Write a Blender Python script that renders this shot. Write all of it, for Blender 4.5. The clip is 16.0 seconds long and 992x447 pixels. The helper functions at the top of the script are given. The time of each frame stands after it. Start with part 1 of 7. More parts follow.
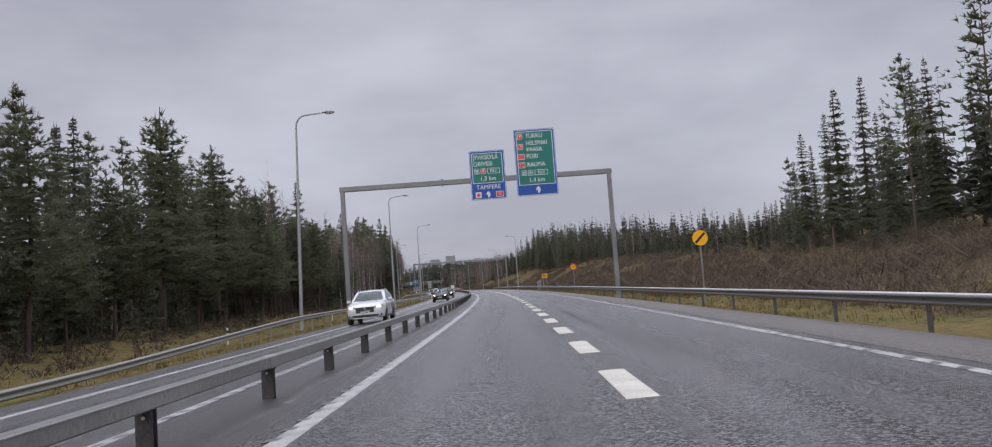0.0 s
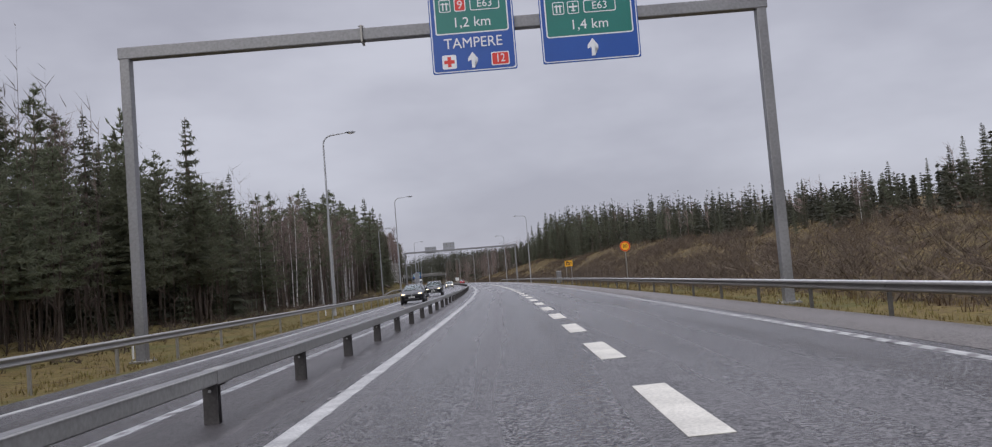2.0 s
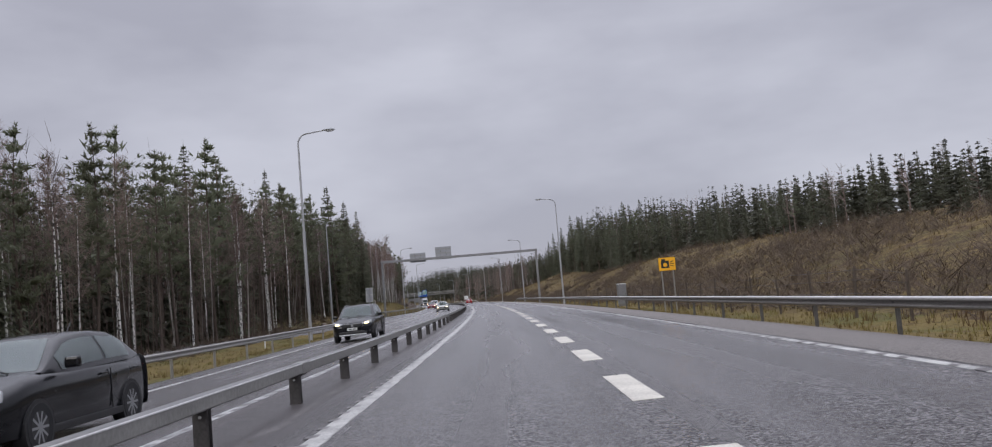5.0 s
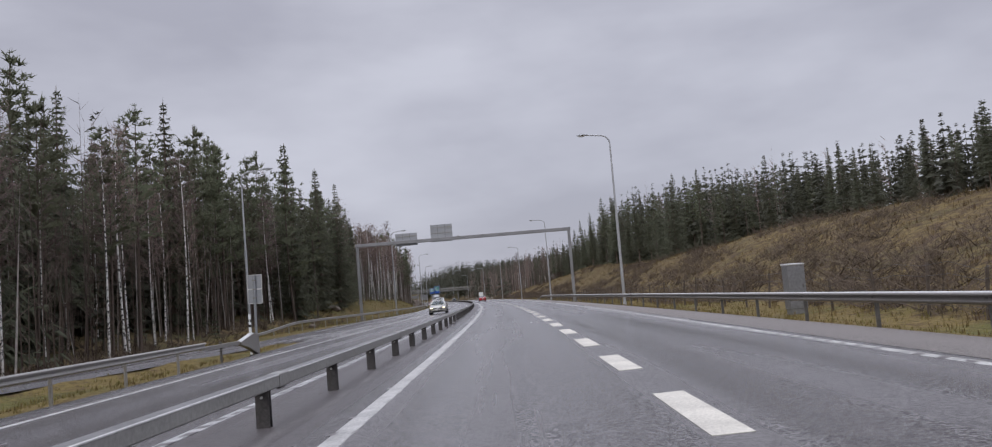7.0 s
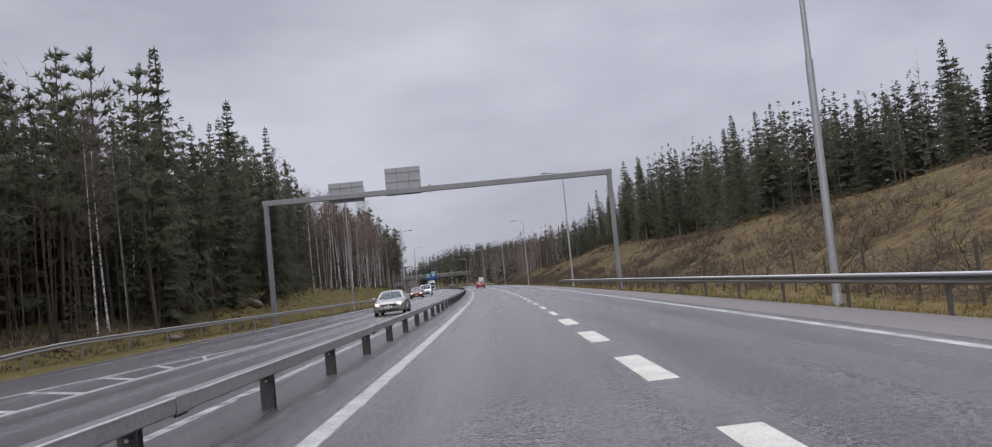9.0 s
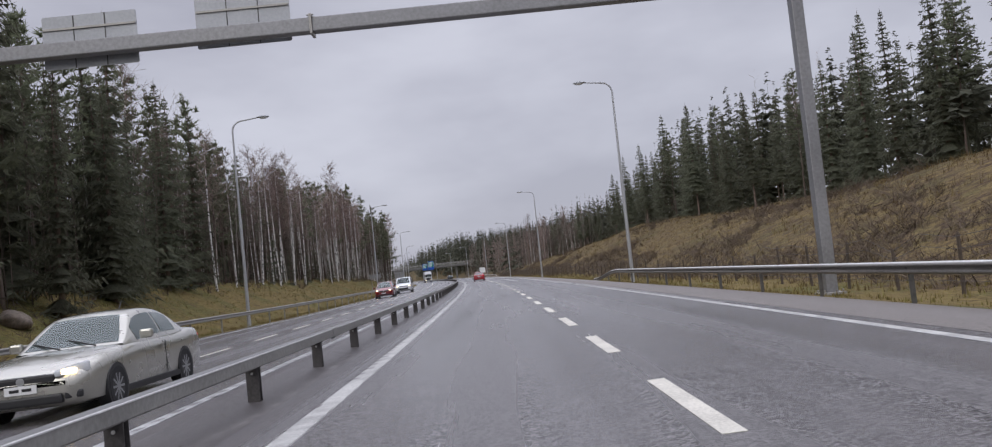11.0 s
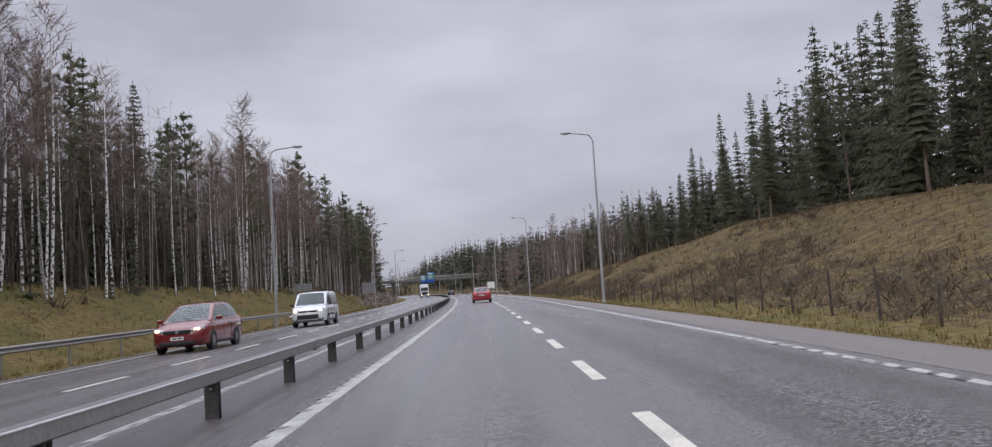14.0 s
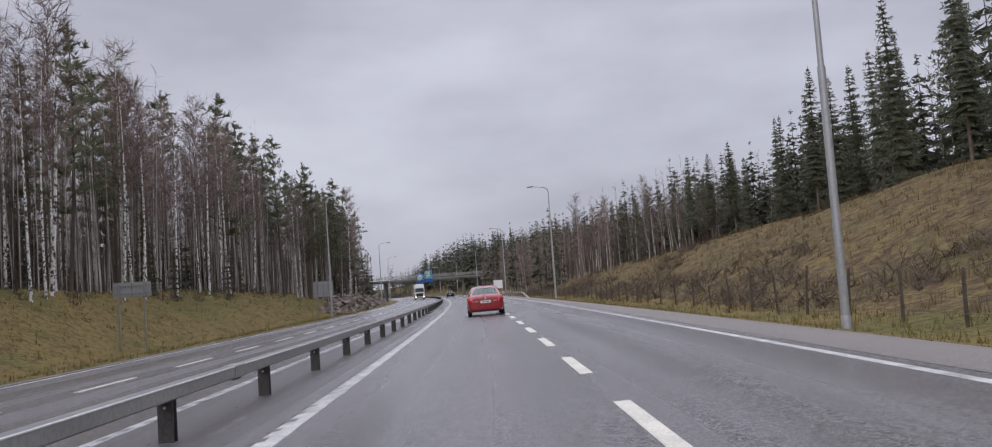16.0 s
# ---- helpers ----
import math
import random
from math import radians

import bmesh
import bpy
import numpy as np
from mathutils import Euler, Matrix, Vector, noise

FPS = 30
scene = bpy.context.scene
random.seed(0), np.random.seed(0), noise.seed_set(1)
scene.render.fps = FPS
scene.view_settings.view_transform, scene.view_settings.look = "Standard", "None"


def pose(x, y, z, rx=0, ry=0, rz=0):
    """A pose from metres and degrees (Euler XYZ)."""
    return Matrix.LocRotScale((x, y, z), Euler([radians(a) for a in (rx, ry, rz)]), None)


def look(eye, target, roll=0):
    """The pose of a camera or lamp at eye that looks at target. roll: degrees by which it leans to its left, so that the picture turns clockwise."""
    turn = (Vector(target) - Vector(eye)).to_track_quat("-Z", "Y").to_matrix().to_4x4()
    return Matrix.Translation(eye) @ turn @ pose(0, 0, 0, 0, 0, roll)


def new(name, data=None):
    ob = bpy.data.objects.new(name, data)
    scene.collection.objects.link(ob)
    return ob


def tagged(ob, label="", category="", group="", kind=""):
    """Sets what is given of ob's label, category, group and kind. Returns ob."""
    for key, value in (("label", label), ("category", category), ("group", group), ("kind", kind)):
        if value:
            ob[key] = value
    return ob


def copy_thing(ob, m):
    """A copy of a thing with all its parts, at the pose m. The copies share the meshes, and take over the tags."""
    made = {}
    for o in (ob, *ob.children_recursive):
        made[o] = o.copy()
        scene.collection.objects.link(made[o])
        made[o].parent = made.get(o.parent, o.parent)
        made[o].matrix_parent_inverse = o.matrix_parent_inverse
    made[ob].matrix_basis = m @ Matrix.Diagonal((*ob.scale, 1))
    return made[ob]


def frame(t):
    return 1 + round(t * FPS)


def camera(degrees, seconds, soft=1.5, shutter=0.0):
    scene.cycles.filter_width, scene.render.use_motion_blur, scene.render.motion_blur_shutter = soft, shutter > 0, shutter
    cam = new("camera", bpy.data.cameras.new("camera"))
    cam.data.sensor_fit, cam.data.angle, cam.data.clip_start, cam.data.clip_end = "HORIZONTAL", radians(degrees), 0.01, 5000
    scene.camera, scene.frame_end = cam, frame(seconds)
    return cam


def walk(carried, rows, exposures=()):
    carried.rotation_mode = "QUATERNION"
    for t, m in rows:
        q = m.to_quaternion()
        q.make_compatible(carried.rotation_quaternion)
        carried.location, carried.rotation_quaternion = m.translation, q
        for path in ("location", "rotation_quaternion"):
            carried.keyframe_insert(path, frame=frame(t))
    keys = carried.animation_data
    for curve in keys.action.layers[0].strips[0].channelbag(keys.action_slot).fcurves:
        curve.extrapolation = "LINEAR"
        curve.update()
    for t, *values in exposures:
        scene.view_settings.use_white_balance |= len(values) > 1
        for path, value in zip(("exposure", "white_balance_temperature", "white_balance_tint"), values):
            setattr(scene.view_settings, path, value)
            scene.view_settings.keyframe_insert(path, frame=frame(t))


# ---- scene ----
# camera: seconds, x, y, z, yaw, pitch, roll along the drive
cam = camera(58.43, 16.0, soft=1.15)
ROWS = [
    (0.0, 2.278, 0.000, 1.332, 0.976, 3.986, 4.117),
    (0.5, 2.329, 9.763, 1.333, 0.994, 3.799, 4.519),
    (1.0, 2.363, 19.428, 1.335, 1.279, 3.714, 5.164),
    (1.5, 2.163, 28.991, 1.332, 1.517, 3.613, 5.006),
    (2.0, 2.001, 38.454, 1.330, 1.570, 3.498, 4.618),
    (2.5, 1.826, 47.830, 1.328, 1.825, 4.368, 4.288),
    (3.0, 1.631, 57.197, 1.327, 1.865, 4.830, 4.437),
    (3.5, 1.572, 66.570, 1.330, 2.092, 4.844, 4.437),
    (4.0, 1.371, 75.945, 1.330, 2.211, 4.909, 4.530),
    (4.5, 1.051, 85.321, 1.329, 2.264, 4.775, 4.824),
    (5.0, 0.721, 94.735, 1.328, 2.554, 4.745, 4.819),
    (5.5, 0.354, 104.224, 1.327, 2.847, 4.716, 4.815),
    (6.0, -0.050, 113.786, 1.325, 3.138, 4.687, 4.810),
    (6.5, -0.491, 123.422, 1.324, 3.430, 4.657, 4.805),
    (7.0, -0.970, 133.132, 1.323, 3.721, 4.628, 4.801),
    (7.5, -1.437, 142.887, 1.323, 3.865, 4.444, 5.330),
    (8.0, -1.939, 152.652, 1.323, 3.970, 4.104, 5.569),
    (8.5, -2.470, 162.429, 1.323, 4.035, 3.965, 5.523),
    (9.0, -3.042, 172.216, 1.323, 3.922, 3.683, 5.486),
    (9.5, -3.610, 182.022, 1.324, 3.995, 3.535, 5.592),
    (10.0, -4.213, 191.850, 1.325, 4.066, 3.388, 5.698),
    (10.5, -4.849, 201.700, 1.326, 4.133, 3.241, 5.803),
    (11.0, -5.519, 211.572, 1.327, 4.199, 3.094, 5.909),
    (11.5, -6.223, 221.466, 1.328, 4.264, 2.946, 6.015),
    (12.0, -6.996, 231.389, 1.328, 4.411, 2.818, 5.697),
    (12.5, -7.772, 241.359, 1.329, 4.531, 2.731, 5.185),
    (13.0, -8.577, 251.372, 1.330, 4.630, 3.264, 3.848),
    (13.5, -9.466, 261.425, 1.329, 4.922, 4.141, 3.365),
    (14.0, -10.364, 271.517, 1.330, 4.865, 4.175, 3.526),
    (14.5, -11.297, 281.641, 1.330, 4.835, 4.223, 3.647),
    (15.0, -12.231, 291.800, 1.332, 4.983, 4.211, 3.697),
    (15.5, -13.360, 301.975, 1.330, 5.125, 4.211, 3.645),
    (16.0, -14.385, 312.20, 1.333, 5.225, 4.207, 4.045),
]
walk(cam, [(t, pose(x, y, z, 90 + pitch, roll, yaw)) for t, x, y, z, yaw, pitch, roll in ROWS], exposures=((0.0, -0.09), (7.0, -0.05), (12.0, 0.03), (16.0, 0.02)))

# ---- world and light: an even overcast sky after rain ----
world = bpy.data.worlds.new("overcast_sky")
scene.world = world
world.use_nodes = True
wn, wl = world.node_tree.nodes, world.node_tree.links
wn.clear()
SUN_EL, SUN_ROT = radians(24), radians(200)
sky = wn.new("ShaderNodeTexSky")
sky.sky_type, sky.sun_disc = "NISHITA", False
sky.sun_elevation, sky.sun_rotation = SUN_EL, SUN_ROT
wtc = wn.new("ShaderNodeTexCoord")
wmap = wn.new("ShaderNodeMapping")
wmap.inputs["Scale"].default_value = (1.0, 1.0, 2.6)
wnoise = wn.new("ShaderNodeTexNoise")
wnoise.inputs["Scale"].default_value, wnoise.inputs["Detail"].default_value = 2.1, 5.0
wnoise.inputs["Roughness"].default_value = 0.52
wramp = wn.new("ShaderNodeValToRGB")
wramp.color_ramp.elements[0].position, wramp.color_ramp.elements[0].color = 0.38, (0.440, 0.445, 0.530, 1)
wramp.color_ramp.elements[1].position, wramp.color_ramp.elements[1].color = 0.64, (0.62, 0.63, 0.725, 1)
wscale = wn.new("ShaderNodeVectorMath")
wscale.operation = "SCALE"
wscale.inputs["Scale"].default_value = 0.07
wmix = wn.new("ShaderNodeMix")
wmix.data_type = "RGBA"
wmix.inputs["Factor"].default_value = 0.94
wbg = wn.new("ShaderNodeBackground")
wout = wn.new("ShaderNodeOutputWorld")
wl.new(wtc.outputs["Generated"], wmap.inputs["Vector"])
wl.new(wmap.outputs["Vector"], wnoise.inputs["Vector"])
wl.new(wnoise.outputs["Fac"], wramp.inputs["Fac"])
wl.new(sky.outputs["Color"], wscale.inputs[0])
wl.new(wscale.outputs["Vector"], wmix.inputs["A"])
# an overcast sky grows brighter towards the zenith
wsep, wzen, wgain = wn.new("ShaderNodeSeparateXYZ"), wn.new("ShaderNodeMapRange"), wn.new("ShaderNodeVectorMath")
wgain.operation = "SCALE"
wzen.interpolation_type = "SMOOTHSTEP"
wzen.inputs["From Min"].default_value, wzen.inputs["From Max"].default_value = 0.30, 0.95
wzen.inputs["To Min"].default_value, wzen.inputs["To Max"].default_value = 1.0, 3.7
wl.new(wtc.outputs["Generated"], wsep.inputs[0])
wl.new(wsep.outputs["Z"], wzen.inputs["Value"])
wl.new(wramp.outputs["Color"], wgain.inputs[0])
wl.new(wzen.outputs["Result"], wgain.inputs["Scale"])
wl.new(wgain.outputs["Vector"], wmix.inputs["B"])
wl.new(wmix.outputs["Result"], wbg.inputs["Color"])
wl.new(wbg.outputs["Background"], wout.inputs["Surface"])
sun_data = bpy.data.lights.new("sun", "SUN")
sun_data.energy, sun_data.angle, sun_data.color = 0.8, radians(35), (1.0, 0.97, 0.93)
sun = new("sun", sun_data)
sun.matrix_world = look((0, 0, 60), (20, 60, 10))
sun.rotation_euler = (radians(90) - SUN_EL, 0, radians(180) - SUN_ROT)

# ---- materials ----
def material(name, base, rough=0.6, metal=0.0, vary=0.25, scale=3.0, fine=40.0, bump=0.0, rough_vary=0.0, spec=0.5,
             tint=None, island=False, per_object=0.0, stretch=(1, 1, 1), coat=0.0, bump_scale=None, thin=0.0):
    """A surface with colour variation at two scales, fine relief and uneven gloss."""
    m = bpy.data.materials.new(name)
    m.use_nodes = True
    n, l = m.node_tree.nodes, m.node_tree.links
    b = n["Principled BSDF"]
    b.inputs["Metallic"].default_value = metal
    b.inputs["Specular IOR Level"].default_value = spec
    b.inputs["Coat Weight"].default_value = coat
    b.inputs["Coat Roughness"].default_value = 0.06
    tc = n.new("ShaderNodeTexCoord")
    mp = n.new("ShaderNodeMapping")
    mp.inputs["Scale"].default_value = stretch
    l.new(tc.outputs["Object"], mp.inputs["Vector"])
    big, small = n.new("ShaderNodeTexNoise"), n.new("ShaderNodeTexNoise")
    for tex, sc, det in ((big, scale, 4.0), (small, fine, 3.0)):
        tex.inputs["Scale"].default_value, tex.inputs["Detail"].default_value = sc, det
        l.new(mp.outputs["Vector"], tex.inputs["Vector"])
    add = n.new("ShaderNodeMath")
    add.operation = "ADD"
    l.new(big.outputs["Fac"], add.inputs[0])
    l.new(small.outputs["Fac"], add.inputs[1])
    rg = n.new("ShaderNodeMapRange")
    rg.inputs["From Min"].default_value, rg.inputs["From Max"].default_value = 0.7, 1.3
    l.new(add.outputs[0], rg.inputs["Value"])
    mix = n.new("ShaderNodeMix")
    mix.data_type = "RGBA"
    other = tint or tuple(c * (1 - vary) for c in base)
    first = base if tint else tuple(c * (1 + vary) for c in base)
    mix.inputs["A"].default_value, mix.inputs["B"].default_value = (*other, 1), (*first, 1)
    l.new(rg.outputs["Result"], mix.inputs["Factor"])
    colour = mix.outputs["Result"]
    if island or per_object:
        hv = n.new("ShaderNodeHueSaturation")
        rnd = n.new("ShaderNodeNewGeometry").outputs["Random Per Island"] if island else n.new("ShaderNodeObjectInfo").outputs["Random"]
        mr = n.new("ShaderNodeMapRange")
        amount = per_object or 0.35
        mr.inputs["To Min"].default_value, mr.inputs["To Max"].default_value = 1 - amount, 1 + amount
        l.new(rnd, mr.inputs["Value"])
        l.new(mr.outputs["Result"], hv.inputs["Value"])
        mh = n.new("ShaderNodeMapRange")
        mh.inputs["To Min"].default_value, mh.inputs["To Max"].default_value = 0.485, 0.515
        l.new(rnd, mh.inputs["Value"])
        l.new(mh.outputs["Result"], hv.inputs["Hue"])
        l.new(colour, hv.inputs["Color"])
        colour = hv.outputs["Color"]
    l.new(colour, b.inputs["Base Color"])
    if rough_vary:
        rr = n.new("ShaderNodeMapRange")
        rr.inputs["From Min"].default_value, rr.inputs["From Max"].default_value = 0.3, 0.7
        rr.inputs["To Min"].default_value, rr.inputs["To Max"].default_value = rough - rough_vary, rough + rough_vary
        l.new(big.outputs["Fac"], rr.inputs["Value"])
        l.new(rr.outputs["Result"], b.inputs["Roughness"])
    else:
        b.inputs["Roughness"].default_value = rough
    if bump:
        bp = n.new("ShaderNodeBump")
        bp.inputs["Strength"].default_value, bp.inputs["Distance"].default_value = bump, 0.02
        src = small
        if bump_scale:
            src = n.new("ShaderNodeTexNoise")
            src.inputs["Scale"].default_value, src.inputs["Detail"].default_value = bump_scale, 2.0
            l.new(mp.outputs["Vector"], src.inputs["Vector"])
        l.new(src.outputs["Fac"], bp.inputs["Height"])
        l.new(bp.outputs["Normal"], b.inputs["Normal"])
    if thin:
        through_leaf, both = n.new("ShaderNodeBsdfTranslucent"), n.new("ShaderNodeMixShader")
        l.new(colour, through_leaf.inputs["Color"])
        both.inputs["Fac"].default_value = thin
        l.new(b.outputs["BSDF"], both.inputs[1])
        l.new(through_leaf.outputs["BSDF"], both.inputs[2])
        l.new(both.outputs["Shader"], n["Material Output"].inputs["Surface"])
    return m


def glass_material(name, colour, rough=0.03):
    m = bpy.data.materials.new(name)
    m.use_nodes = True
    b = m.node_tree.nodes["Principled BSDF"]
    b.inputs["Base Color"].default_value = (*colour, 1)
    b.inputs["Roughness"].default_value = rough
    b.inputs["Transmission Weight"].default_value = 0.94
    b.inputs["IOR"].default_value = 1.27
    return m


def lamp_material(name, colour, strength):
    m = bpy.data.materials.new(name)
    m.use_nodes = True
    b = m.node_tree.nodes["Principled BSDF"]
    b.inputs["Base Color"].default_value = (*colour, 1)
    b.inputs["Emission Color"].default_value = (*colour, 1)
    b.inputs["Emission Strength"].default_value = strength
    b.inputs["Roughness"].default_value = 0.15
    return m


def asphalt(name, light, dark, rough, patch, grit=None):
    """Wet asphalt laid along the road: aggregate grain, wheel tracks, damp streaks and patches."""
    m = bpy.data.materials.new(name)
    m.use_nodes = True
    n, l = m.node_tree.nodes, m.node_tree.links
    b = n["Principled BSDF"]
    uv = n.new("ShaderNodeUVMap")
    uv.uv_map = "road"

    def tex(scale, sx, sy, detail, rough_n=0.5):
        mp, t = n.new("ShaderNodeMapping"), n.new("ShaderNodeTexNoise")
        mp.inputs["Scale"].default_value = (sx, sy, 1)
        t.inputs["Scale"].default_value, t.inputs["Detail"].default_value, t.inputs["Roughness"].default_value = scale, detail, rough_n
        l.new(uv.outputs["UV"], mp.inputs["Vector"])
        l.new(mp.outputs["Vector"], t.inputs["Vector"])
        return t.outputs["Fac"]

    def math_node(op, x, y):
        k = n.new("ShaderNodeMath")
        k.operation = op
        for i, v in enumerate((x, y)):
            if isinstance(v, (int, float)):
                k.inputs[i].default_value = v
            else:
                l.new(v, k.inputs[i])
        return k.outputs[0]

    def rng(x, a, b2, c, d):
        k = n.new("ShaderNodeMapRange")
        for key, v in (("From Min", a), ("From Max", b2), ("To Min", c), ("To Max", d)):
            k.inputs[key].default_value = v
        l.new(x, k.inputs["Value"])
        return k.outputs["Result"]

    streak = tex(1.0, 1.3, 0.02, 4.0)
    blotch = tex(0.30, 1.0, 0.16, 3.0, 0.5)
    medium = tex(3.2, 1.0, 0.5, 3.0, 0.6)
    grain = tex(70.0, 1.0, 0.9, 2.0, 0.7)
    coarse = tex(26.0, 1.0, 1.0, 3.0, 0.75)
    chips = n.new("ShaderNodeTexVoronoi")
    chips.inputs["Scale"].default_value = 40.0
    l.new(uv.outputs["UV"], chips.inputs["Vector"])
    chip = n.new("ShaderNodeSeparateColor")
    l.new(chips.outputs["Color"], chip.inputs["Color"])
    sep = n.new("ShaderNodeSeparateXYZ")
    l.new(uv.outputs["UV"], sep.inputs[0])
    track = math_node("COSINE", math_node("MULTIPLY", math_node("ADD", sep.outputs["X"], -0.95), 3.60), 0.0)
    # open stone between the wheel tracks, closed and polished in them
    open_stone = rng(math_node("ADD", math_node("MULTIPLY", track, -0.5), math_node("MULTIPLY", tex(0.9, 1.0, 0.12, 3.0), 1.6)), 0.2, 1.4, 0.35, 1.25)
    rough_stone = math_node("ADD", math_node("MULTIPLY", grain, 1.1), math_node("ADD", math_node("MULTIPLY", coarse, 0.9), -1.0))
    worn = rng(sep.outputs["Y"], 45.0, 170.0, 1.0, 0.5)
    stones = math_node("MULTIPLY", math_node("ADD", rough_stone, math_node("MULTIPLY", math_node("ADD", chip.outputs["Red"], -0.55), 1.25)), math_node("MULTIPLY", open_stone, worn))
    mixed = math_node("ADD", math_node("ADD", math_node("MULTIPLY", streak, 0.42), math_node("MULTIPLY", blotch, 0.30)), math_node("ADD", math_node("MULTIPLY", medium, 0.14), stones))
    # open worn paving at the start of the drive, closer and paler further on
    newer = rng(sep.outputs["Y"], 45.0, 150.0, 0.0, 1.0)
    mixed = math_node("ADD", mixed, math_node("ADD", math_node("MULTIPLY", track, -0.035), math_node("MULTIPLY", newer, 0.13)))
    fac = rng(mixed, 0.06, 0.86, 0.0, 1.0)
    mix = n.new("ShaderNodeMix")
    mix.data_type = "RGBA"
    mix.inputs["A"].default_value, mix.inputs["B"].default_value = (*dark, 1), (*light, 1)
    l.new(fac, mix.inputs["Factor"])
    colour = mix.outputs["Result"]
    if grit is not None:
        wander = math_node("ADD", math_node("ADD", sep.outputs["X"], -grit), math_node("MULTIPLY", math_node("ADD", tex(0.5, 1.0, 1.0, 2.0), -0.5), 0.35))
        band = rng(math_node("ABSOLUTE", wander, 0.0), 0.0, 0.11, 1.0, 0.0)
        band = math_node("MULTIPLY", band, rng(math_node("ADD", tex(3.0, 1.0, 0.5, 5.0, 0.7), math_node("MULTIPLY", grain, 0.3)), 0.56, 0.80, 0.0, 0.75))
        pale = n.new("ShaderNodeMix")
        pale.data_type = "RGBA"
        pale.inputs["B"].default_value = (0.24, 0.225, 0.215, 1)
        l.new(band, pale.inputs["Factor"])
        l.new(colour, pale.inputs["A"])
        colour = pale.outputs["Result"]
    l.new(colour, b.inputs["Base Color"])
    wet = math_node("ADD", math_node("ADD", math_node("MULTIPLY", streak, 0.55), math_node("MULTIPLY", blotch, patch)), math_node("MULTIPLY", track, -0.08))
    l.new(rng(wet, 0.30, 0.75, rough - 0.11, rough + 0.13), b.inputs["Roughness"])
    bump = n.new("ShaderNodeBump")
    bump.inputs["Strength"].default_value, bump.inputs["Distance"].default_value = 0.75, 0.012
    l.new(math_node("ADD", math_node("MULTIPLY", stones, 1.5), math_node("MULTIPLY", grain, 0.3)), bump.inputs["Height"])
    l.new(bump.outputs["Normal"], b.inputs["Normal"])
    return m


ASPHALT = asphalt("wet_asphalt", (0.190, 0.179, 0.179), (0.016, 0.015, 0.0155), 0.24, 0.5)
SHOULDER = asphalt("muddy_shoulder", (0.215, 0.192, 0.176), (0.085, 0.075, 0.068), 0.52, 0.9)
OLD_ASPHALT = asphalt("stained_wet_asphalt", (0.128, 0.114, 0.112), (0.016, 0.014, 0.015), 0.25, 1.1, -0.72)
EDGE_PAINT = material("edge_line_paint", (0.535, 0.53, 0.50), 0.5, scale=2.2, fine=34.0, bump=0.3, tint=(0.19, 0.185, 0.18))
PAINT = material("road_marking_paint", (0.66, 0.63, 0.545), 0.55, vary=0.12, scale=1.4, fine=30.0, bump=0.4, tint=(0.40, 0.38, 0.33))
WORN_PAINT = material("worn_road_marking_paint", (0.52, 0.52, 0.51), 0.5, scale=1.6, fine=22.0, bump=0.3, tint=(0.16, 0.16, 0.16))
GALV = material("galvanised_steel", (0.27, 0.26, 0.242), 0.45, metal=0.45, vary=0.16, scale=1.5, fine=22.0, bump=0.06, rough_vary=0.1)
DULL_STEEL = material("dull_galvanised_post", (0.10, 0.095, 0.088), 0.6, metal=0.35, vary=0.25, scale=2.5, fine=20.0, bump=0.1)
DULL_RAIL = material("weathered_guardrail_steel", (0.185, 0.174, 0.16), 0.5, metal=0.4, vary=0.25, scale=1.2, fine=18.0, bump=0.06, rough_vary=0.1)
DARK_STEEL = material("weathered_steel_post", (0.065, 0.06, 0.058), 0.6, metal=0.3, vary=0.4, scale=3.0, fine=24.0, bump=0.15)
RAIL_STEEL = material("grimy_galvanised_beam", (0.255, 0.252, 0.238), 0.55, metal=0.25, vary=0.22, scale=0.8, fine=18.0, bump=0.08, rough_vary=0.12)
LAMP_STEEL = material("lamp_post_steel", (0.36, 0.365, 0.375), 0.5, metal=0.4, vary=0.12, scale=0.9, fine=14.0, bump=0.04)
GANTRY_STEEL = material("weathered_gantry_steel", (0.225, 0.225, 0.23), 0.5, metal=0.4, vary=0.2, scale=0.6, fine=12.0, bump=0.06, rough_vary=0.08)
PLASTIC_GREY = material("grey_plastic", (0.27, 0.28, 0.29), 0.45, vary=0.1, scale=3.0, fine=30.0)
PLASTIC_BLACK = material("black_plastic", (0.018, 0.018, 0.019), 0.45, vary=0.2, scale=5.0, fine=40.0, bump=0.05)


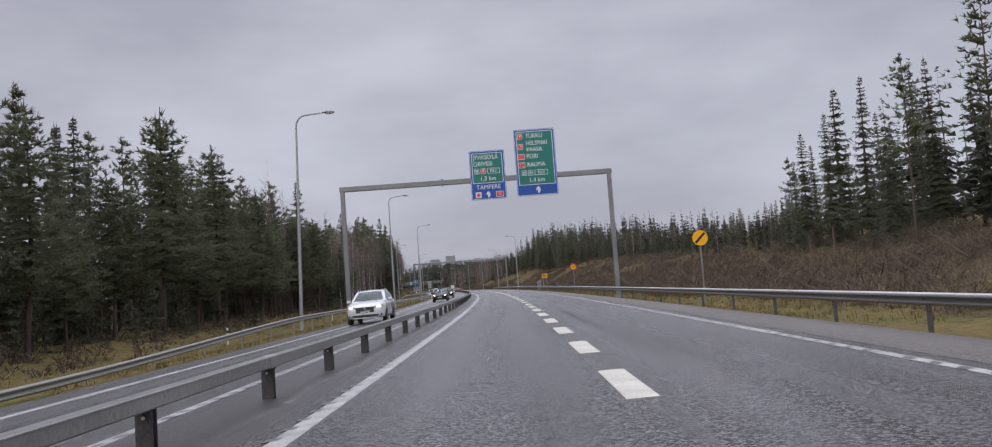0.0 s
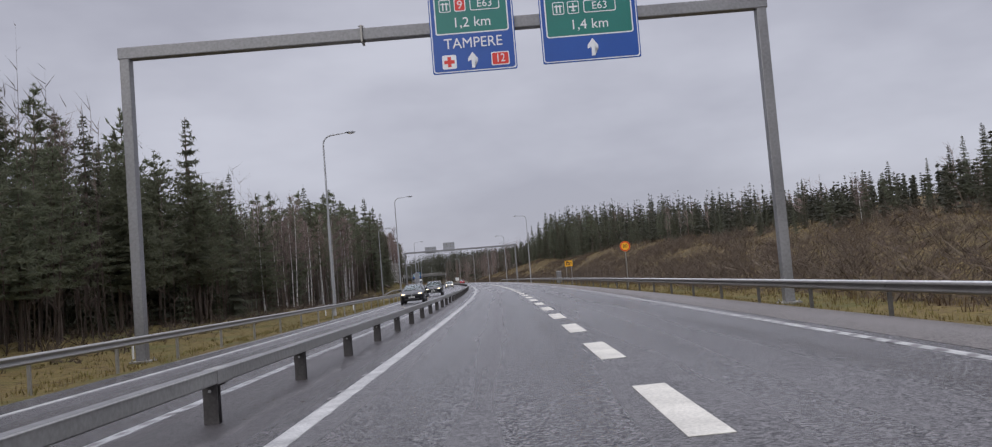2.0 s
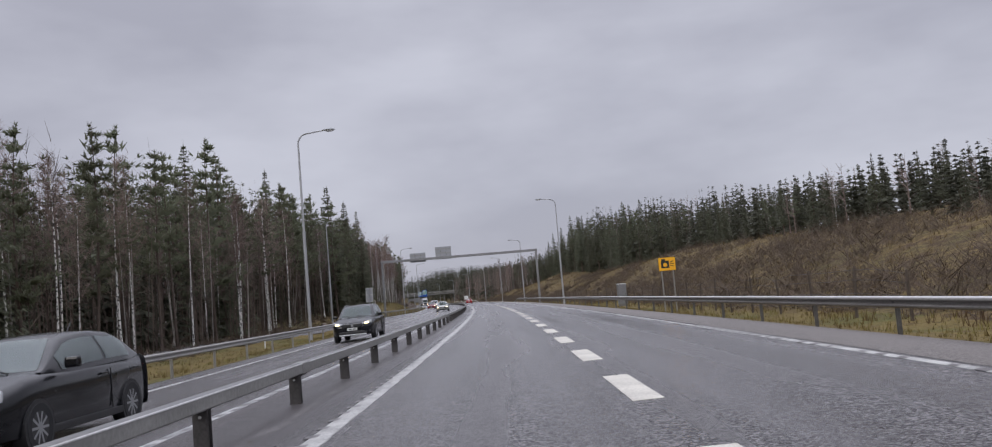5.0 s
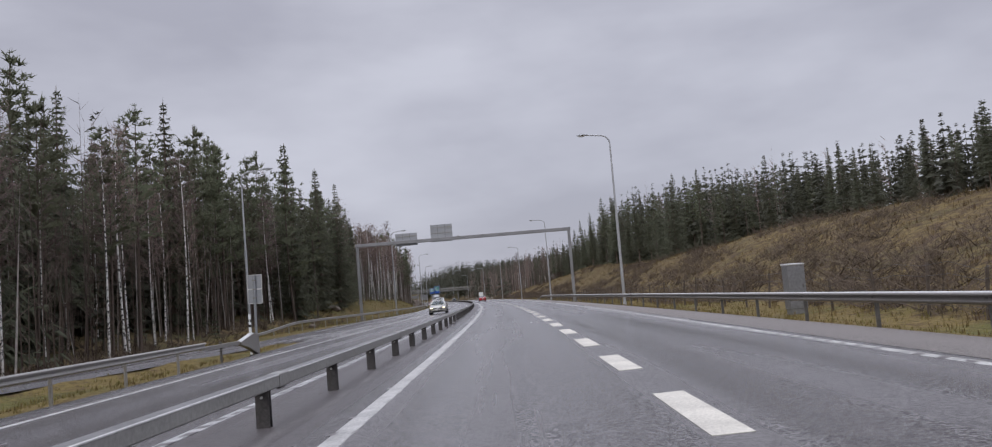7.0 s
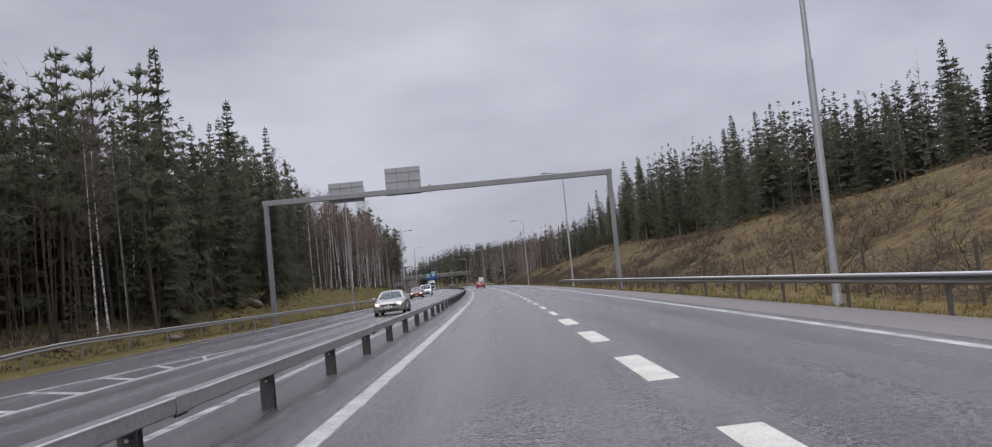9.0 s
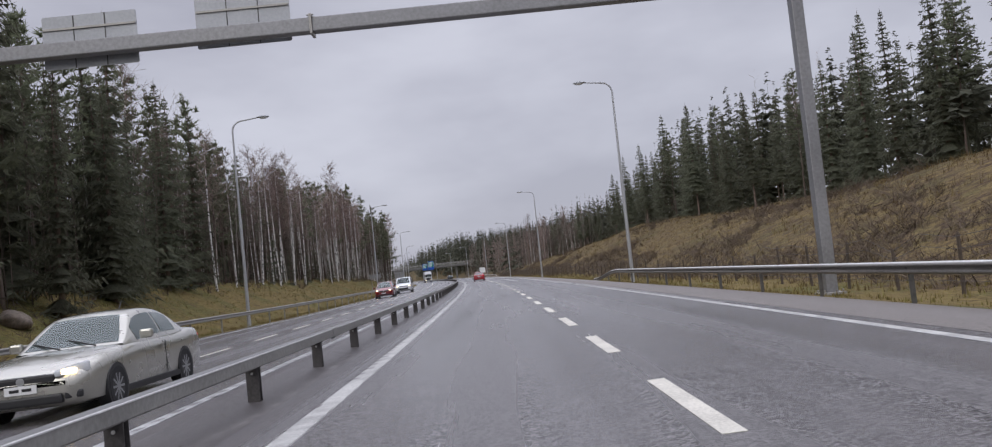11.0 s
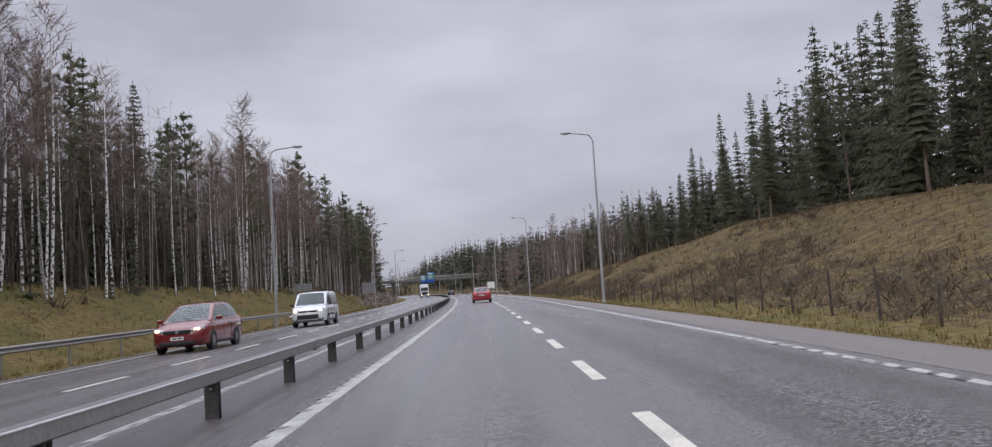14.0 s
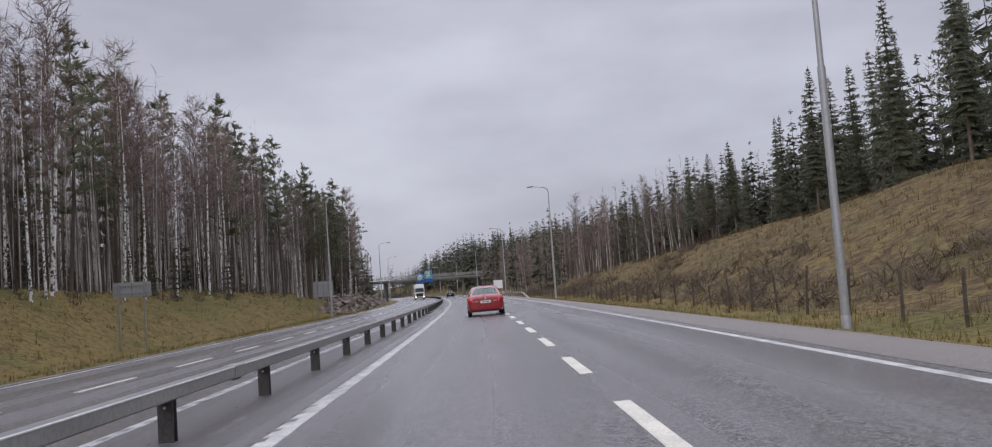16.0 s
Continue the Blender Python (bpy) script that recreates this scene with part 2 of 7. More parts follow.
def turf(name, ochre, olive, brown, straw, green=0.5, bare=0.5):
    """Autumn turf: broad olive and ochre patches, brown bare spots, straw specks and tufty relief."""
    m = bpy.data.materials.new(name)
    m.use_nodes = True
    n, l = m.node_tree.nodes, m.node_tree.links
    b = n["Principled BSDF"]
    b.inputs["Roughness"].default_value, b.inputs["Specular IOR Level"].default_value = 0.9, 0.12
    tc = n.new("ShaderNodeTexCoord")

    def field(scale, detail, lo, hi, rough_n=0.6):
        t, r = n.new("ShaderNodeTexNoise"), n.new("ShaderNodeMapRange")
        t.inputs["Scale"].default_value, t.inputs["Detail"].default_value, t.inputs["Roughness"].default_value = scale, detail, rough_n
        r.inputs["From Min"].default_value, r.inputs["From Max"].default_value = lo, hi
        l.new(tc.outputs["Object"], t.inputs["Vector"])
        l.new(t.outputs["Fac"], r.inputs["Value"])
        return r.outputs["Result"], t.outputs["Fac"]

    def blend(fac, a, c):
        k = n.new("ShaderNodeMix")
        k.data_type = "RGBA"
        l.new(fac, k.inputs["Factor"])
        if isinstance(a, tuple):
            k.inputs["A"].default_value = (*a, 1)
        else:
            l.new(a, k.inputs["A"])
        k.inputs["B"].default_value = (*c, 1)
        return k.outputs["Result"]

    patch, _ = field(0.22, 5.0, 0.62 - green * 0.3, 0.72 - green * 0.2)
    spots, _ = field(1.1, 6.0, 0.66 - bare * 0.22, 0.78 - bare * 0.18, 0.7)
    straws, _ = field(6.5, 4.0, 0.56, 0.70, 0.75)
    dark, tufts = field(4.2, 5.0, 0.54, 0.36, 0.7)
    colour = blend(patch, ochre, olive)
    colour = blend(spots, colour, brown)
    colour = blend(straws, colour, straw)
    # shade between the tufts, put into the colour at low points of the relief
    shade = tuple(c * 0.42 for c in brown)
    darker = n.new("ShaderNodeMath")
    darker.operation = "MULTIPLY"
    darker.inputs[1].default_value = 0.75
    l.new(dark, darker.inputs[0])
    colour = blend(darker.outputs[0], colour, shade)
    l.new(colour, b.inputs["Base Color"])
    bump = n.new("ShaderNodeBump")
    bump.inputs["Strength"].default_value, bump.inputs["Distance"].default_value = 1.0, 0.10
    l.new(tufts, bump.inputs["Height"])
    l.new(bump.outputs["Normal"], b.inputs["Normal"])
    return m


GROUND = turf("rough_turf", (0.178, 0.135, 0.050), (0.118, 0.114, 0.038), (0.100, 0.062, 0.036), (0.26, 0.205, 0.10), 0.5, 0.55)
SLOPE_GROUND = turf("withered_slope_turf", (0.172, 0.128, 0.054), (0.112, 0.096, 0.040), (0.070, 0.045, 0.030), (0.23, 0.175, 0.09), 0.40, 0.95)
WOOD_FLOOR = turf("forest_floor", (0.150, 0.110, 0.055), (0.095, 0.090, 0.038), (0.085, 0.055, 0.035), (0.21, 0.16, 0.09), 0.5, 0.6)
SIGN_BLUE = material("blue_sign_sheeting", (0.012, 0.075, 0.33), 0.35, vary=0.06, scale=1.0, fine=18.0)
SIGN_GREEN = material("green_sign_sheeting", (0.012, 0.17, 0.14), 0.35, vary=0.06, scale=1.0, fine=18.0)
SIGN_WHITE = material("white_sign_sheeting", (0.72, 0.74, 0.75), 0.4, vary=0.04, scale=2.0, fine=20.0)
SIGN_RED = material("red_sign_sheeting", (0.62, 0.03, 0.02), 0.4, vary=0.05, scale=2.0, fine=20.0)
SIGN_YELLOW = material("yellow_sign_sheeting", (0.85, 0.42, 0.015), 0.4, vary=0.05, scale=2.0, fine=20.0)
SIGN_BACK = material("aluminium_sign_back", (0.30, 0.31, 0.325), 0.5, metal=0.4, vary=0.1, scale=1.2, fine=14.0)
BLACK = material("black_print", (0.012, 0.012, 0.012), 0.5, vary=0.05)
CONCRETE = material("weathered_concrete", (0.16, 0.157, 0.15), 0.85, vary=0.25, scale=0.5, fine=9.0, bump=0.25)
ROCK = material("cut_rock_face", (0.22, 0.178, 0.140), 0.8, scale=0.9, fine=6.0, bump=1.0, tint=(0.085, 0.067, 0.054))
SPRUCE_BARK = material("spruce_bark", (0.14, 0.105, 0.082), 0.9, vary=0.4, scale=2.0, fine=16.0, bump=0.6, stretch=(1, 1, 0.25))
PINE_BARK = material("pine_bark", (0.118, 0.084, 0.064), 0.9, scale=0.25, fine=12.0, bump=0.6, tint=(0.070, 0.055, 0.045), stretch=(1, 1, 0.3))
SPRUCE_NEEDLE = material("spruce_needles", (0.130, 0.135, 0.094), 0.75, vary=0.35, scale=0.7, fine=9.0, per_object=0.22, spec=0.15, thin=0.45)
PINE_NEEDLE = material("pine_needles", (0.148, 0.157, 0.102), 0.75, vary=0.35, scale=0.7, fine=9.0, per_object=0.20, spec=0.15, thin=0.45)
TWIG = material("bare_birch_twigs", (0.205, 0.155, 0.138), 0.85, spec=0.15, vary=0.25, scale=1.5, fine=10.0, per_object=0.25)
SHRUB = material("bare_shrub_twigs", (0.104, 0.080, 0.060), 0.9, spec=0.12, vary=0.3, scale=1.0, fine=8.0, island=True)
SLOPE_GRASS = material("brown_slope_grass", (0.195, 0.147, 0.066), 0.9, spec=0.12, scale=0.12, fine=1.4, tint=(0.090, 0.058, 0.034), island=True, thin=0.4)
GRASS = material("wet_autumn_grass", (0.175, 0.160, 0.055), 0.85, spec=0.12, scale=0.15, fine=1.6, tint=(0.150, 0.098, 0.042), island=True, thin=0.4)


def birch_bark():
    m = material("birch_bark", (0.68, 0.66, 0.62), 0.7, vary=0.15, scale=2.0, fine=12.0, bump=0.2)
    n, l = m.node_tree.nodes, m.node_tree.links
    tc, mp, tex, rg, mix = (n.new("ShaderNode" + k) for k in ("TexCoord", "Mapping", "TexNoise", "ValToRGB", "Mix"))
    mix.data_type = "RGBA"
    mp.inputs["Scale"].default_value = (2.5, 2.5, 2.2)
    tex.inputs["Scale"].default_value, tex.inputs["Detail"].default_value = 2.4, 4.0
    rg.color_ramp.elements[0].position, rg.color_ramp.elements[1].position = 0.43, 0.49
    l.new(tc.outputs["Object"], mp.inputs["Vector"])
    l.new(mp.outputs["Vector"], tex.inputs["Vector"])
    l.new(tex.outputs["Fac"], rg.inputs["Fac"])
    b = n["Principled BSDF"]
    was = b.inputs["Base Color"].links[0].from_socket
    l.new(rg.outputs["Color"], mix.inputs["Factor"])
    mix.inputs["A"].default_value = (0.06, 0.052, 0.048, 1)
    l.new(was, mix.inputs["B"])
    l.new(mix.outputs["Result"], b.inputs["Base Color"])
    return m


BIRCH_BARK = birch_bark()

# ---- the road's line: curvature along it (1e-4 per metre, every 50 m from -50 m) ----
KNOTS = (0.56, 2.12, 3.78, 3.8, 3.59, 3.31, 3.15, 3.03, 3.39, 3.9, 4.2, 4.36, 4.47, 4.56, 4.63, 4.69, 4.75, 4.79, 4.84)
FALL = 0.0229  # crossfall of the carriageways, down to the inside of the bend
SS = np.arange(-50.0, 851.0, 1.0)
_k = np.interp(SS, np.arange(-50, 851, 50.0), np.array(KNOTS) * 1e-4)
TH = np.concatenate([[0], np.cumsum((_k[1:] + _k[:-1]) / 2)])
TH -= TH[50]
RX = np.concatenate([[0], np.cumsum(-(np.sin(TH[1:]) + np.sin(TH[:-1])) / 2)])
RY = np.concatenate([[0], np.cumsum((np.cos(TH[1:]) + np.cos(TH[:-1])) / 2)])
RX -= RX[50]
RY -= RY[50]


def on_road(s, u, z=0.0):
    """The place s metres along the road, u metres right of the carriageway's left edge line."""
    sc = min(max(s, -50.0), 850.0)
    th = float(np.interp(sc, SS, TH))
    x, y = float(np.interp(sc, SS, RX)), float(np.interp(sc, SS, RY))
    x, y = x - math.sin(th) * (s - sc), y + math.cos(th) * (s - sc)
    return Vector((x + u * math.cos(th), y + u * math.sin(th), z))


def heading(s):
    return math.degrees(float(np.interp(s, SS, TH)))


def road_pose(s, u, z=0.0, turn=0.0):
    """A pose at that place: x to the road's right, y along it."""
    p = on_road(s, u, z)
    return pose(p.x, p.y, p.z, 0, 0, heading(s) + turn)


def lerp(x, pairs):
    return float(np.interp(x, [p[0] for p in pairs], [p[1] for p in pairs]))


def smooth(a, b, x):
    t = min(1.0, max(0.0, (x - a) / (b - a)))
    return t * t * (3 - 2 * t)


def road_z(u):
    return FALL * u


def ramp_out(s):
    """The slip road's outer line; further on the outer line of the carriageway."""
    return lerp(s, ((-100, -24.0), (130, -24.0), (150, -19.0), (165, -16.6), (182, -15.4), (200, -14.8), (225, -13.1), (250, -10.6), (266, -9.45), (900, -9.45)))


def ramp_in(s):
    return lerp(s, ((130, -20.0), (150, -15.2), (165, -13.2), (176, -12.0), (190, -9.7), (204, -7.0), (900, -7.0)))


def main_line(s):
    """The opposite lane's outer line."""
    return lerp(s, ((-100, -5.5), (60, -5.5), (165, -6.75), (205, -6.75), (236, -6.05), (900, -6.05)))


def left_edge(s):
    """The outer edge of the far carriageway's asphalt."""
    return lerp(s, ((-100, -6.5), (60, -6.5), (165, -7.9), (180, -8.6), (184, ramp_out(184) - 0.7), (200, ramp_out(200) - 0.7), (225, ramp_out(225) - 0.7), (250, ramp_out(250) - 0.7), (266, -10.2), (900, -10.2)))


def terrain(s, u):
    """Height of the ground."""
    road = FALL * max(min(u, 8.2), -10.5)
    le = left_edge(s)
    wob = noise.noise(Vector((s * 0.05, u * 0.09, 0.3))) * 0.5 + noise.noise(Vector((s * 0.22, u * 0.25, 4.0))) * 0.22
    if le - 0.6 < u < 8.1:
        return road - 0.07
    if u >= 8.1:
        hill = lerp(s, ((-100, 2.0), (60, 2.4), (140, 4.0), (185, 5.1), (215, 5.7), (250, 5.2), (290, 4.9), (320, 5.5), (345, 6.3), (365, 6.8), (385, 6.0), (410, 5.1), (450, 4.2), (490, 3.8), (540, 5.0), (620, 8.5), (720, 11.0), (820, 10.0), (950, 7.0), (1200, 5.0)))
        z = road - 0.07 - 0.35 * smooth(8.3, 11.5, u) + (hill + 0.3) * smooth(11.5, 33.0, u) + 0.09 * max(0, u - 30) - 0.0004 * max(0, u - 30) ** 1.6
        return z + wob * smooth(9.0, 18.0, u) * 0.9
    if 131 < s < 186 and ramp_out(s) - 0.9 < u < ramp_in(s) + 0.7:
        return road_z(-10.5) - 0.07
    d = le - 0.6 - u
    if 131 < s < 205:
        d = min(d, 2.5) if u > ramp_in(s) else max(0.3, min(d, ramp_out(s) - 0.9 - u))
    bank = lerp(s, ((-100, 0.3), (180, 0.4), (198, 1.1), (215, 1.2), (232, 1.8), (252, 3.2), (330, 3.4), (430, 3.2), (470, 2.6), (520, 1.6), (580, 0.3), (640, 0.0), (900, 0.0)))
    z = road - 0.07 - 0.22 * smooth(0.3, 3.0, d) + (bank + 0.3) * smooth(2.5, 12.5, d) + 0.03 * min(40, max(0, d - 14))
    return z + wob * smooth(1.0, 8.0, d) * 0.7


def part(name, bm, mat, parent=None, label=""):
    """Links a bmesh as one mesh object under a thing or a part."""
    me = bpy.data.meshes.new(name)
    bm.normal_update()
    bm.to_mesh(me)
    bm.free()
    me.materials.append(mat)
    ob = new(name, me)
    ob.parent = parent
    if label:
        ob["label"] = label
    return ob


def smooth_mesh(ob, angle=40):
    ob.data.shade_smooth()
    ob.data.set_sharp_from_angle(angle=radians(angle))
    return ob


def thing(name, m, label, category, group="", kind=""):
    ob = new(name)
    ob.empty_display_size = 0.2
    ob.matrix_basis = m
    return tagged(ob, label, category, group, kind)


def from_lists(name, verts, faces, mat, parent=None, label=""):
    me = bpy.data.meshes.new(name)
    me.from_pydata([tuple(v) for v in verts], [], faces)
    me.validate()
    me.update()
    me.materials.append(mat)
    ob = new(name, me)
    ob.parent = parent
    if label:
        ob["label"] = label
    return ob


def add_box(bm, c, size, bevel=0.0, rot=None):
    """A box round c, its edges rounded by bevel."""
    r = bmesh.ops.create_cube(bm, size=1.0)
    bmesh.ops.scale(bm, vec=size, verts=r["verts"])
    if bevel:
        edges = list({e for v in r["verts"] for e in v.link_edges})
        got = bmesh.ops.bevel(bm, geom=edges, offset=bevel, segments=2, affect="EDGES", profile=0.6)
        verts = got["verts"]
    else:
        verts = r["verts"]
    if rot is not None:
        bmesh.ops.rotate(bm, cent=(0, 0, 0), matrix=rot, verts=verts)
    bmesh.ops.translate(bm, vec=c, verts=verts)
    return verts


def box(c, size, bevel=0.0, rot=None):
    bm = bmesh.new()
    add_box(bm, c, size, bevel, rot)
    return bm


def add_tube(bm, pts, radii, sides=8, cap=True):
    """A round tube along points, of changing radius."""
    rings = []
    for i, p in enumerate(pts):
        a, b = Vector(pts[max(i - 1, 0)]), Vector(pts[min(i + 1, len(pts) - 1)])
        d = (b - a).normalized()
        side = d.cross(Vector((0, 0, 1)))
        side = Vector((1, 0, 0)) if side.length < 0.05 else side.normalized()
        up = side.cross(d)
        r = radii[i] if hasattr(radii, "__len__") else radii
        rings.append([bm.verts.new(Vector(p) + (side * math.cos(2 * math.pi * k / sides) + up * math.sin(2 * math.pi * k / sides)) * r) for k in range(sides)])
    for a, b in zip(rings[:-1], rings[1:]):
        for k in range(sides):
            bm.faces.new((a[k], a[(k + 1) % sides], b[(k + 1) % sides], b[k]))
    if cap:
        bm.faces.new(rings[0][::-1])
        bm.faces.new(rings[-1])
    bmesh.ops.recalc_face_normals(bm, faces=bm.faces)
    return bm


def tube(pts, radii, sides=8, cap=True):
    return add_tube(bmesh.new(), pts, radii, sides, cap)


def sweep(name, mat, s0, s1, step, section, parent=None, label="", closed=False, along=False):
    """Carries a cross-section (u, z), which may depend on s, along the road."""
    n = max(1, round((s1 - s0) / step))
    verts, faces, m = [], [], 0
    for i in range(n + 1):
        s = s0 + (s1 - s0) * i / n
        sec = section(s) if callable(section) else section
        m = len(sec)
        verts += [on_road(s, u, z) for u, z in sec]
    for i in range(n):
        for j in range(m if closed else m - 1):
            a, b = i * m + j, i * m + (j + 1) % m
            faces.append((a, b, b + m, a + m))
    if closed:
        faces += [tuple(range(m))[::-1], tuple(range(n * m, n * m + m))]
    ob = from_lists(name, verts, faces, mat, parent, label)
    if along:
        flat = []
        for i in range(n + 1):
            s = s0 + (s1 - s0) * i / n
            flat += [(u, s) for u, z in (section(s) if callable(section) else section)]
        layer = ob.data.uv_layers.new(name="road")
        layer.data.foreach_set("uv", [c for lp in ob.data.loops for c in flat[lp.vertex_index]])
    return ob


# ---- ground: one sheet out to the horizon ----
def build_ground():
    ss = [-1500, -600, -250, -120] + list(range(-60, 40, 6)) + list(np.arange(40, 420, 2.5)) + list(range(420, 700, 6)) + [720, 760, 820, 900, 1100, 1500, 2500]
    uu = [-1100, -500, -250, -140, -90, -70, -58, -50, -44, -39] + list(np.arange(-35, -6, 1.0)) + [-4, -1, 2, 5, 7.6, 8.1] + list(np.arange(8.6, 13, 0.7)) + list(np.arange(13.5, 40, 1.3)) + [43, 48, 55, 65, 80, 110, 160, 260, 500, 1200]
    verts = [on_road(s, u, terrain(s, u)) for s in ss for u in uu]
    w = len(uu)
    faces = [(i * w + j, i * w + j + 1, i * w + w + j + 1, i * w + w + j) for i in range(len(ss) - 1) for j in range(w - 1)]
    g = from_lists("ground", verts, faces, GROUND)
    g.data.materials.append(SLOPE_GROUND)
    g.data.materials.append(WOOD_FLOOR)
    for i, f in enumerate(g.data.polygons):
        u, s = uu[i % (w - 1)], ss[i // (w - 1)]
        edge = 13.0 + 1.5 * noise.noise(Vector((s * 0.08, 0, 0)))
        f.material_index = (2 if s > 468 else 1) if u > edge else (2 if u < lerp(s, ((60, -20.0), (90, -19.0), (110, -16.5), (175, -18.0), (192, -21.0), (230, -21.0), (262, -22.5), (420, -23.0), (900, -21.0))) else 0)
    g.data.shade_smooth()
    tagged(g, "brown and olive forest floor with rough turf verges", "ground", kind="structure")


build_ground()


BARRIER_U, BARRIER_Z = -1.03, 0.045  # the strip under the barrier is a low swell
road = sweep("road", ASPHALT, -60, 800, 4, lambda s: [(-0.42, road_z(-0.42)), (3.5, road_z(3.5)), (6.9, road_z(6.9)), (7.9, road_z(7.9)), (8.0, road_z(8.0) - 0.12)], along=True)
tagged(road, "dark wet asphalt carriageway with fine gravelly grain", "road", kind="structure")
median = sweep("road", OLD_ASPHALT, -60, 800, 4, [(-2.3, road_z(-2.3) - 0.004), (-2.04, road_z(-2.04) - 0.004), (-1.6, 0.034), (-1.03, BARRIER_Z), (-0.62, 0.028), (-0.42, road_z(-0.42) - 0.004)], along=True)
tagged(median, "stained wet asphalt strip under the central barrier", "road", kind="structure")
far_road = sweep("road", ASPHALT, -60, 800, 4, lambda s: [(left_edge(s) - 0.1, road_z(left_edge(s)) - 0.13), (left_edge(s), road_z(left_edge(s))), (-5.5, road_z(-5.5)), (-2.3, road_z(-2.3))], along=True)
tagged(far_road, "wet asphalt of the opposite carriageway", "road", kind="structure")
ramp = sweep("road", ASPHALT, 131, 183.5, 2, lambda s: [(ramp_out(s) - 0.8, road_z(-10.5) - 0.12), (ramp_out(s) - 0.7, road_z(-10.5) + 0.03), (ramp_in(s) + 0.5, road_z(-10.5) + 0.03), (ramp_in(s) + 0.6, road_z(-10.5) - 0.12)], along=True)
tagged(ramp, "wet asphalt slip road that joins the opposite carriageway", "road", kind="structure")
shoulder = sweep("road", SHOULDER, -60, 800, 4, lambda s: [(7.12, road_z(7.12) + 0.004), (8.0, road_z(8.0) + 0.004), (8.55, road_z(8.0) - 0.03), (8.62, road_z(8.0) - 0.16)], along=True)
tagged(shoulder, "muddy brown-grey shoulder between edge line and verge", "road shoulder", kind="structure")


# ---- painted lines, 5 mm thick ----
def line(name, s0, s1, u, width, mat, label, dz=0.005, step=4.0, worn=0.0):
    uf = u if callable(u) else (lambda s: u)
    if worn:
        full = width

        def wide(s):
            return full * (1 + worn * (noise.noise(Vector((s * 1.9, 3.0, 0))) + 0.6 * noise.noise(Vector((s * 6.1, 9.0, 0)))))

        ob = sweep(name, mat, s0, s1, step, lambda s: [(uf(s) - full / 2, road_z(uf(s)) + 0.001), (uf(s) - full / 2 + 0.006, road_z(uf(s) - full / 2) + dz), (uf(s) + wide(s) - full / 2 - 0.006, road_z(uf(s) + full / 2) + dz), (uf(s) + wide(s) - full / 2, road_z(uf(s)) + 0.001)])
        return tagged(ob, label, "road marking", kind="structure")
    ob = sweep(name, mat, s0, s1, step, lambda s: [(uf(s) - width / 2, road_z(uf(s)) + 0.001), (uf(s) - width / 2 + 0.006, road_z(uf(s) - width / 2) + dz), (uf(s) + width / 2 - 0.006, road_z(uf(s) + width / 2) + dz), (uf(s) + width / 2, road_z(uf(s)) + 0.001)])
    return tagged(ob, label, "road marking", kind="structure")


line("edge_line", -10, 350, 0.0, 0.235, EDGE_PAINT, "worn white edge line with a ragged rim beside the central barrier", step=0.3, worn=0.13)
line("edge_line", 350, 760, 0.0, 0.235, EDGE_PAINT, "white painted edge line beside the central barrier")
line("edge_line", -40, 760, lambda s: 6.82 + 0.14 * smooth(55, 95, s) * (1 - smooth(125, 165, s)), 0.15, EDGE_PAINT, "white painted edge line of the outer lane")
line("edge_line", -10, 350, -2.2, 0.18, WORN_PAINT, "worn white edge line of the opposite carriageway", step=0.3, worn=0.22)
line("edge_line", 350, 760, -2.2, 0.18, WORN_PAINT, "worn white edge line of the opposite carriageway")
line("edge_line", -40, 236, main_line, 0.16, EDGE_PAINT, "thin white outer edge line of the opposite lane")
line("edge_line", 132, 204, ramp_in, 0.15, EDGE_PAINT, "white line along the hatched gore")
line("edge_line", 132, 760, ramp_out, 0.15, EDGE_PAINT, "white outer line of slip road and opposite carriageway")


def rumble_strip():
    """Milled grooves along the edge line by the barrier."""
    V, F = [], []

    def groove(s, u, w, d):
        n = len(V)
        z = road_z(u) + 0.007
        V.extend([on_road(s, u - w / 2, z), on_road(s + d, u - w / 2, z), on_road(s + d + 0.12, u + w / 2, z), on_road(s + 0.09, u + w / 2, z)])
        F.append((n, n + 3, n + 2, n + 1))

    rng = random.Random(8)
    s = -10.0
    while s < 430:
        strong = s < 37 or 86 < s < 124 or s > 224
        if rng.random() < (0.92 if strong else 0.22):
            w = rng.uniform(0.11, 0.19) if strong else rng.uniform(0.05, 0.10)
            groove(s, -0.125 + (0.19 - w) * -0.35 + 0.03, w, rng.uniform(0.15, 0.24))
        s += 0.66
    for s0, s1 in ((4, 150), (258, 288)):
        s = s0
        while s < s1:
            if rng.random() < 0.9:
                groove(s, 6.82 + 0.14 * smooth(55, 95, s) * (1 - smooth(125, 165, s)) - 0.01, rng.uniform(0.09, 0.15), rng.uniform(0.16, 0.26))
            s += 0.62
    s = -10.0
    while s < 430:
        if rng.random() < 0.92:
            groove(s, -2.20 + rng.uniform(-0.02, 0.045), rng.uniform(0.07, 0.15), rng.uniform(0.20, 0.34))
        s += 0.66
    ob = from_lists("rumble_strip", V, F, OLD_ASPHALT)
    tagged(ob, "dark milled rumble grooves across the edge lines", "road marking", kind="stuff")


rumble_strip()

# ---- lane dashes: every painted bar a marking of its own ----
def dash_mesh(length, width):
    bm = box((0, 0, 0.003), (width, length, 0.006), 0.002)
    me = bpy.data.meshes.new("lane_dash")
    bm.to_mesh(me)
    bm.free()
    me.materials.append(PAINT)
    return me


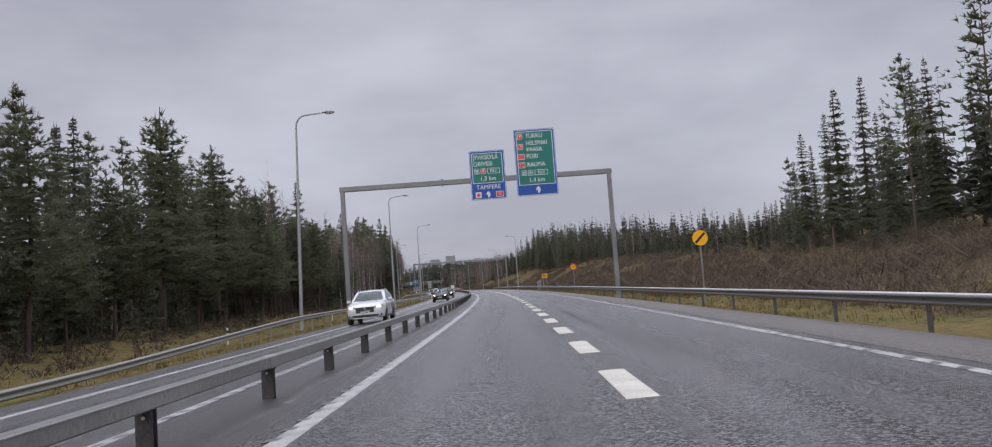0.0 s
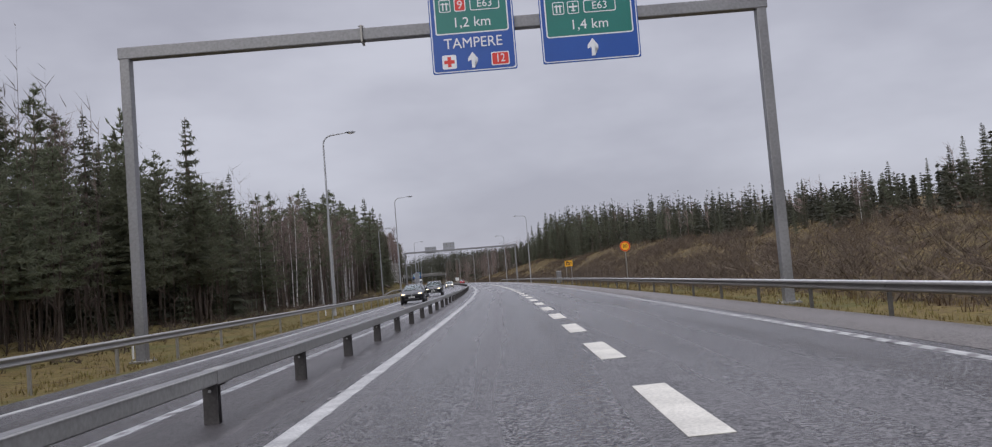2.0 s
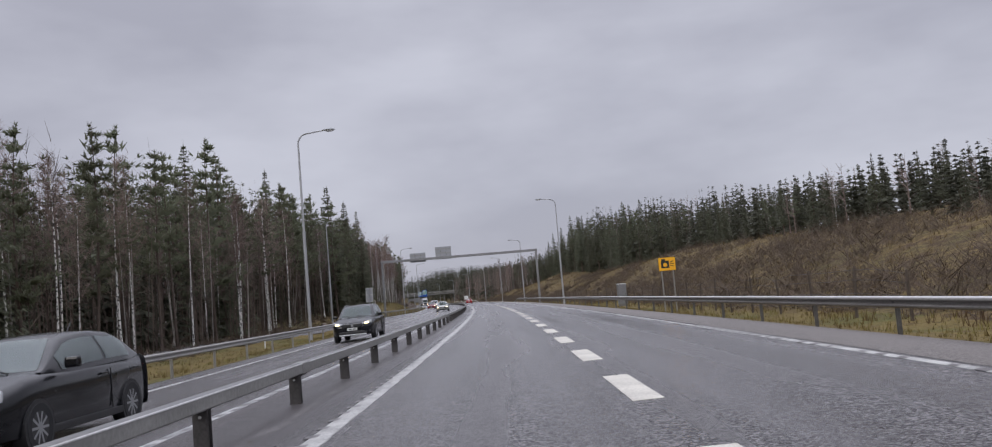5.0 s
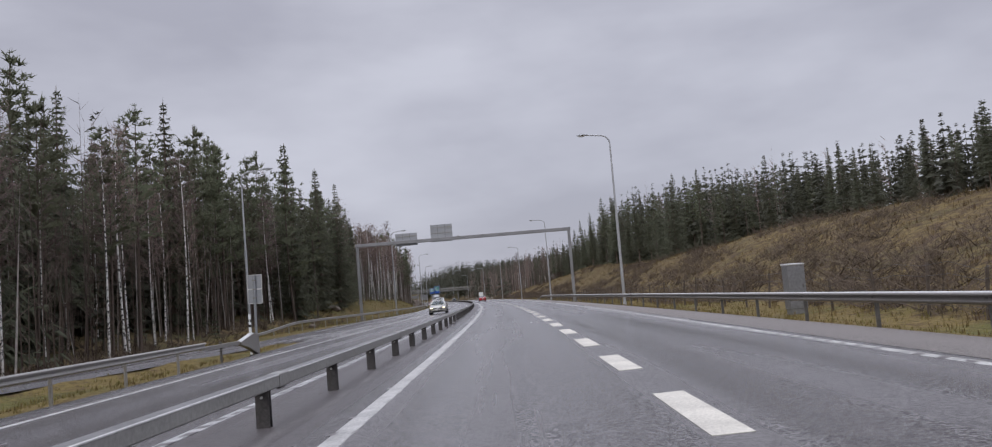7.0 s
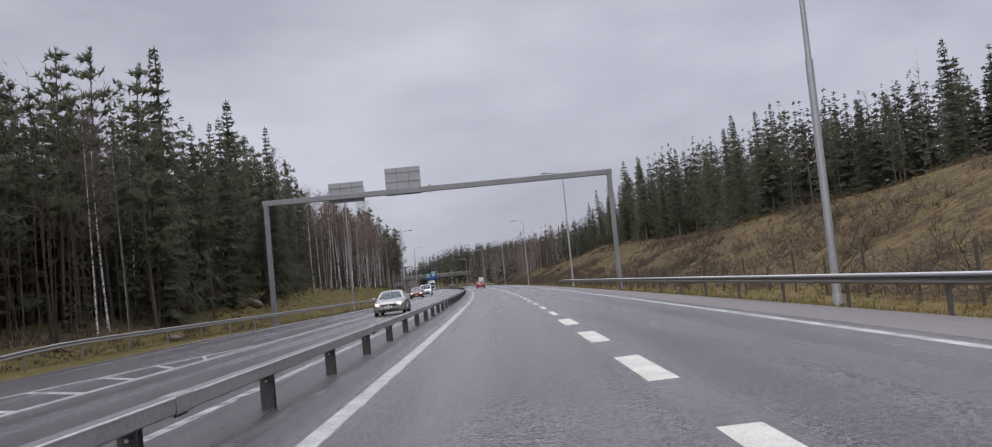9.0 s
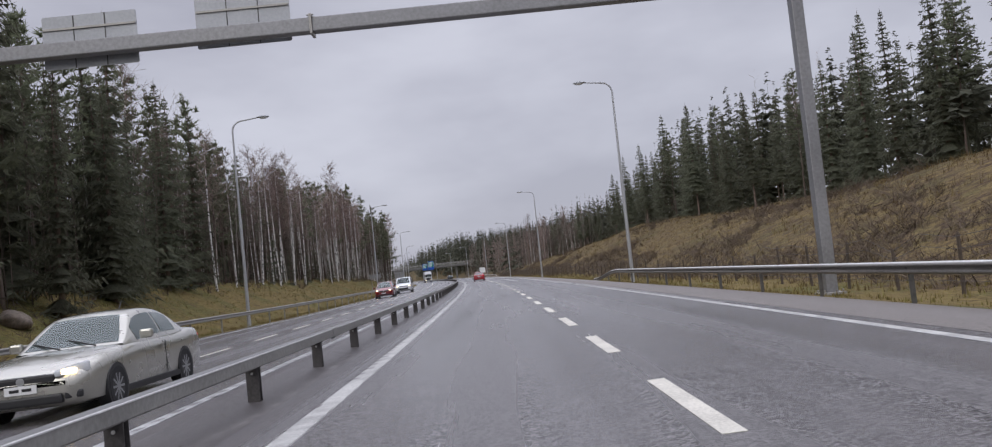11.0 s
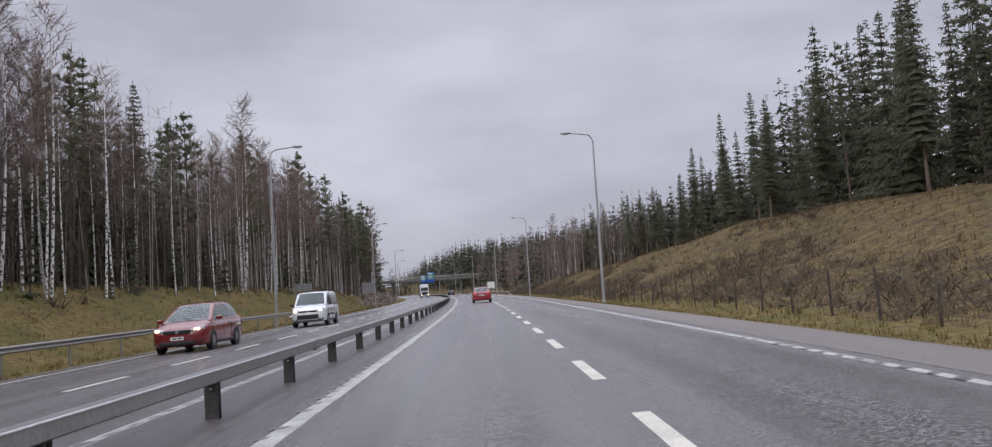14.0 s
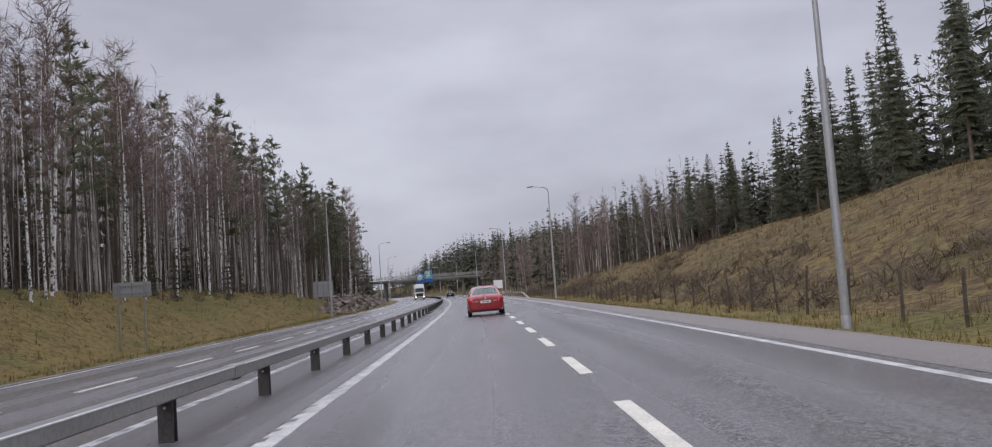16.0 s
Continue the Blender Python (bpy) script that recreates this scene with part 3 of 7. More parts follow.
def lane_dashes():
    wide, narrow, far = dash_mesh(2.95, 0.35), dash_mesh(2.95, 0.18), dash_mesh(3.0, 0.16)
    s = DASH_PHASE - 5 * DASH_PERIOD
    while s < 640:
        if s > -25:
            me = wide if s < 196 else narrow
            ob = new("lane_dash", me)
            c = s + 1.47
            ob.matrix_basis = road_pose(c, 3.55, road_z(3.55)) @ pose(0, 0, 0, 0, -math.degrees(math.atan(FALL)), 0)
            tagged(ob, "broad white lane dash on wet asphalt" if me is wide else "white lane dash on wet asphalt", "road marking", "lane dashes", "structure")
        s += DASH_PERIOD
    for i in range(66):
        s = 236.9 + i * 5.95
        ob = new("lane_dash", far)
        ob.matrix_basis = road_pose(s, -6.0, road_z(-6.0)) @ pose(0, 0, 0, 0, -math.degrees(math.atan(FALL)), 0)
        tagged(ob, "white lane dash of the opposite carriageway", "road marking", "opposite lane dashes", "structure")


DASH_PERIOD, DASH_PHASE = 5.9565, 9.17
lane_dashes()


def gore_hatching():
    for i in range(9):
        s = 182.5 + i * 2.6
        a = main_line(s) - 0.1
        b = ramp_in(s + 2.2) + 0.08
        if a - b < 0.3:
            continue
        v = [on_road(s, a, road_z(a) + 0.006), on_road(s + 0.32, a, road_z(a) + 0.006), on_road(s + 2.52, b, road_z(b) + 0.006), on_road(s + 2.2, b, road_z(b) + 0.006)]
        ob = from_lists("gore_stripe", v + [p - Vector((0, 0, 0.005)) for p in v], [(0, 1, 2, 3), (0, 4, 5, 1), (1, 5, 6, 2), (2, 6, 7, 3), (3, 7, 4, 0)], WORN_PAINT)
        tagged(ob, "slanting white stripe of the hatched gore", "road marking", "gore stripes", "structure")


gore_hatching()


# darker steel that tones down the sky light on the barrier beam's top
BEAM_TOP = material("darkened_top_steel", (0.16, 0.158, 0.155), 0.6, metal=0.2, vary=0.25, scale=0.6, fine=12.0, bump=0.1)
# bright steel for fittings, also for sky highlights painted along barrier edges
GALV_LIP = material("bright_steel_and_highlights", (0.55, 0.55, 0.54), 0.45, metal=0.3, vary=0.2, scale=0.7, fine=9.0)


# ---- central barrier: box beam on dark posts every 4 m ----
def central_barrier():
    u, top, low = BARRIER_U, 0.605, 0.452
    fence = thing("central_barrier", Matrix(), "grey steel box beam barrier on dark posts between the carriageways", "crash barrier")
    sec = [(u - 0.075, low), (u + 0.065, low), (u + 0.075, low + 0.015), (u + 0.075, top - 0.012), (u + 0.06, top), (u - 0.06, top), (u - 0.075, top - 0.012)]
    s = -36.0
    while s < 700:
        sweep("beam", RAIL_STEEL, s + 0.004, s + 11.996, 3, sec, fence, closed=True)
        # added cover strip, its colour darkened against the bright sky above
        sweep("beam_top", BEAM_TOP, s + 0.006, s + 11.994, 3, [(u - 0.058, top + 0.0005), (u + 0.058, top + 0.0005), (u + 0.055, top + 0.003), (u - 0.055, top + 0.003)], fence, "added darker strip that tones down sky light on the beam's top", closed=True)
        # sky glint on the edge as an added pale strip, plain steel before 90 m
        sweep("beam_glint_strip", GALV_LIP if s > 90 else RAIL_STEEL, s + 0.006, s + 11.994, 3, [(u + 0.071, top - 0.020), (u + 0.080, top - 0.018), (u + 0.080, top - 0.007), (u + 0.071, top - 0.001)], fence, "added edge strip of the beam, pale further on as a painted sky glint", closed=True)
        sweep("beam_joint", RAIL_STEEL, s - 0.22, s + 0.22, 1, [(a + (0.008 if a > u else -0.008), b + (0.006 if b > low + 0.05 else -0.006)) for a, b in sec], fence, closed=True)
        for k in (-0.13, -0.05, 0.05, 0.13):
            p = road_pose(s + k, u, 0)
            bolt = part("joint_bolt", tube([(0.03, 0, low - 0.035), (0.03, 0, low)], 0.017, 6), DARK_STEEL, fence)
            bolt.matrix_basis = p
        s += 12.0
    first = bolt = None
    h = low - BARRIER_Z + 0.012
    for i in range(172):
        m = road_pose(post_place(i - 10), u, BARRIER_Z - 0.03)
        if first is None:
            bm = box((0, 0, (h + 0.03) / 2), (0.012, 0.10, h + 0.03))
            for sy in (-0.05, 0.05):
                add_box(bm, (0, sy, (h + 0.03) / 2), (0.158, 0.012, h + 0.03), 0.004)
            first = q = part("post", bm, DARK_STEEL, fence)
            bolt = e = part("bolt", tube([(0.0, -0.070, h - 0.045), (0.0, -0.054, h - 0.045)], 0.017, 6), GALV_LIP, q, "bright bolt head")
        else:
            q, e = new("post", first.data), new("bolt", bolt.data)
            q.parent, e.parent = fence, q
            e["label"] = "bright bolt head"
        q.matrix_basis = m
    # dark leaves and bits of grit that lie on the strip
    rng = random.Random(19)
    V, F = [], []
    for _ in range(900):
        s, du = rng.uniform(4, 420), rng.uniform(-0.5, 0.85)
        o = on_road(s, u + du, BARRIER_Z + 0.004 if abs(du) < 0.1 else max(BARRIER_Z - 0.05 * abs(du), road_z(u + du)) + 0.006)
        r, a = rng.uniform(0.012, 0.035), rng.random() * 6.28
        m0 = len(V)
        V += [o + Vector((math.cos(a + k * 1.571) * r * rng.uniform(0.5, 1.2), math.sin(a + k * 1.571) * r * rng.uniform(0.5, 1.2), 0.006 if k == 0 else 0.0)) for k in range(4)]
        F.append((m0, m0 + 1, m0 + 2, m0 + 3))
    tagged(from_lists("leaf_litter", V, F, SHRUB), "dark wet leaves and crumbs on the strip under the barrier", "litter", kind="stuff")


def post_place(n):
    """The posts stand 4 m apart."""
    known = ((0, 11.9), (22, 99.65), (38, 163.15), (59, 246.4), (77, 317.6))
    if n < 0:
        return 11.9 + 3.99 * n
    return lerp(n, known) if n <= 77 else 317.6 + 3.97 * (n - 77)


central_barrier()


# ---- roadside guardrails: W-profile on posts ----
def guardrail(s0, s1, u, top, side, label, end0=0, end1=0, step=4.0):
    """side: +1 faces right, -1 faces left. end0, end1: the rail runs down into the ground there."""
    uf = u if callable(u) else (lambda s: u)
    rail = thing("guardrail", Matrix(), label, "crash barrier", "roadside guardrails")
    prof = [(0.0, 0.0), (0.048, -0.022), (0.062, -0.034), (0.062, -0.056), (0.0, -0.094), (0.0, -0.120), (0.062, -0.158), (0.062, -0.180), (0.048, -0.192), (0.0, -0.214)]

    tall, steel = (0.9, DULL_RAIL) if side < 0 else (1.0, GALV)

    def tz(s):
        z = top(s) if callable(top) else top
        if end0:
            z -= 0.55 * (1 - smooth(s0, s0 + end0, s))
        if end1:
            z -= 0.55 * smooth(s1 - end1, s1, s)
        return z

    def sec(s):
        o = uf(s)
        front = [(o + side * (a + 0.03), tz(s) + b * tall) for a, b in prof]
        back = [(o + side * (a + 0.022), tz(s) + b * tall) for a, b in prof[::-1]]
        return front + back

    s = s0
    while s < s1 - 0.5:
        e = min(s + 12.0, s1)
        smooth_mesh(sweep("rail", steel, s, e - 0.003, 2, sec, rail, closed=True), 60)
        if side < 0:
            # added pale strip: the highlight on the rail's upper edge is in its colour
            sweep("rail_highlight", GALV_LIP, s, e - 0.003, 2, lambda q: [(uf(q) + side * 0.018, tz(q) + 0.001), (uf(q) + side * 0.062, tz(q) - 0.016), (uf(q) + side * 0.062, tz(q) - 0.011), (uf(q) + side * 0.018, tz(q) + 0.008)], rail, "added pale strip, a painted sky highlight along the upper edge", closed=True)
        s = e
    first = None
    s = s0 + 2.0
    while s < s1:
        if first is None:
            bm = box((0, 0, -0.5), (0.075, 0.05, 1.0), 0.006)
            add_box(bm, (side * 0.04, 0, -0.05), (0.06, 0.08, 0.13))
            first = part("post", bm, DULL_STEEL if side < 0 else GALV, rail)
            q = first
        else:
            q = new("post", first.data)
            q.parent = rail
        q.matrix_basis = road_pose(s, uf(s) - side * 0.035, tz(s) - 0.06)
        s += step
    return rail


guardrail(14, 162.5, lambda s: lerp(s, ((14, -7.35), (120, -7.40), (145, -7.75), (162.5, -8.25))), 0.575, 1, "galvanised W-beam guardrail on the grass verge", end0=30)
guardrail(194, 333, lambda s: lerp(s, ((194, -15.7), (215, -14.5), (235, -12.6), (264, -10.95), (333, -10.95))), 0.575, 1, "galvanised W-beam guardrail curving along the slip road", end0=14)
guardrail(-40, 268, 8.75, lambda s: lerp(s, ((60, 0.735), (150, 0.79), (270, 0.79))), -1, "wet galvanised guardrail beside the outer lane", end1=10)
guardrail(410, 520, 8.75, 0.72, -1, "galvanised guardrail beginning at a rock cutting", end0=10)


# ---- street lamps ----
def street_lamp(s, u, h, toward, copy_of=None, lean=0.0):
    """Slender tapered post with a curved arm; toward: +1 reaches right, -1 left."""
    z = terrain(s, u)
    m = road_pose(s, u, z) @ pose(0, 0, 0, 0, lean, 0)
    if copy_of:
        return copy_thing(copy_of, m @ Matrix.Diagonal((1, 1, 0.978 if toward > 0 and s > 300 else (0.957 if toward > 0 and 190 < s < 200 else 1), 1)))
    lamp = thing("street_lamp", m, "tall grey steel street lamp with a curved arm", "street lamp", "street lamps")
    low = h * 0.52
    smooth_mesh(part("post", tube([(0, 0, -0.3), (0, 0, low)], [0.105, 0.095], 12), LAMP_STEEL, lamp))
    up = [(0, 0, low - 0.02), (0, 0, h - 0.7)]
    for i in range(1, 9):
        a = radians(88) * i / 8
        up.append((toward * 0.62 * (1 - math.cos(a)), 0, h - 0.7 + 0.62 * math.sin(a)))
    up.append((toward * 1.62, 0, h + 0.02))
    smooth_mesh(part("arm", tube(up, [0.075] + [0.052] * (len(up) - 2) + [0.035], 10), LAMP_STEEL, lamp))
    smooth_mesh(part("base_cover", tube([(0, 0, -0.05), (0, 0, 0.28), (0, 0, 0.32)], [0.118, 0.118, 0.105], 12), LAMP_STEEL, lamp))
    part("service_hatch", box((0, -0.1, 1.1), (0.09, 0.012, 0.4), 0.004), LAMP_STEEL, lamp)
    bm = bmesh.new()
    bmesh.ops.create_uvsphere(bm, u_segments=14, v_segments=8, radius=0.5)
    for v in bm.verts:
        v.co = Vector((v.co.x * 0.80 + toward * 1.88, v.co.y * 0.34, v.co.z * (0.20 if v.co.z > 0 else 0.10) + h + 0.03))
    head = smooth_mesh(part("lamp_head", bm, PLASTIC_GREY, lamp))
    bm = bmesh.new()
    bmesh.ops.create_uvsphere(bm, u_segments=12, v_segments=6, radius=0.5)
    for v in bm.verts:
        v.co = Vector((v.co.x * 0.52 + toward * 1.93, v.co.y * 0.27, v.co.z * 0.13 + h - 0.022))
    smooth_mesh(part("lens", bm, LENS, head, "clear lamp cover"))
    return lamp


LENS = material("lamp_cover", (0.62, 0.63, 0.64), 0.25, vary=0.05, spec=0.6)


def lamps():
    right = left = None
    for s, u in ((194.3, 10.2), (263.4, 10.4), (333.2, 10.65), (406.0, 11.2), (467.4, 10.3), (548.0, 11.0), (615.0, 11.0), (680.0, 11.0)):
        q = street_lamp(s, u, 12.0, -1, right)
        right = right or q
    for s, u in ((50.3, -9.35), (98.7, -9.2), (147.2, -9.1), (195.5, -15.9), (264.8, -12.4), (332.2, -11.7), (402.5, -11.8), (485.7, -12.2), (552.0, -12.2), (620.0, -12.2)):
        q = street_lamp(s, u, 12.4, 1, left, 1.6 if s < 60 else 0.0)
        left = left or q


lamps()


# ---- writing and sign panels ----
def text_part(body, size, mat, parent, x, y, z, align="LEFT", wide=1.0):
    """Raised lettering on a panel that faces -y."""
    cu = bpy.data.curves.new("lettering", "FONT")
    cu.body, cu.size, cu.align_x, cu.align_y = body, size, align, "CENTER"
    cu.extrude = 0.003
    tmp = bpy.data.objects.new("lettering", cu)
    scene.collection.objects.link(tmp)
    me = bpy.data.meshes.new_from_object(tmp.evaluated_get(bpy.context.evaluated_depsgraph_get()))
    bpy.data.objects.remove(tmp)
    me.materials.clear()
    me.materials.append(mat)
    ob = new("lettering", me)
    ob.parent = parent
    ob.matrix_basis = pose(x, y, z, 90, 0, 0) @ Matrix.Diagonal((wide, 1, 1, 1))
    return ob


def plate(name, w, h, mat, parent, x, y, z, thick=0.006, corner=0.05, label=""):
    """A flat plate with rounded corners, facing -y."""
    bm = bmesh.new()
    ring = []
    for cx, cz, a0 in ((w / 2 - corner, h / 2 - corner, 0), (-w / 2 + corner, h / 2 - corner, 90), (-w / 2 + corner, -h / 2 + corner, 180), (w / 2 - corner, -h / 2 + corner, 270)):
        for k in range(5):
            a = radians(a0 + 90 * k / 4)
            ring.append((x + cx + corner * math.cos(a), z + cz + corner * math.sin(a)))
    front = [bm.verts.new((a, y, b)) for a, b in ring]
    back = [bm.verts.new((a, y + thick, b)) for a, b in ring]
    bm.faces.new(front)
    bm.faces.new(back[::-1])
    for i in range(len(ring)):
        j = (i + 1) % len(ring)
        bm.faces.new((front[j], front[i], back[i], back[j]))
    bmesh.ops.recalc_face_normals(bm, faces=bm.faces)
    return part(name, bm, mat, parent, label)


def arrow(parent, x, y, z, size, mat):
    bm = bmesh.new()
    pts = [(-0.09, -0.5), (0.09, -0.5), (0.09, 0.02), (0.30, -0.10), (0.30, 0.10), (0, 0.5), (-0.30, 0.10), (-0.30, -0.10), (-0.09, 0.02)]
    f = [bm.verts.new((x + a * size, y, z + b * size)) for a, b in pts]
    g = [bm.verts.new((x + a * size, y + 0.005, z + b * size)) for a, b in pts]
    bm.faces.new(f)
    for i in range(len(pts)):
        j = (i + 1) % len(pts)
        bm.faces.new((f[j], f[i], g[i], g[j]))
    bmesh.ops.triangulate(bm, faces=[fc for fc in bm.faces if len(fc.verts) > 4])
    bmesh.ops.recalc_face_normals(bm, faces=bm.faces)
    return part("arrow", bm, mat, parent)


def framed(w, h, parent, x, y, z, inner, edge=0.05):
    plate("border", w, h, SIGN_WHITE, parent, x, y, z, 0.004, 0.08)
    return plate("field", w - 2 * edge, h - 2 * edge, inner, parent, x, y - 0.004, z, 0.004, 0.06)


def shield(number, parent, x, y, z, w=0.36, h=0.40):
    plate("route_shield_border", w, h, SIGN_WHITE, parent, x, y - 0.010, z, 0.004, 0.05)
    plate("route_shield", w - 0.06, h - 0.06, SIGN_RED, parent, x, y - 0.014, z, 0.004, 0.04)
    text_part(number, 0.36, SIGN_WHITE, parent, x, y - 0.017, z, "CENTER", 0.85 if len(number) > 1 else 1)


def symbol(parent, x, y, z, kind):
    """Small white pictogram in a white-edged square."""
    plate("symbol_border", 0.36, 0.40, SIGN_WHITE, parent, x, y - 0.010, z, 0.004, 0.05)
    plate("symbol_field", 0.31, 0.35, SIGN_GREEN, parent, x, y - 0.014, z, 0.004, 0.04)
    bm = bmesh.new()
    if kind == "motorway":
        for sx in (-1, 1):
            add_box(bm, (x + sx * 0.055, y - 0.016, z - 0.02), (0.045, 0.004, 0.25), rot=None)
        add_box(bm, (x, y - 0.016, z + 0.06), (0.25, 0.004, 0.04))
    else:
        add_box(bm, (x, y - 0.016, z), (0.04, 0.004, 0.26))
        add_box(bm, (x, y - 0.016, z + 0.02), (0.27, 0.004, 0.05))
        add_box(bm, (x, y - 0.016, z - 0.10), (0.13, 0.004, 0.035))
    part("pictogram", bm, SIGN_WHITE, parent)


def boxed_text(body, parent, x, y, z, w):
    plate("frame", w, 0.40, SIGN_WHITE, parent, x, y - 0.010, z, 0.004, 0.06)
    plate("frame_field", w - 0.06, 0.34, SIGN_GREEN, parent, x, y - 0.014, z, 0.004, 0.05)
    text_part(body, 0.33, SIGN_WHITE, parent, x, y - 0.017, z, "CENTER")


def guide_sign(name, s, u0, u1, z0, z1, label):
    w, h = u1 - u0, z1 - z0
    sign = thing(name, road_pose(s - 0.32, (u0 + u1) / 2, (z0 + z1) / 2), label, "road sign", "overhead signs")
    plate("panel", w, h, SIGN_BLUE, sign, 0, 0, 0, 0.05, 0.06, "blue sheet metal panel")
    for k in (-0.3, 0.3):
        part("bracket", box((k * w, 0.16, -0.2), (0.10, 0.22, min(h, 1.6)), 0.01), GALV, sign)
    return sign, w, h


def gantry_sign_one():
    sg, w, h = guide_sign("direction_sign", GANTRY_ONE, 0.44, 3.06, 7.72, 11.37, "blue and green overhead direction sign for Jyväskylä, Orivesi and Tampere")
    plate("edge_border", w - 0.06, h - 0.06, SIGN_WHITE, sg, 0, -0.003, 0, 0.003, 0.08)
    plate("edge_field", w - 0.12, h - 0.12, SIGN_BLUE, sg, 0, -0.006, 0, 0.003, 0.08)
    framed(w - 0.34, 2.26, sg, 0, -0.010, 0.52, SIGN_GREEN, 0.04)
    y = -0.018
    left = -w / 2 + 0.27
    text_part("JYVÄSKYLÄ", 0.47, SIGN_WHITE, sg, left, y, 1.32, wide=0.80)
    text_part("ORIVESI", 0.47, SIGN_WHITE, sg, left, y, 0.82, wide=0.88)
    symbol(sg, -0.80, y + 0.004, 0.29, "motorway")
    shield("9", sg, -0.33, y + 0.004, 0.29)
    boxed_text("E63", sg, 0.44, y + 0.004, 0.29, 0.92)
    text_part("1,2 km", 0.44, SIGN_WHITE, sg, 0, y, -0.27, "CENTER")
    text_part("TAMPERE", 0.46, SIGN_WHITE, sg, 0, y, -0.92, "CENTER", 0.95)
    plate("service_symbol", 0.44, 0.44, SIGN_WHITE, sg, -0.78, -0.012, -1.47, 0.005, 0.05)
    bm = box((-0.78, -0.014, -1.47), (0.32, 0.004, 0.11))
    add_box(bm, (-0.78, -0.0145, -1.47), (0.11, 0.004, 0.32))
    part("red_cross", bm, SIGN_RED, sg)
    arrow(sg, -0.05, -0.014, -1.45, 0.50, SIGN_WHITE)
    shield("12", sg, 0.80, -0.006, -1.47, 0.56, 0.42)


def gantry_sign_two():
    sg, w, h = guide_sign("direction_sign", GANTRY_ONE, 3.86, 6.90, 7.77, 12.74, "tall green and blue overhead direction sign for Turku and Helsinki")
    plate("edge_border", w - 0.06, h - 0.06, SIGN_WHITE, sg, 0, -0.003, 0, 0.003, 0.08)
    plate("edge_field", w - 0.12, h - 0.12, SIGN_BLUE, sg, 0, -0.006, 0, 0.003, 0.08)
    framed(w - 0.34, 4.02, sg, 0, -0.010, 0.32, SIGN_GREEN, 0.04)
    y = -0.018
    left = -w / 2 + 0.46
    for number, words, z in (("9", ("TURKU",), 1.98), ("3", ("HELSINKI", "VAASA"), 1.20), ("11", ("PORI",), 0.44), ("12", ("RAUMA",), -0.18)):
        shield(number, sg, left, y + 0.004, z, 0.52 if len(number) > 1 else 0.38, 0.42)
        for k, word in enumerate(words):
            dz = 0 if len(words) == 1 else (0.24 if k == 0 else -0.24)
            text_part(word, 0.46, SIGN_WHITE, sg, left + 0.40, y, z + dz, wide=0.86)
    symbol(sg, -0.92, y + 0.004, -0.78, "motorway")
    symbol(sg, -0.46, y + 0.004, -0.78, "airport")
    boxed_text("E63", sg, 0.36, y + 0.004, -0.78, 1.0)
    text_part("1,4 km", 0.44, SIGN_WHITE, sg, 0, y, -1.34, "CENTER")
    arrow(sg, 0.05, -0.014, -2.06, 0.55, SIGN_WHITE)


# ---- portal gantries ----
def gantry(s, u0, u1, zb, label, splice):
    g = thing("sign_gantry", road_pose(s, 0, 0), label, "sign gantry", "sign gantries")
    for u in (u0, u1):
        z0 = terrain(s, u) - 0.3
        bm = box((u, 0, (z0 + zb) / 2), (0.31, 0.33, zb - z0), 0.03)
        post = part("post", bm, GANTRY_STEEL, g)
        pl = box((u, 0, z0 + 0.36), (0.62, 0.62, 0.06), 0.01)
        for a in (-0.24, 0.24):
            for b in (-0.24, 0.24):
                add_tube(pl, [(u + a, b, z0 + 0.36), (u + a, b, z0 + 0.46)], 0.025, 6)
        part("base_plate", pl, GALV, post)
    part("beam", box(((u0 + u1) / 2, 0, zb - 0.19), (u1 - u0 + 0.4, 0.36, 0.38), 0.03), GANTRY_STEEL, g)
    for u in splice:
        fl = box((u, 0, zb - 0.19), (0.07, 0.50, 0.54), 0.01)
        for b in (-0.21, 0, 0.21):
            add_tube(fl, [(u - 0.09, b, zb + 0.045), (u + 0.09, b, zb + 0.045)], 0.02, 6)
        part("splice_flange", fl, GALV, g)
    return g


GANTRY_ONE, GANTRY_TWO = 65.8, 234.6
gantry(GANTRY_ONE, -9.15, 10.78, 9.42, "grey steel portal gantry carrying two overhead signs", (-1.7,))
gantry(GANTRY_TWO, -13.6, 10.72, 8.42, "grey steel portal gantry seen with sign backs", (-2.0,))
gantry_sign_one()
gantry_sign_two()


def sign_back(s, u0, u1, z0, z1, label, turn=180, posts=(), back=0.34):
    """A sign seen from behind: sheet, stiffening rails and clamps."""
    w, h = u1 - u0, z1 - z0
    sg = thing("road_sign", road_pose(s + back, (u0 + u1) / 2, (z0 + z1) / 2, 0), label, "road sign", "sign backs")
    plate("panel", w, h, SIGN_BACK, sg, 0, 0, 0, 0.03, 0.05)
    n = max(2, round(h / 0.65))
    for i in range(n):
        part("stiffener", box((0, -0.025, -h / 2 + h * (i + 0.5) / n), (w * 0.98, 0.04, 0.06), 0.005), GALV, sg)
    for i in range(max(2, round(w / 0.9)) - 1):
        part("seam", box((-w / 2 + w * (i + 1) / max(2, round(w / 0.9)), -0.006, 0), (0.025, 0.012, h * 0.99)), DARK_STEEL, sg)
    for u in posts:
        g = terrain(s + back, u)
        zc = (z0 + z1) / 2
        smooth_mesh(part("post", tube([(u - (u0 + u1) / 2, -0.08, g - zc - 0.2), (u - (u0 + u1) / 2, -0.08, h / 2 - 0.05)], 0.045, 10), GALV, sg))
    return sg


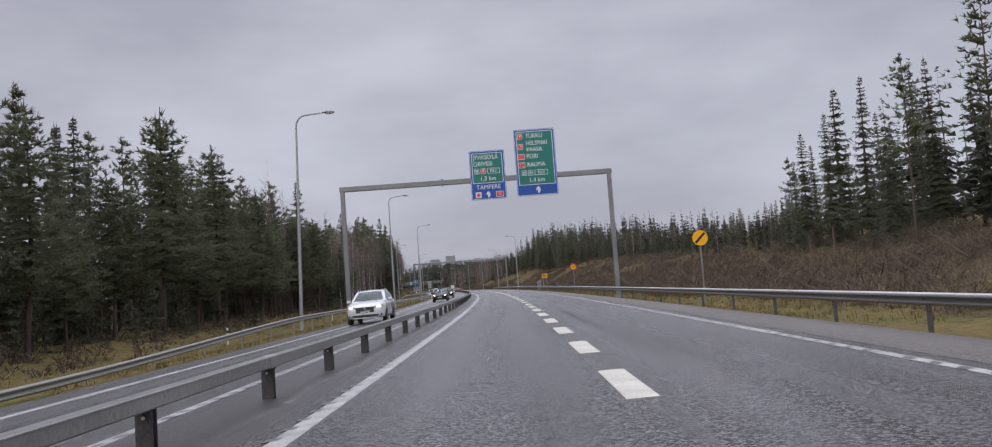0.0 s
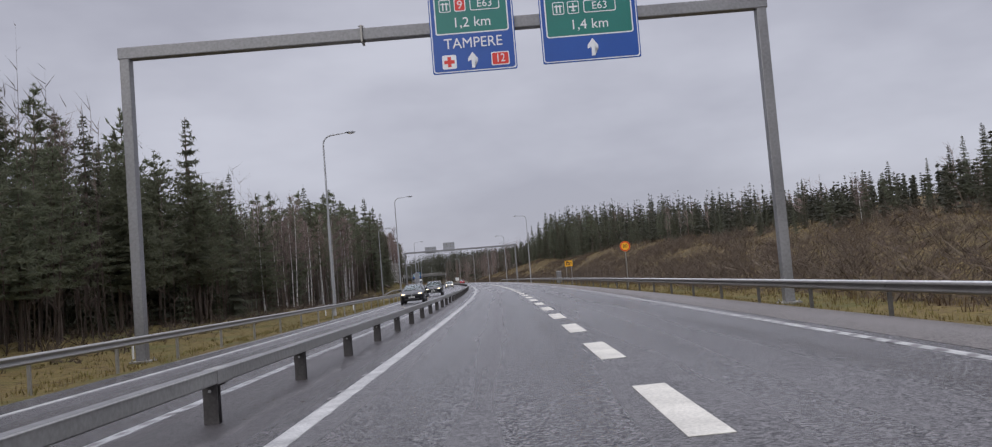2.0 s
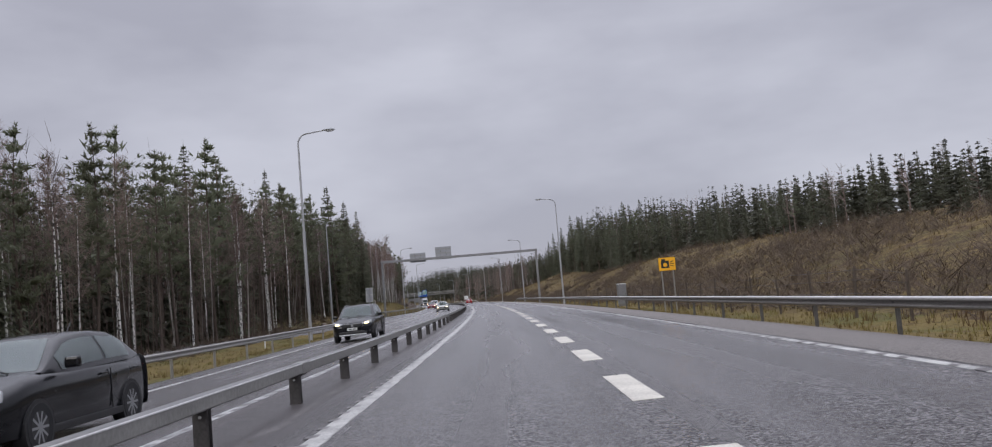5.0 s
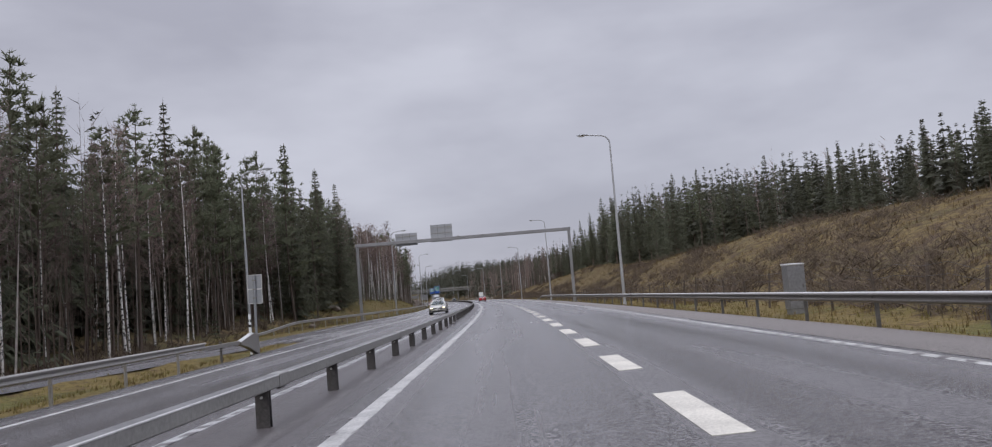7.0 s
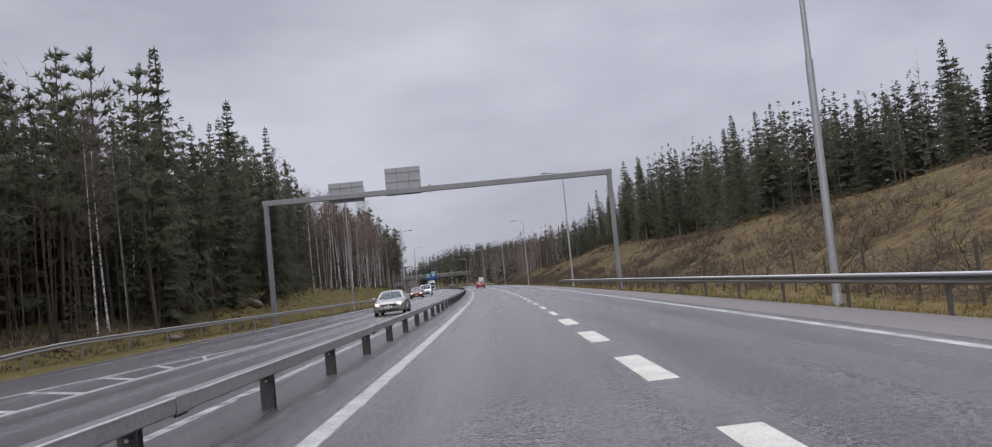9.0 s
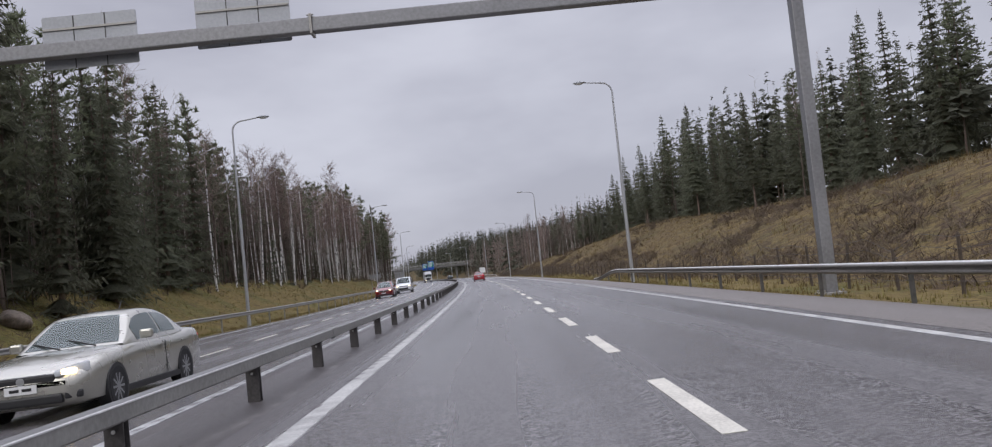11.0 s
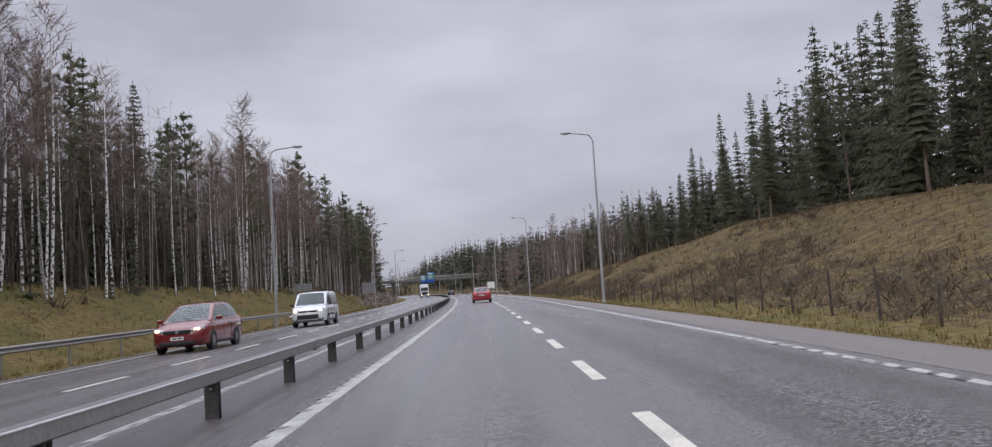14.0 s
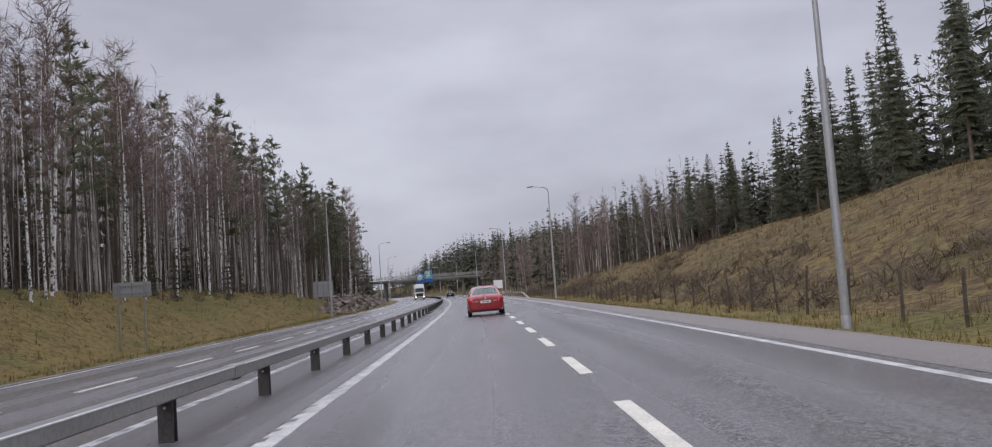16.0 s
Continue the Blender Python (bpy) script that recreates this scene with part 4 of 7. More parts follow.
sign_back(GANTRY_TWO, -9.2, -6.7, 7.83, 9.26, "grey back of an overhead sign on a gantry beam")
sign_back(GANTRY_TWO, -5.13, -2.62, 8.0, 9.97, "taller grey back of an overhead sign on a gantry beam")


def gore_sign():
    """Two-row sign seen from behind: edged sheets, a rail between them and one stout post."""
    s, u, z0, z1 = 169.6, -8.42, 1.80, 3.0
    zc, h, w = (z0 + z1) / 2, z1 - z0, 0.60
    sg = thing("road_sign", road_pose(s, u, zc, 4) @ pose(0, 0, 0, 0, 1.2, 0), "grey back of a narrow two-row gore sign on one post", "road sign", "sign backs")
    for k in (-1, 1):
        sheet = part("panel", box((0, 0, k * h / 4), (w, 0.012, h / 2 - 0.012), 0.004), SIGN_BACK, sg)
        for x in (-1, 1):
            part("edge", box((x * (w / 2 - 0.012), -0.016, k * h / 4), (0.024, 0.022, h / 2 - 0.02), 0.004), GALV_LIP, sheet, "folded bright edge")
        part("edge", box((0, -0.016, k * (h / 2 - 0.014)), (w - 0.05, 0.022, 0.024), 0.004), GALV_LIP, sheet, "folded bright edge")
    part("rail", box((0, -0.022, 0), (w * 0.97, 0.03, 0.045), 0.006), GALV_LIP, sg)
    g = terrain(s, u) - zc
    smooth_mesh(part("post", tube([(0, -0.075, g - 0.2), (0, -0.075, h / 2 - 0.04)], 0.055, 12), SIGN_BACK, sg))
    for z in (-0.36, 0.0, 0.36):
        part("clamp", box((0, -0.07, z), (0.15, 0.13, 0.045), 0.01), GALV, sg)


gore_sign()
sign_back(355.0, -15.0, -13.2, 2.15, 2.85, "small grey sign back on two thin posts on the grass bank", posts=(-14.7, -13.5), back=0)
sign_back(405.0, -13.9, -11.9, 1.75, 3.35, "large grey sign back on posts before the rock cutting", posts=(-13.5, -12.4), back=0)


# ---- roadside signs ----
def disc(name, r, mat, parent, y, label=""):
    bm = bmesh.new()
    f = [bm.verts.new((r * math.cos(2 * math.pi * i / 36), y, r * math.sin(2 * math.pi * i / 36))) for i in range(36)]
    b = [bm.verts.new((v.co.x, y + 0.012, v.co.z)) for v in f]
    bm.faces.new(f)
    bm.faces.new(b[::-1])
    for i in range(36):
        j = (i + 1) % 36
        bm.faces.new((f[j], f[i], b[i], b[j]))
    bmesh.ops.recalc_face_normals(bm, faces=bm.faces)
    return part(name, bm, mat, parent, label)


def round_sign(s, u, z, label, limit=None):
    sg = thing("road_sign", road_pose(s, u, z), label, "road sign", "roadside signs")
    g = terrain(s, u) - z
    smooth_mesh(part("post", tube([(0, 0.05, g - 0.3), (0, 0.05, 0.34)], 0.035, 10), GALV, sg))
    if limit:
        disc("rim", 0.36, SIGN_YELLOW, sg, 0.0)
        disc("red_ring", 0.345, SIGN_RED, sg, -0.004)
        disc("face", 0.265, SIGN_YELLOW, sg, -0.008)
        text_part(limit, 0.37, BLACK, sg, 0, -0.012, 0.0, "CENTER", 0.9)
    else:
        disc("rim", 0.36, BLACK, sg, 0.0)
        disc("face", 0.345, SIGN_YELLOW, sg, -0.004)
        part("black_bar", box((0, -0.008, 0), (0.60, 0.006, 0.10), rot=Matrix.Rotation(radians(-45), 3, "Y")), BLACK, sg)
    return sg


round_sign(39.4, 11.0, 2.78, "round yellow sign with a black diagonal bar on a post")
round_sign(99.8, 10.95, 2.78, "round yellow speed limit sign reading 80", "80")


def camera_sign():
    s, u, z = 141.0, 10.95, 2.3
    sg = thing("road_sign", road_pose(s, u, z), "yellow rectangular speed camera warning sign on two posts", "road sign", "roadside signs")
    plate("panel", 0.92, 0.72, BLACK, sg, 0, 0, 0, 0.03, 0.05)
    plate("face", 0.88, 0.68, SIGN_YELLOW, sg, 0, -0.004, 0, 0.004, 0.05)
    bm = box((-0.10, -0.008, -0.02), (0.42, 0.006, 0.38))
    add_box(bm, (-0.18, -0.008, 0.21), (0.20, 0.006, 0.10))
    for a in (-18, 0, 18):
        add_box(bm, (0.26, -0.008, a * 0.006), (0.20, 0.006, 0.035), rot=Matrix.Rotation(radians(-a), 3, "Y"))
    part("camera_symbol", bm, BLACK, sg)
    bm = bmesh.new()
    add_tube(bm, [(-0.10, -0.011, -0.04), (-0.10, -0.016, -0.04)], 0.11, 20)
    part("camera_lens_symbol", bm, SIGN_YELLOW, sg)
    g = terrain(s, u) - z
    for x in (-0.3, 0.3):
        smooth_mesh(part("post", tube([(x, 0.06, g - 0.3), (x, 0.06, 0.3)], 0.035, 8), GALV, sg))


camera_sign()


def roadside_cabinet():
    s, u = 164.5, 12.0
    g = terrain(s, u)
    cb = thing("roadside_cabinet", road_pose(s, u, g, 8), "grey metal roadside cabinet on a plinth behind the guardrail", "cabinet")
    top = 1.54 - g
    part("body", box((0, 0, top / 2 + 0.1), (0.64, 0.44, top - 0.2), 0.02), GANTRY_STEEL, cb)
    lid = box((0, 0, top - 0.02), (0.68, 0.50, 0.045), 0.0)
    for v in lid.verts:
        if v.co.z > top and v.co.y > 0:
            v.co.z += 0.03
    bmesh.ops.bevel(lid, geom=list(lid.edges), offset=0.012, segments=2, affect="EDGES")
    part("lid", lid, GALV_LIP, cb, "pale sloping lid")
    part("plinth", box((0, 0, 0.05), (0.58, 0.38, 0.5), 0.01), CONCRETE, cb)
    d = part("door", box((0, -0.228, top / 2 + 0.1), (0.57, 0.02, top - 0.36), 0.008), GANTRY_STEEL, cb)
    part("handle", box((0.2, -0.245, top / 2 + 0.1), (0.025, 0.022, 0.12), 0.005), DULL_STEEL, d)


roadside_cabinet()


def white_board():
    s, u, z = 487.0, 10.55, 2.2
    sg = thing("road_sign", road_pose(s, u, z), "plain white rectangular sign board beyond the slope fence", "road sign", "roadside signs")
    plate("panel", 1.75, 1.6, SIGN_WHITE, sg, 0, 0, 0, 0.03, 0.06)
    g = terrain(s, u) - z
    for x in (-0.6, 0.6):
        smooth_mesh(part("post", tube([(x, 0.06, g - 0.3), (x, 0.06, 0.6)], 0.05, 8), GALV, sg))


white_board()


# ---- guardrail terminals and reflector posts ----
def terminal(s, u, label, thin=0.0, sink=0.0):
    """A boxy end shoe that climbs from a low lead-in beam; thin: length of that beam; sink: how much lower it lies."""
    ground_z = terrain(s, u)
    t = thing("barrier_terminal", road_pose(s, u, ground_z), label, "barrier end")
    g = ground_z + sink
    bm = bmesh.new()
    pts = [(-2.55, 0.36 - g), (-0.75, 0.63 - g), (-0.06, 0.58 - g), (0.0, 0.04), (-0.12, 0.03), (-1.5, 0.12 - g), (-2.5, 0.27 - g)]
    a = [bm.verts.new((-0.10, y, z)) for y, z in pts]
    b = [bm.verts.new((0.10, y, z)) for y, z in pts]
    bm.faces.new(a)
    bm.faces.new(b[::-1])
    for i in range(len(pts)):
        j = (i + 1) % len(pts)
        bm.faces.new((a[j], a[i], b[i], b[j]))
    bmesh.ops.recalc_face_normals(bm, faces=bm.faces)
    bmesh.ops.bevel(bm, geom=list(bm.edges), offset=0.014, segments=2, affect="EDGES")
    shoe = part("end_shoe", bm, GALV, t)
    part("cap", box((0, -1.66, 0.508 - g), (0.215, 1.82, 0.022), 0.006, Matrix.Rotation(math.atan2(0.27, 1.8), 4, "X")), GALV_LIP, shoe, "bright worn top flange")
    part("slot", box((0.102, -0.2, 0.34 - g), (0.006, 0.05, 0.16)), BLACK, shoe, "dark slot")
    part("foot", box((0, -0.35, 0.0), (0.26, 0.75, 0.10), 0.015), DARK_STEEL, t)
    if thin:
        part("lead_in_beam", box((0, -2.5 - thin / 2, 0.36 - g), (0.10, thin + 0.1, 0.13), 0.01), GALV, t)
        part("post", box((-0.02, -2.9 - thin * 0.4, 0.1 - g), (0.08, 0.06, 0.8), 0.006), DULL_STEEL, t)


terminal(169.2, -8.35, "pale galvanised end shoe of a guardrail at the gore", 4.2)
terminal(335.5, -10.9, "galvanised end shoe of the guardrail below the grass bank", sink=0.16)


def reflector_post(s, u, h, banded, copy_of=None):
    m = road_pose(s, u, terrain(s, u))
    if copy_of:
        return copy_thing(copy_of, m)
    p = thing("reflector_post", m, "slim white plastic delineator post with black band" if not banded else "white delineator post with black bands beside the barrier end", "marker post", "marker posts")
    part("body", box((0, 0, h / 2 - 0.1), (0.07 if not banded else 0.10, 0.04, h + 0.2), 0.012), SIGN_WHITE, p)
    for k in range(2 if banded else 1):
        part("band", box((0, 0, h - (0.27 if banded else 0.18) - 0.20 * k), (0.076 if not banded else 0.106, 0.046, 0.11), 0.008), BLACK, p)
    part("reflector", box((0, -0.026, h - 0.29), (0.04, 0.012, 0.09), 0.002), SIGN_WHITE, p)
    return p


reflector_post(168.85, -8.50, 1.66, True)
reflector_post(335.6, -10.75, 1.35, True)
first_marker = None
for s_m, u_m in ((42, -11.0), (70, -11.2), (105, -11.0), (119, -11.0), (146, -11.5)):
    q = reflector_post(s_m, u_m, 0.78, False, first_marker)
    first_marker = first_marker or q


# ---- wire fence at the foot of the slope ----
def slope_fence():
    fence = thing("wire_fence", Matrix(), "old wire fence with dark weathered wooden posts along the slope", "fence")
    me = None
    s = 118.0
    rng = random.Random(5)
    tops = []
    while s < 470:
        u = 12.6 + 0.25 * math.sin(s * 0.13)
        g = terrain(s, u)
        if me is None:
            bm = tube([(0, 0, -0.3), (0.01, 0, 0.7), (0, 0.01, 1.5), (0, 0.01, 1.56)], [0.048, 0.045, 0.042, 0.025], 7)
            q = part("post", bm, OLD_WOOD, fence)
            me = q.data
        else:
            q = new("post", me)
            q.parent = fence
        h = rng.uniform(0.62, 1.02)
        q.matrix_basis = road_pose(s, u, g, rng.uniform(0, 360)) @ pose(0, 0, 0, rng.uniform(-4, 4), rng.uniform(-4, 4), 0) @ Matrix.Diagonal((1, 1, h, 1))
        tops.append((s, u, g, h))
        s += rng.uniform(2.9, 3.5)
    for zz in (0.35, 0.75, 1.15, 1.45):
        bm = bmesh.new()
        pts = []
        for a, b in zip(tops[:-1], tops[1:]):
            pts.append(on_road(a[0], a[1] - 0.06, a[2] + zz * a[3]))
            m = on_road((a[0] + b[0]) / 2, (a[1] + b[1]) / 2 - 0.06, (a[2] + b[2]) / 2 + zz - 0.04)
            pts.append(m)
        add_tube(bm, pts, 0.006, 4)
        part("wire", bm, DARK_STEEL, fence)


OLD_WOOD = material("weathered_fence_wood", (0.075, 0.058, 0.045), 0.9, vary=0.35, scale=3.0, fine=20.0, bump=0.5, stretch=(1, 1, 0.2))
slope_fence()


# ---- overpass far ahead ----
def overpass():
    s = 600.0
    op = thing("overpass", road_pose(s, 0, 0, -6), "grey concrete road bridge crossing above both carriageways", "bridge")
    deck = bmesh.new()
    add_box(deck, (-2, 0, 5.68), (64, 8.5, 0.5), 0.05)
    part("deck", deck, CONCRETE, op)
    for y in (-4.3, 4.3):
        part("edge_beam", box((-2, y, 6.03), (64, 0.35, 0.5), 0.04), CONCRETE, op)
        rail = bmesh.new()
        for z in (6.75, 7.05, 7.35):
            add_tube(rail, [(-34, y, z), (30, y, z)], 0.04, 6)
        part("railing", rail, GALV, op)
        posts = None
        for i in range(22):
            q = new("railing_post", posts) if posts else part("railing_post", box((0, 0, 0), (0.08, 0.08, 1.1), 0.01), GALV, op)
            posts = q.data
            q.parent = op
            q.matrix_basis = pose(-33 + 3 * i, y, 6.9)
    for x in (-13.5, 11.5):
        for y in (-2.6, 0, 2.6):
            smooth_mesh(part("pier", tube([(x, y, -1.5), (x, y, 5.4)], 0.42, 14), CONCRETE, op))
    for x in (-31, 27):
        part("abutment", box((x, 0, 2.4), (6, 9.2, 6.6), 0.1), CONCRETE, op)
    for u0, u1, z0, z1 in ((-2.9, -0.9, 4.9, 7.6), (-0.5, 2.0, 4.9, 8.6)):
        sg = thing("direction_sign", road_pose(s - 5.1, (u0 + u1) / 2 - 0.6, (z0 + z1) / 2), "distant blue and green overhead sign on a bridge", "road sign", "overhead signs")
        plate("panel", u1 - u0, z1 - z0, SIGN_BLUE, sg, 0, 0, 0, 0.05, 0.06)
        framed(u1 - u0 - 0.3, (z1 - z0) * 0.62, sg, 0, -0.008, (z1 - z0) * 0.13, SIGN_GREEN, 0.05)
        for k in range(4):
            part("text_bar", box((-0.1, -0.016, (z1 - z0) * (0.36 - 0.14 * k)), ((u1 - u0) * (0.62 - 0.08 * (k % 2)), 0.006, 0.16)), SIGN_WHITE, sg)
        for x in (-0.6, 0.6):
            part("bracket", box((x, 0.35, 0), (0.1, 0.7, 0.3), 0.01), GALV, sg)


overpass()


# ---- rock cutting beside the opposite carriageway ----
def rock_face():
    rng = random.Random(11)
    face = thing("rock_cutting", Matrix(), "rough grey blasted rock cutting beside the opposite carriageway", "rock face", kind="structure")
    shapes = []
    for _ in range(6):
        bm = bmesh.new()
        bmesh.ops.create_cube(bm, size=1.0)
        bmesh.ops.subdivide_edges(bm, edges=list(bm.edges), cuts=1, use_grid_fill=True)
        for v in bm.verts:
            v.co = Vector((v.co.x * 1.3 + rng.uniform(-0.2, 0.2), v.co.y * 1.9 + rng.uniform(-0.35, 0.35), v.co.z * 0.75 + rng.uniform(-0.15, 0.15)))
        bmesh.ops.triangulate(bm, faces=list(bm.faces))
        me = bpy.data.meshes.new("boulder")
        bm.to_mesh(me)
        bm.free()
        me.materials.append(ROCK)
        shapes.append(me)
    for i in range(290):
        s = 424 + 136 * rng.random() ** 1.4
        back = rng.random()
        u = -12.9 - back * 3.2
        r = rng.uniform(0.35, 1.0)
        b = new("boulder", rng.choice(shapes))
        b.parent = face
        p = on_road(s, u, terrain(s, u) + back * 1.7 * smooth(424, 436, s) + rng.uniform(-0.3, 0.2))
        b.matrix_basis = pose(p.x, p.y, p.z, rng.uniform(-10, 10), rng.uniform(-35, 5), heading(s) + rng.uniform(-25, 25)) @ Matrix.Diagonal((r, r * 1.2, r, 1))


rock_face()
for s_b, u_b, r_b in ((137, -17.0, 0.55), (205, -18.5, 0.5), (252, -19.5, 0.8), (226, -17.6, 0.45)):
    bm = bmesh.new()
    bmesh.ops.create_icosphere(bm, subdivisions=3, radius=1.0)
    for v in bm.verts:
        v.co *= 0.85 + 0.35 * noise.noise(v.co * 1.1 + Vector((s_b, 0, 0)))
        v.co.z *= 0.75
    b = smooth_mesh(part("boulder", bm, ROCK), 50)
    p = on_road(s_b, u_b, terrain(s_b, u_b) + r_b * 0.25)
    b.matrix_basis = pose(p.x, p.y, p.z, 0, 0, s_b) @ Matrix.Diagonal((r_b, r_b * 1.3, r_b, 1))
    tagged(b, "mossy grey boulder at the edge of the woods", "boulder", "boulders")


# ---- vehicles ----
def paint(name, colour, metal=0.0):
    return material(name, colour, 0.28, metal=metal, vary=0.06, scale=1.5, fine=30.0, coat=1.0, rough_vary=0.04)


RED_PAINT = paint("red_car_paint", (0.27, 0.008, 0.014))
WHITE_PAINT = paint("white_car_paint", (0.66, 0.67, 0.68))
BLACK_PAINT = material("dark_car_paint", (0.006, 0.0065, 0.008), 0.25, vary=0.06, scale=1.5, fine=30.0, coat=0.35, rough_vary=0.04, spec=0.3)
SILVER_PAINT = paint("champagne_car_paint", (0.42, 0.41, 0.36), 0.6)
DARK_RED_PAINT = paint("dark_red_car_paint", (0.18, 0.010, 0.014))
TYRE = material("tyre_rubber", (0.016, 0.016, 0.017), 0.75, vary=0.2, scale=6.0, fine=50.0, bump=0.1)
RIM = material("alloy_wheel", (0.42, 0.43, 0.44), 0.35, metal=0.8, vary=0.1)
CAR_GLASS = glass_material("tinted_car_glass", (0.55, 0.62, 0.61))
CABIN = material("dark_cabin", (0.022, 0.024, 0.026), 0.7, vary=0.2, scale=6.0)
HEADLIGHT = lamp_material("lit_headlight", (1.0, 0.74, 0.40), 4.5)
CLEAR_LAMP = material("clear_lamp_glass", (0.55, 0.57, 0.58), 0.08, vary=0.08, coat=1.0)
TAILLIGHT = lamp_material("lit_tail_light", (0.9, 0.02, 0.02), 0.45)
PLATE_WHITE = material("number_plate", (0.68, 0.68, 0.66), 0.4, vary=0.03)


def hull(stations, rings=9):
    """A closed body from stations (y, half width, bottom, top, shoulder drop)."""
    bm = bmesh.new()
    loops = []
    for y, w, lo, hi, drop in stations:
        mid = lo + (hi - lo) * 0.55
        half = [(0, lo), (w * 0.78, lo), (w * 0.96, lo + 0.05), (w * 0.985, lo + 0.16), (w * 0.992, lo + (hi - lo) * 0.38), (w, mid), (w * 0.996, lo + (hi - lo) * 0.70), (w * 0.975, hi - drop), (w * 0.935, hi - drop * 0.40), (w * 0.80, hi - drop * 0.08), (w * 0.4, hi + 0.008), (0, hi + 0.014)]
        ring = half + [(-x, z) for x, z in half[-2:0:-1]]
        loops.append([bm.verts.new((x, y, z)) for x, z in ring])
    n = len(loops[0])
    for a, b in zip(loops[:-1], loops[1:]):
        for k in range(n):
            bm.faces.new((a[k], a[(k + 1) % n], b[(k + 1) % n], b[k]))
    bm.faces.new(loops[0][::-1])
    bm.faces.new(loops[-1])
    bmesh.ops.recalc_face_normals(bm, faces=bm.faces)
    return bm


def pane(parent, corners, name, inset=0.05, lift=0.012):
    """A window: dark opening and a glass sheet over it. Corners go round, seen from outside."""
    c = [Vector(p) for p in corners]
    mid = sum(c, Vector()) / len(c)
    nrm = (c[1] - c[0]).cross(c[2] - c[0]).normalized()
    if nrm.dot(mid - Vector((0, 0.0, mid.z - 0.3))) < 0:
        c, nrm = c[::-1], -nrm
    inner = [p.lerp(mid, inset) for p in c]
    for nm, mat, off, th in ((name + "_recess", CABIN, 0.003, 0.002), (name, CAR_GLASS, lift, 0.004)):
        bm = bmesh.new()
        f = [bm.verts.new(p + nrm * (off + th)) for p in inner]
        b = [bm.verts.new(p + nrm * off) for p in inner]
        bm.faces.new(f)
        bm.faces.new(b[::-1])
        for i in range(len(c)):
            j = (i + 1) % len(c)
            bm.faces.new((f[j], f[i], b[i], b[j]))
        bmesh.ops.recalc_face_normals(bm, faces=bm.faces)
        ob = part(nm, bm, mat, parent)
        if mat is CAR_GLASS:
            ob.visible_shadow = False


def wheel(parent, x, y, r, side):
    w = new("wheel")
    w.empty_display_size = 0.1
    w.parent = parent
    w.matrix_basis = pose(x, y, r)
    bm = bmesh.new()
    prof = [(-0.10, r * 0.62), (-0.105, r * 0.90), (-0.07, r), (0.07, r), (0.105, r * 0.90), (0.10, r * 0.62)]
    rings = [[bm.verts.new((px, pr * math.cos(2 * math.pi * k / 28), pr * math.sin(2 * math.pi * k / 28))) for k in range(28)] for px, pr in prof]
    for a, b in zip(rings[:-1], rings[1:]):
        for k in range(28):
            bm.faces.new((a[k], a[(k + 1) % 28], b[(k + 1) % 28], b[k]))
    bmesh.ops.recalc_face_normals(bm, faces=bm.faces)
    smooth_mesh(part("tyre", bm, TYRE, w), 35)
    bm = bmesh.new()
    ox = side * 0.085
    add_tube(bm, [(side * 0.02, 0, 0), (side * 0.05, 0, 0)], r * 0.63, 24)
    for k in range(10):
        a = 2 * math.pi * k / 10
        add_box(bm, (ox, r * 0.32 * math.cos(a), r * 0.32 * math.sin(a)), (0.03, 0.032, r * 0.58), rot=None)
        vs = bm.verts[-8:]
        bmesh.ops.rotate(bm, cent=(ox, r * 0.32 * math.cos(a), r * 0.32 * math.sin(a)), matrix=Matrix.Rotation(a - math.pi / 2, 3, "X"), verts=list(vs))
    add_tube(bm, [(ox - 0.02, 0, 0), (ox + 0.02, 0, 0)], r * 0.16, 14)
    part("rim", bm, RIM, w)
    bm = bmesh.new()
    add_tube(bm, [(-side * 0.02, 0, 0), (side * 0.015, 0, 0)], r * 0.64, 20)
    part("brake_disc", bm, DARK_STEEL, w)


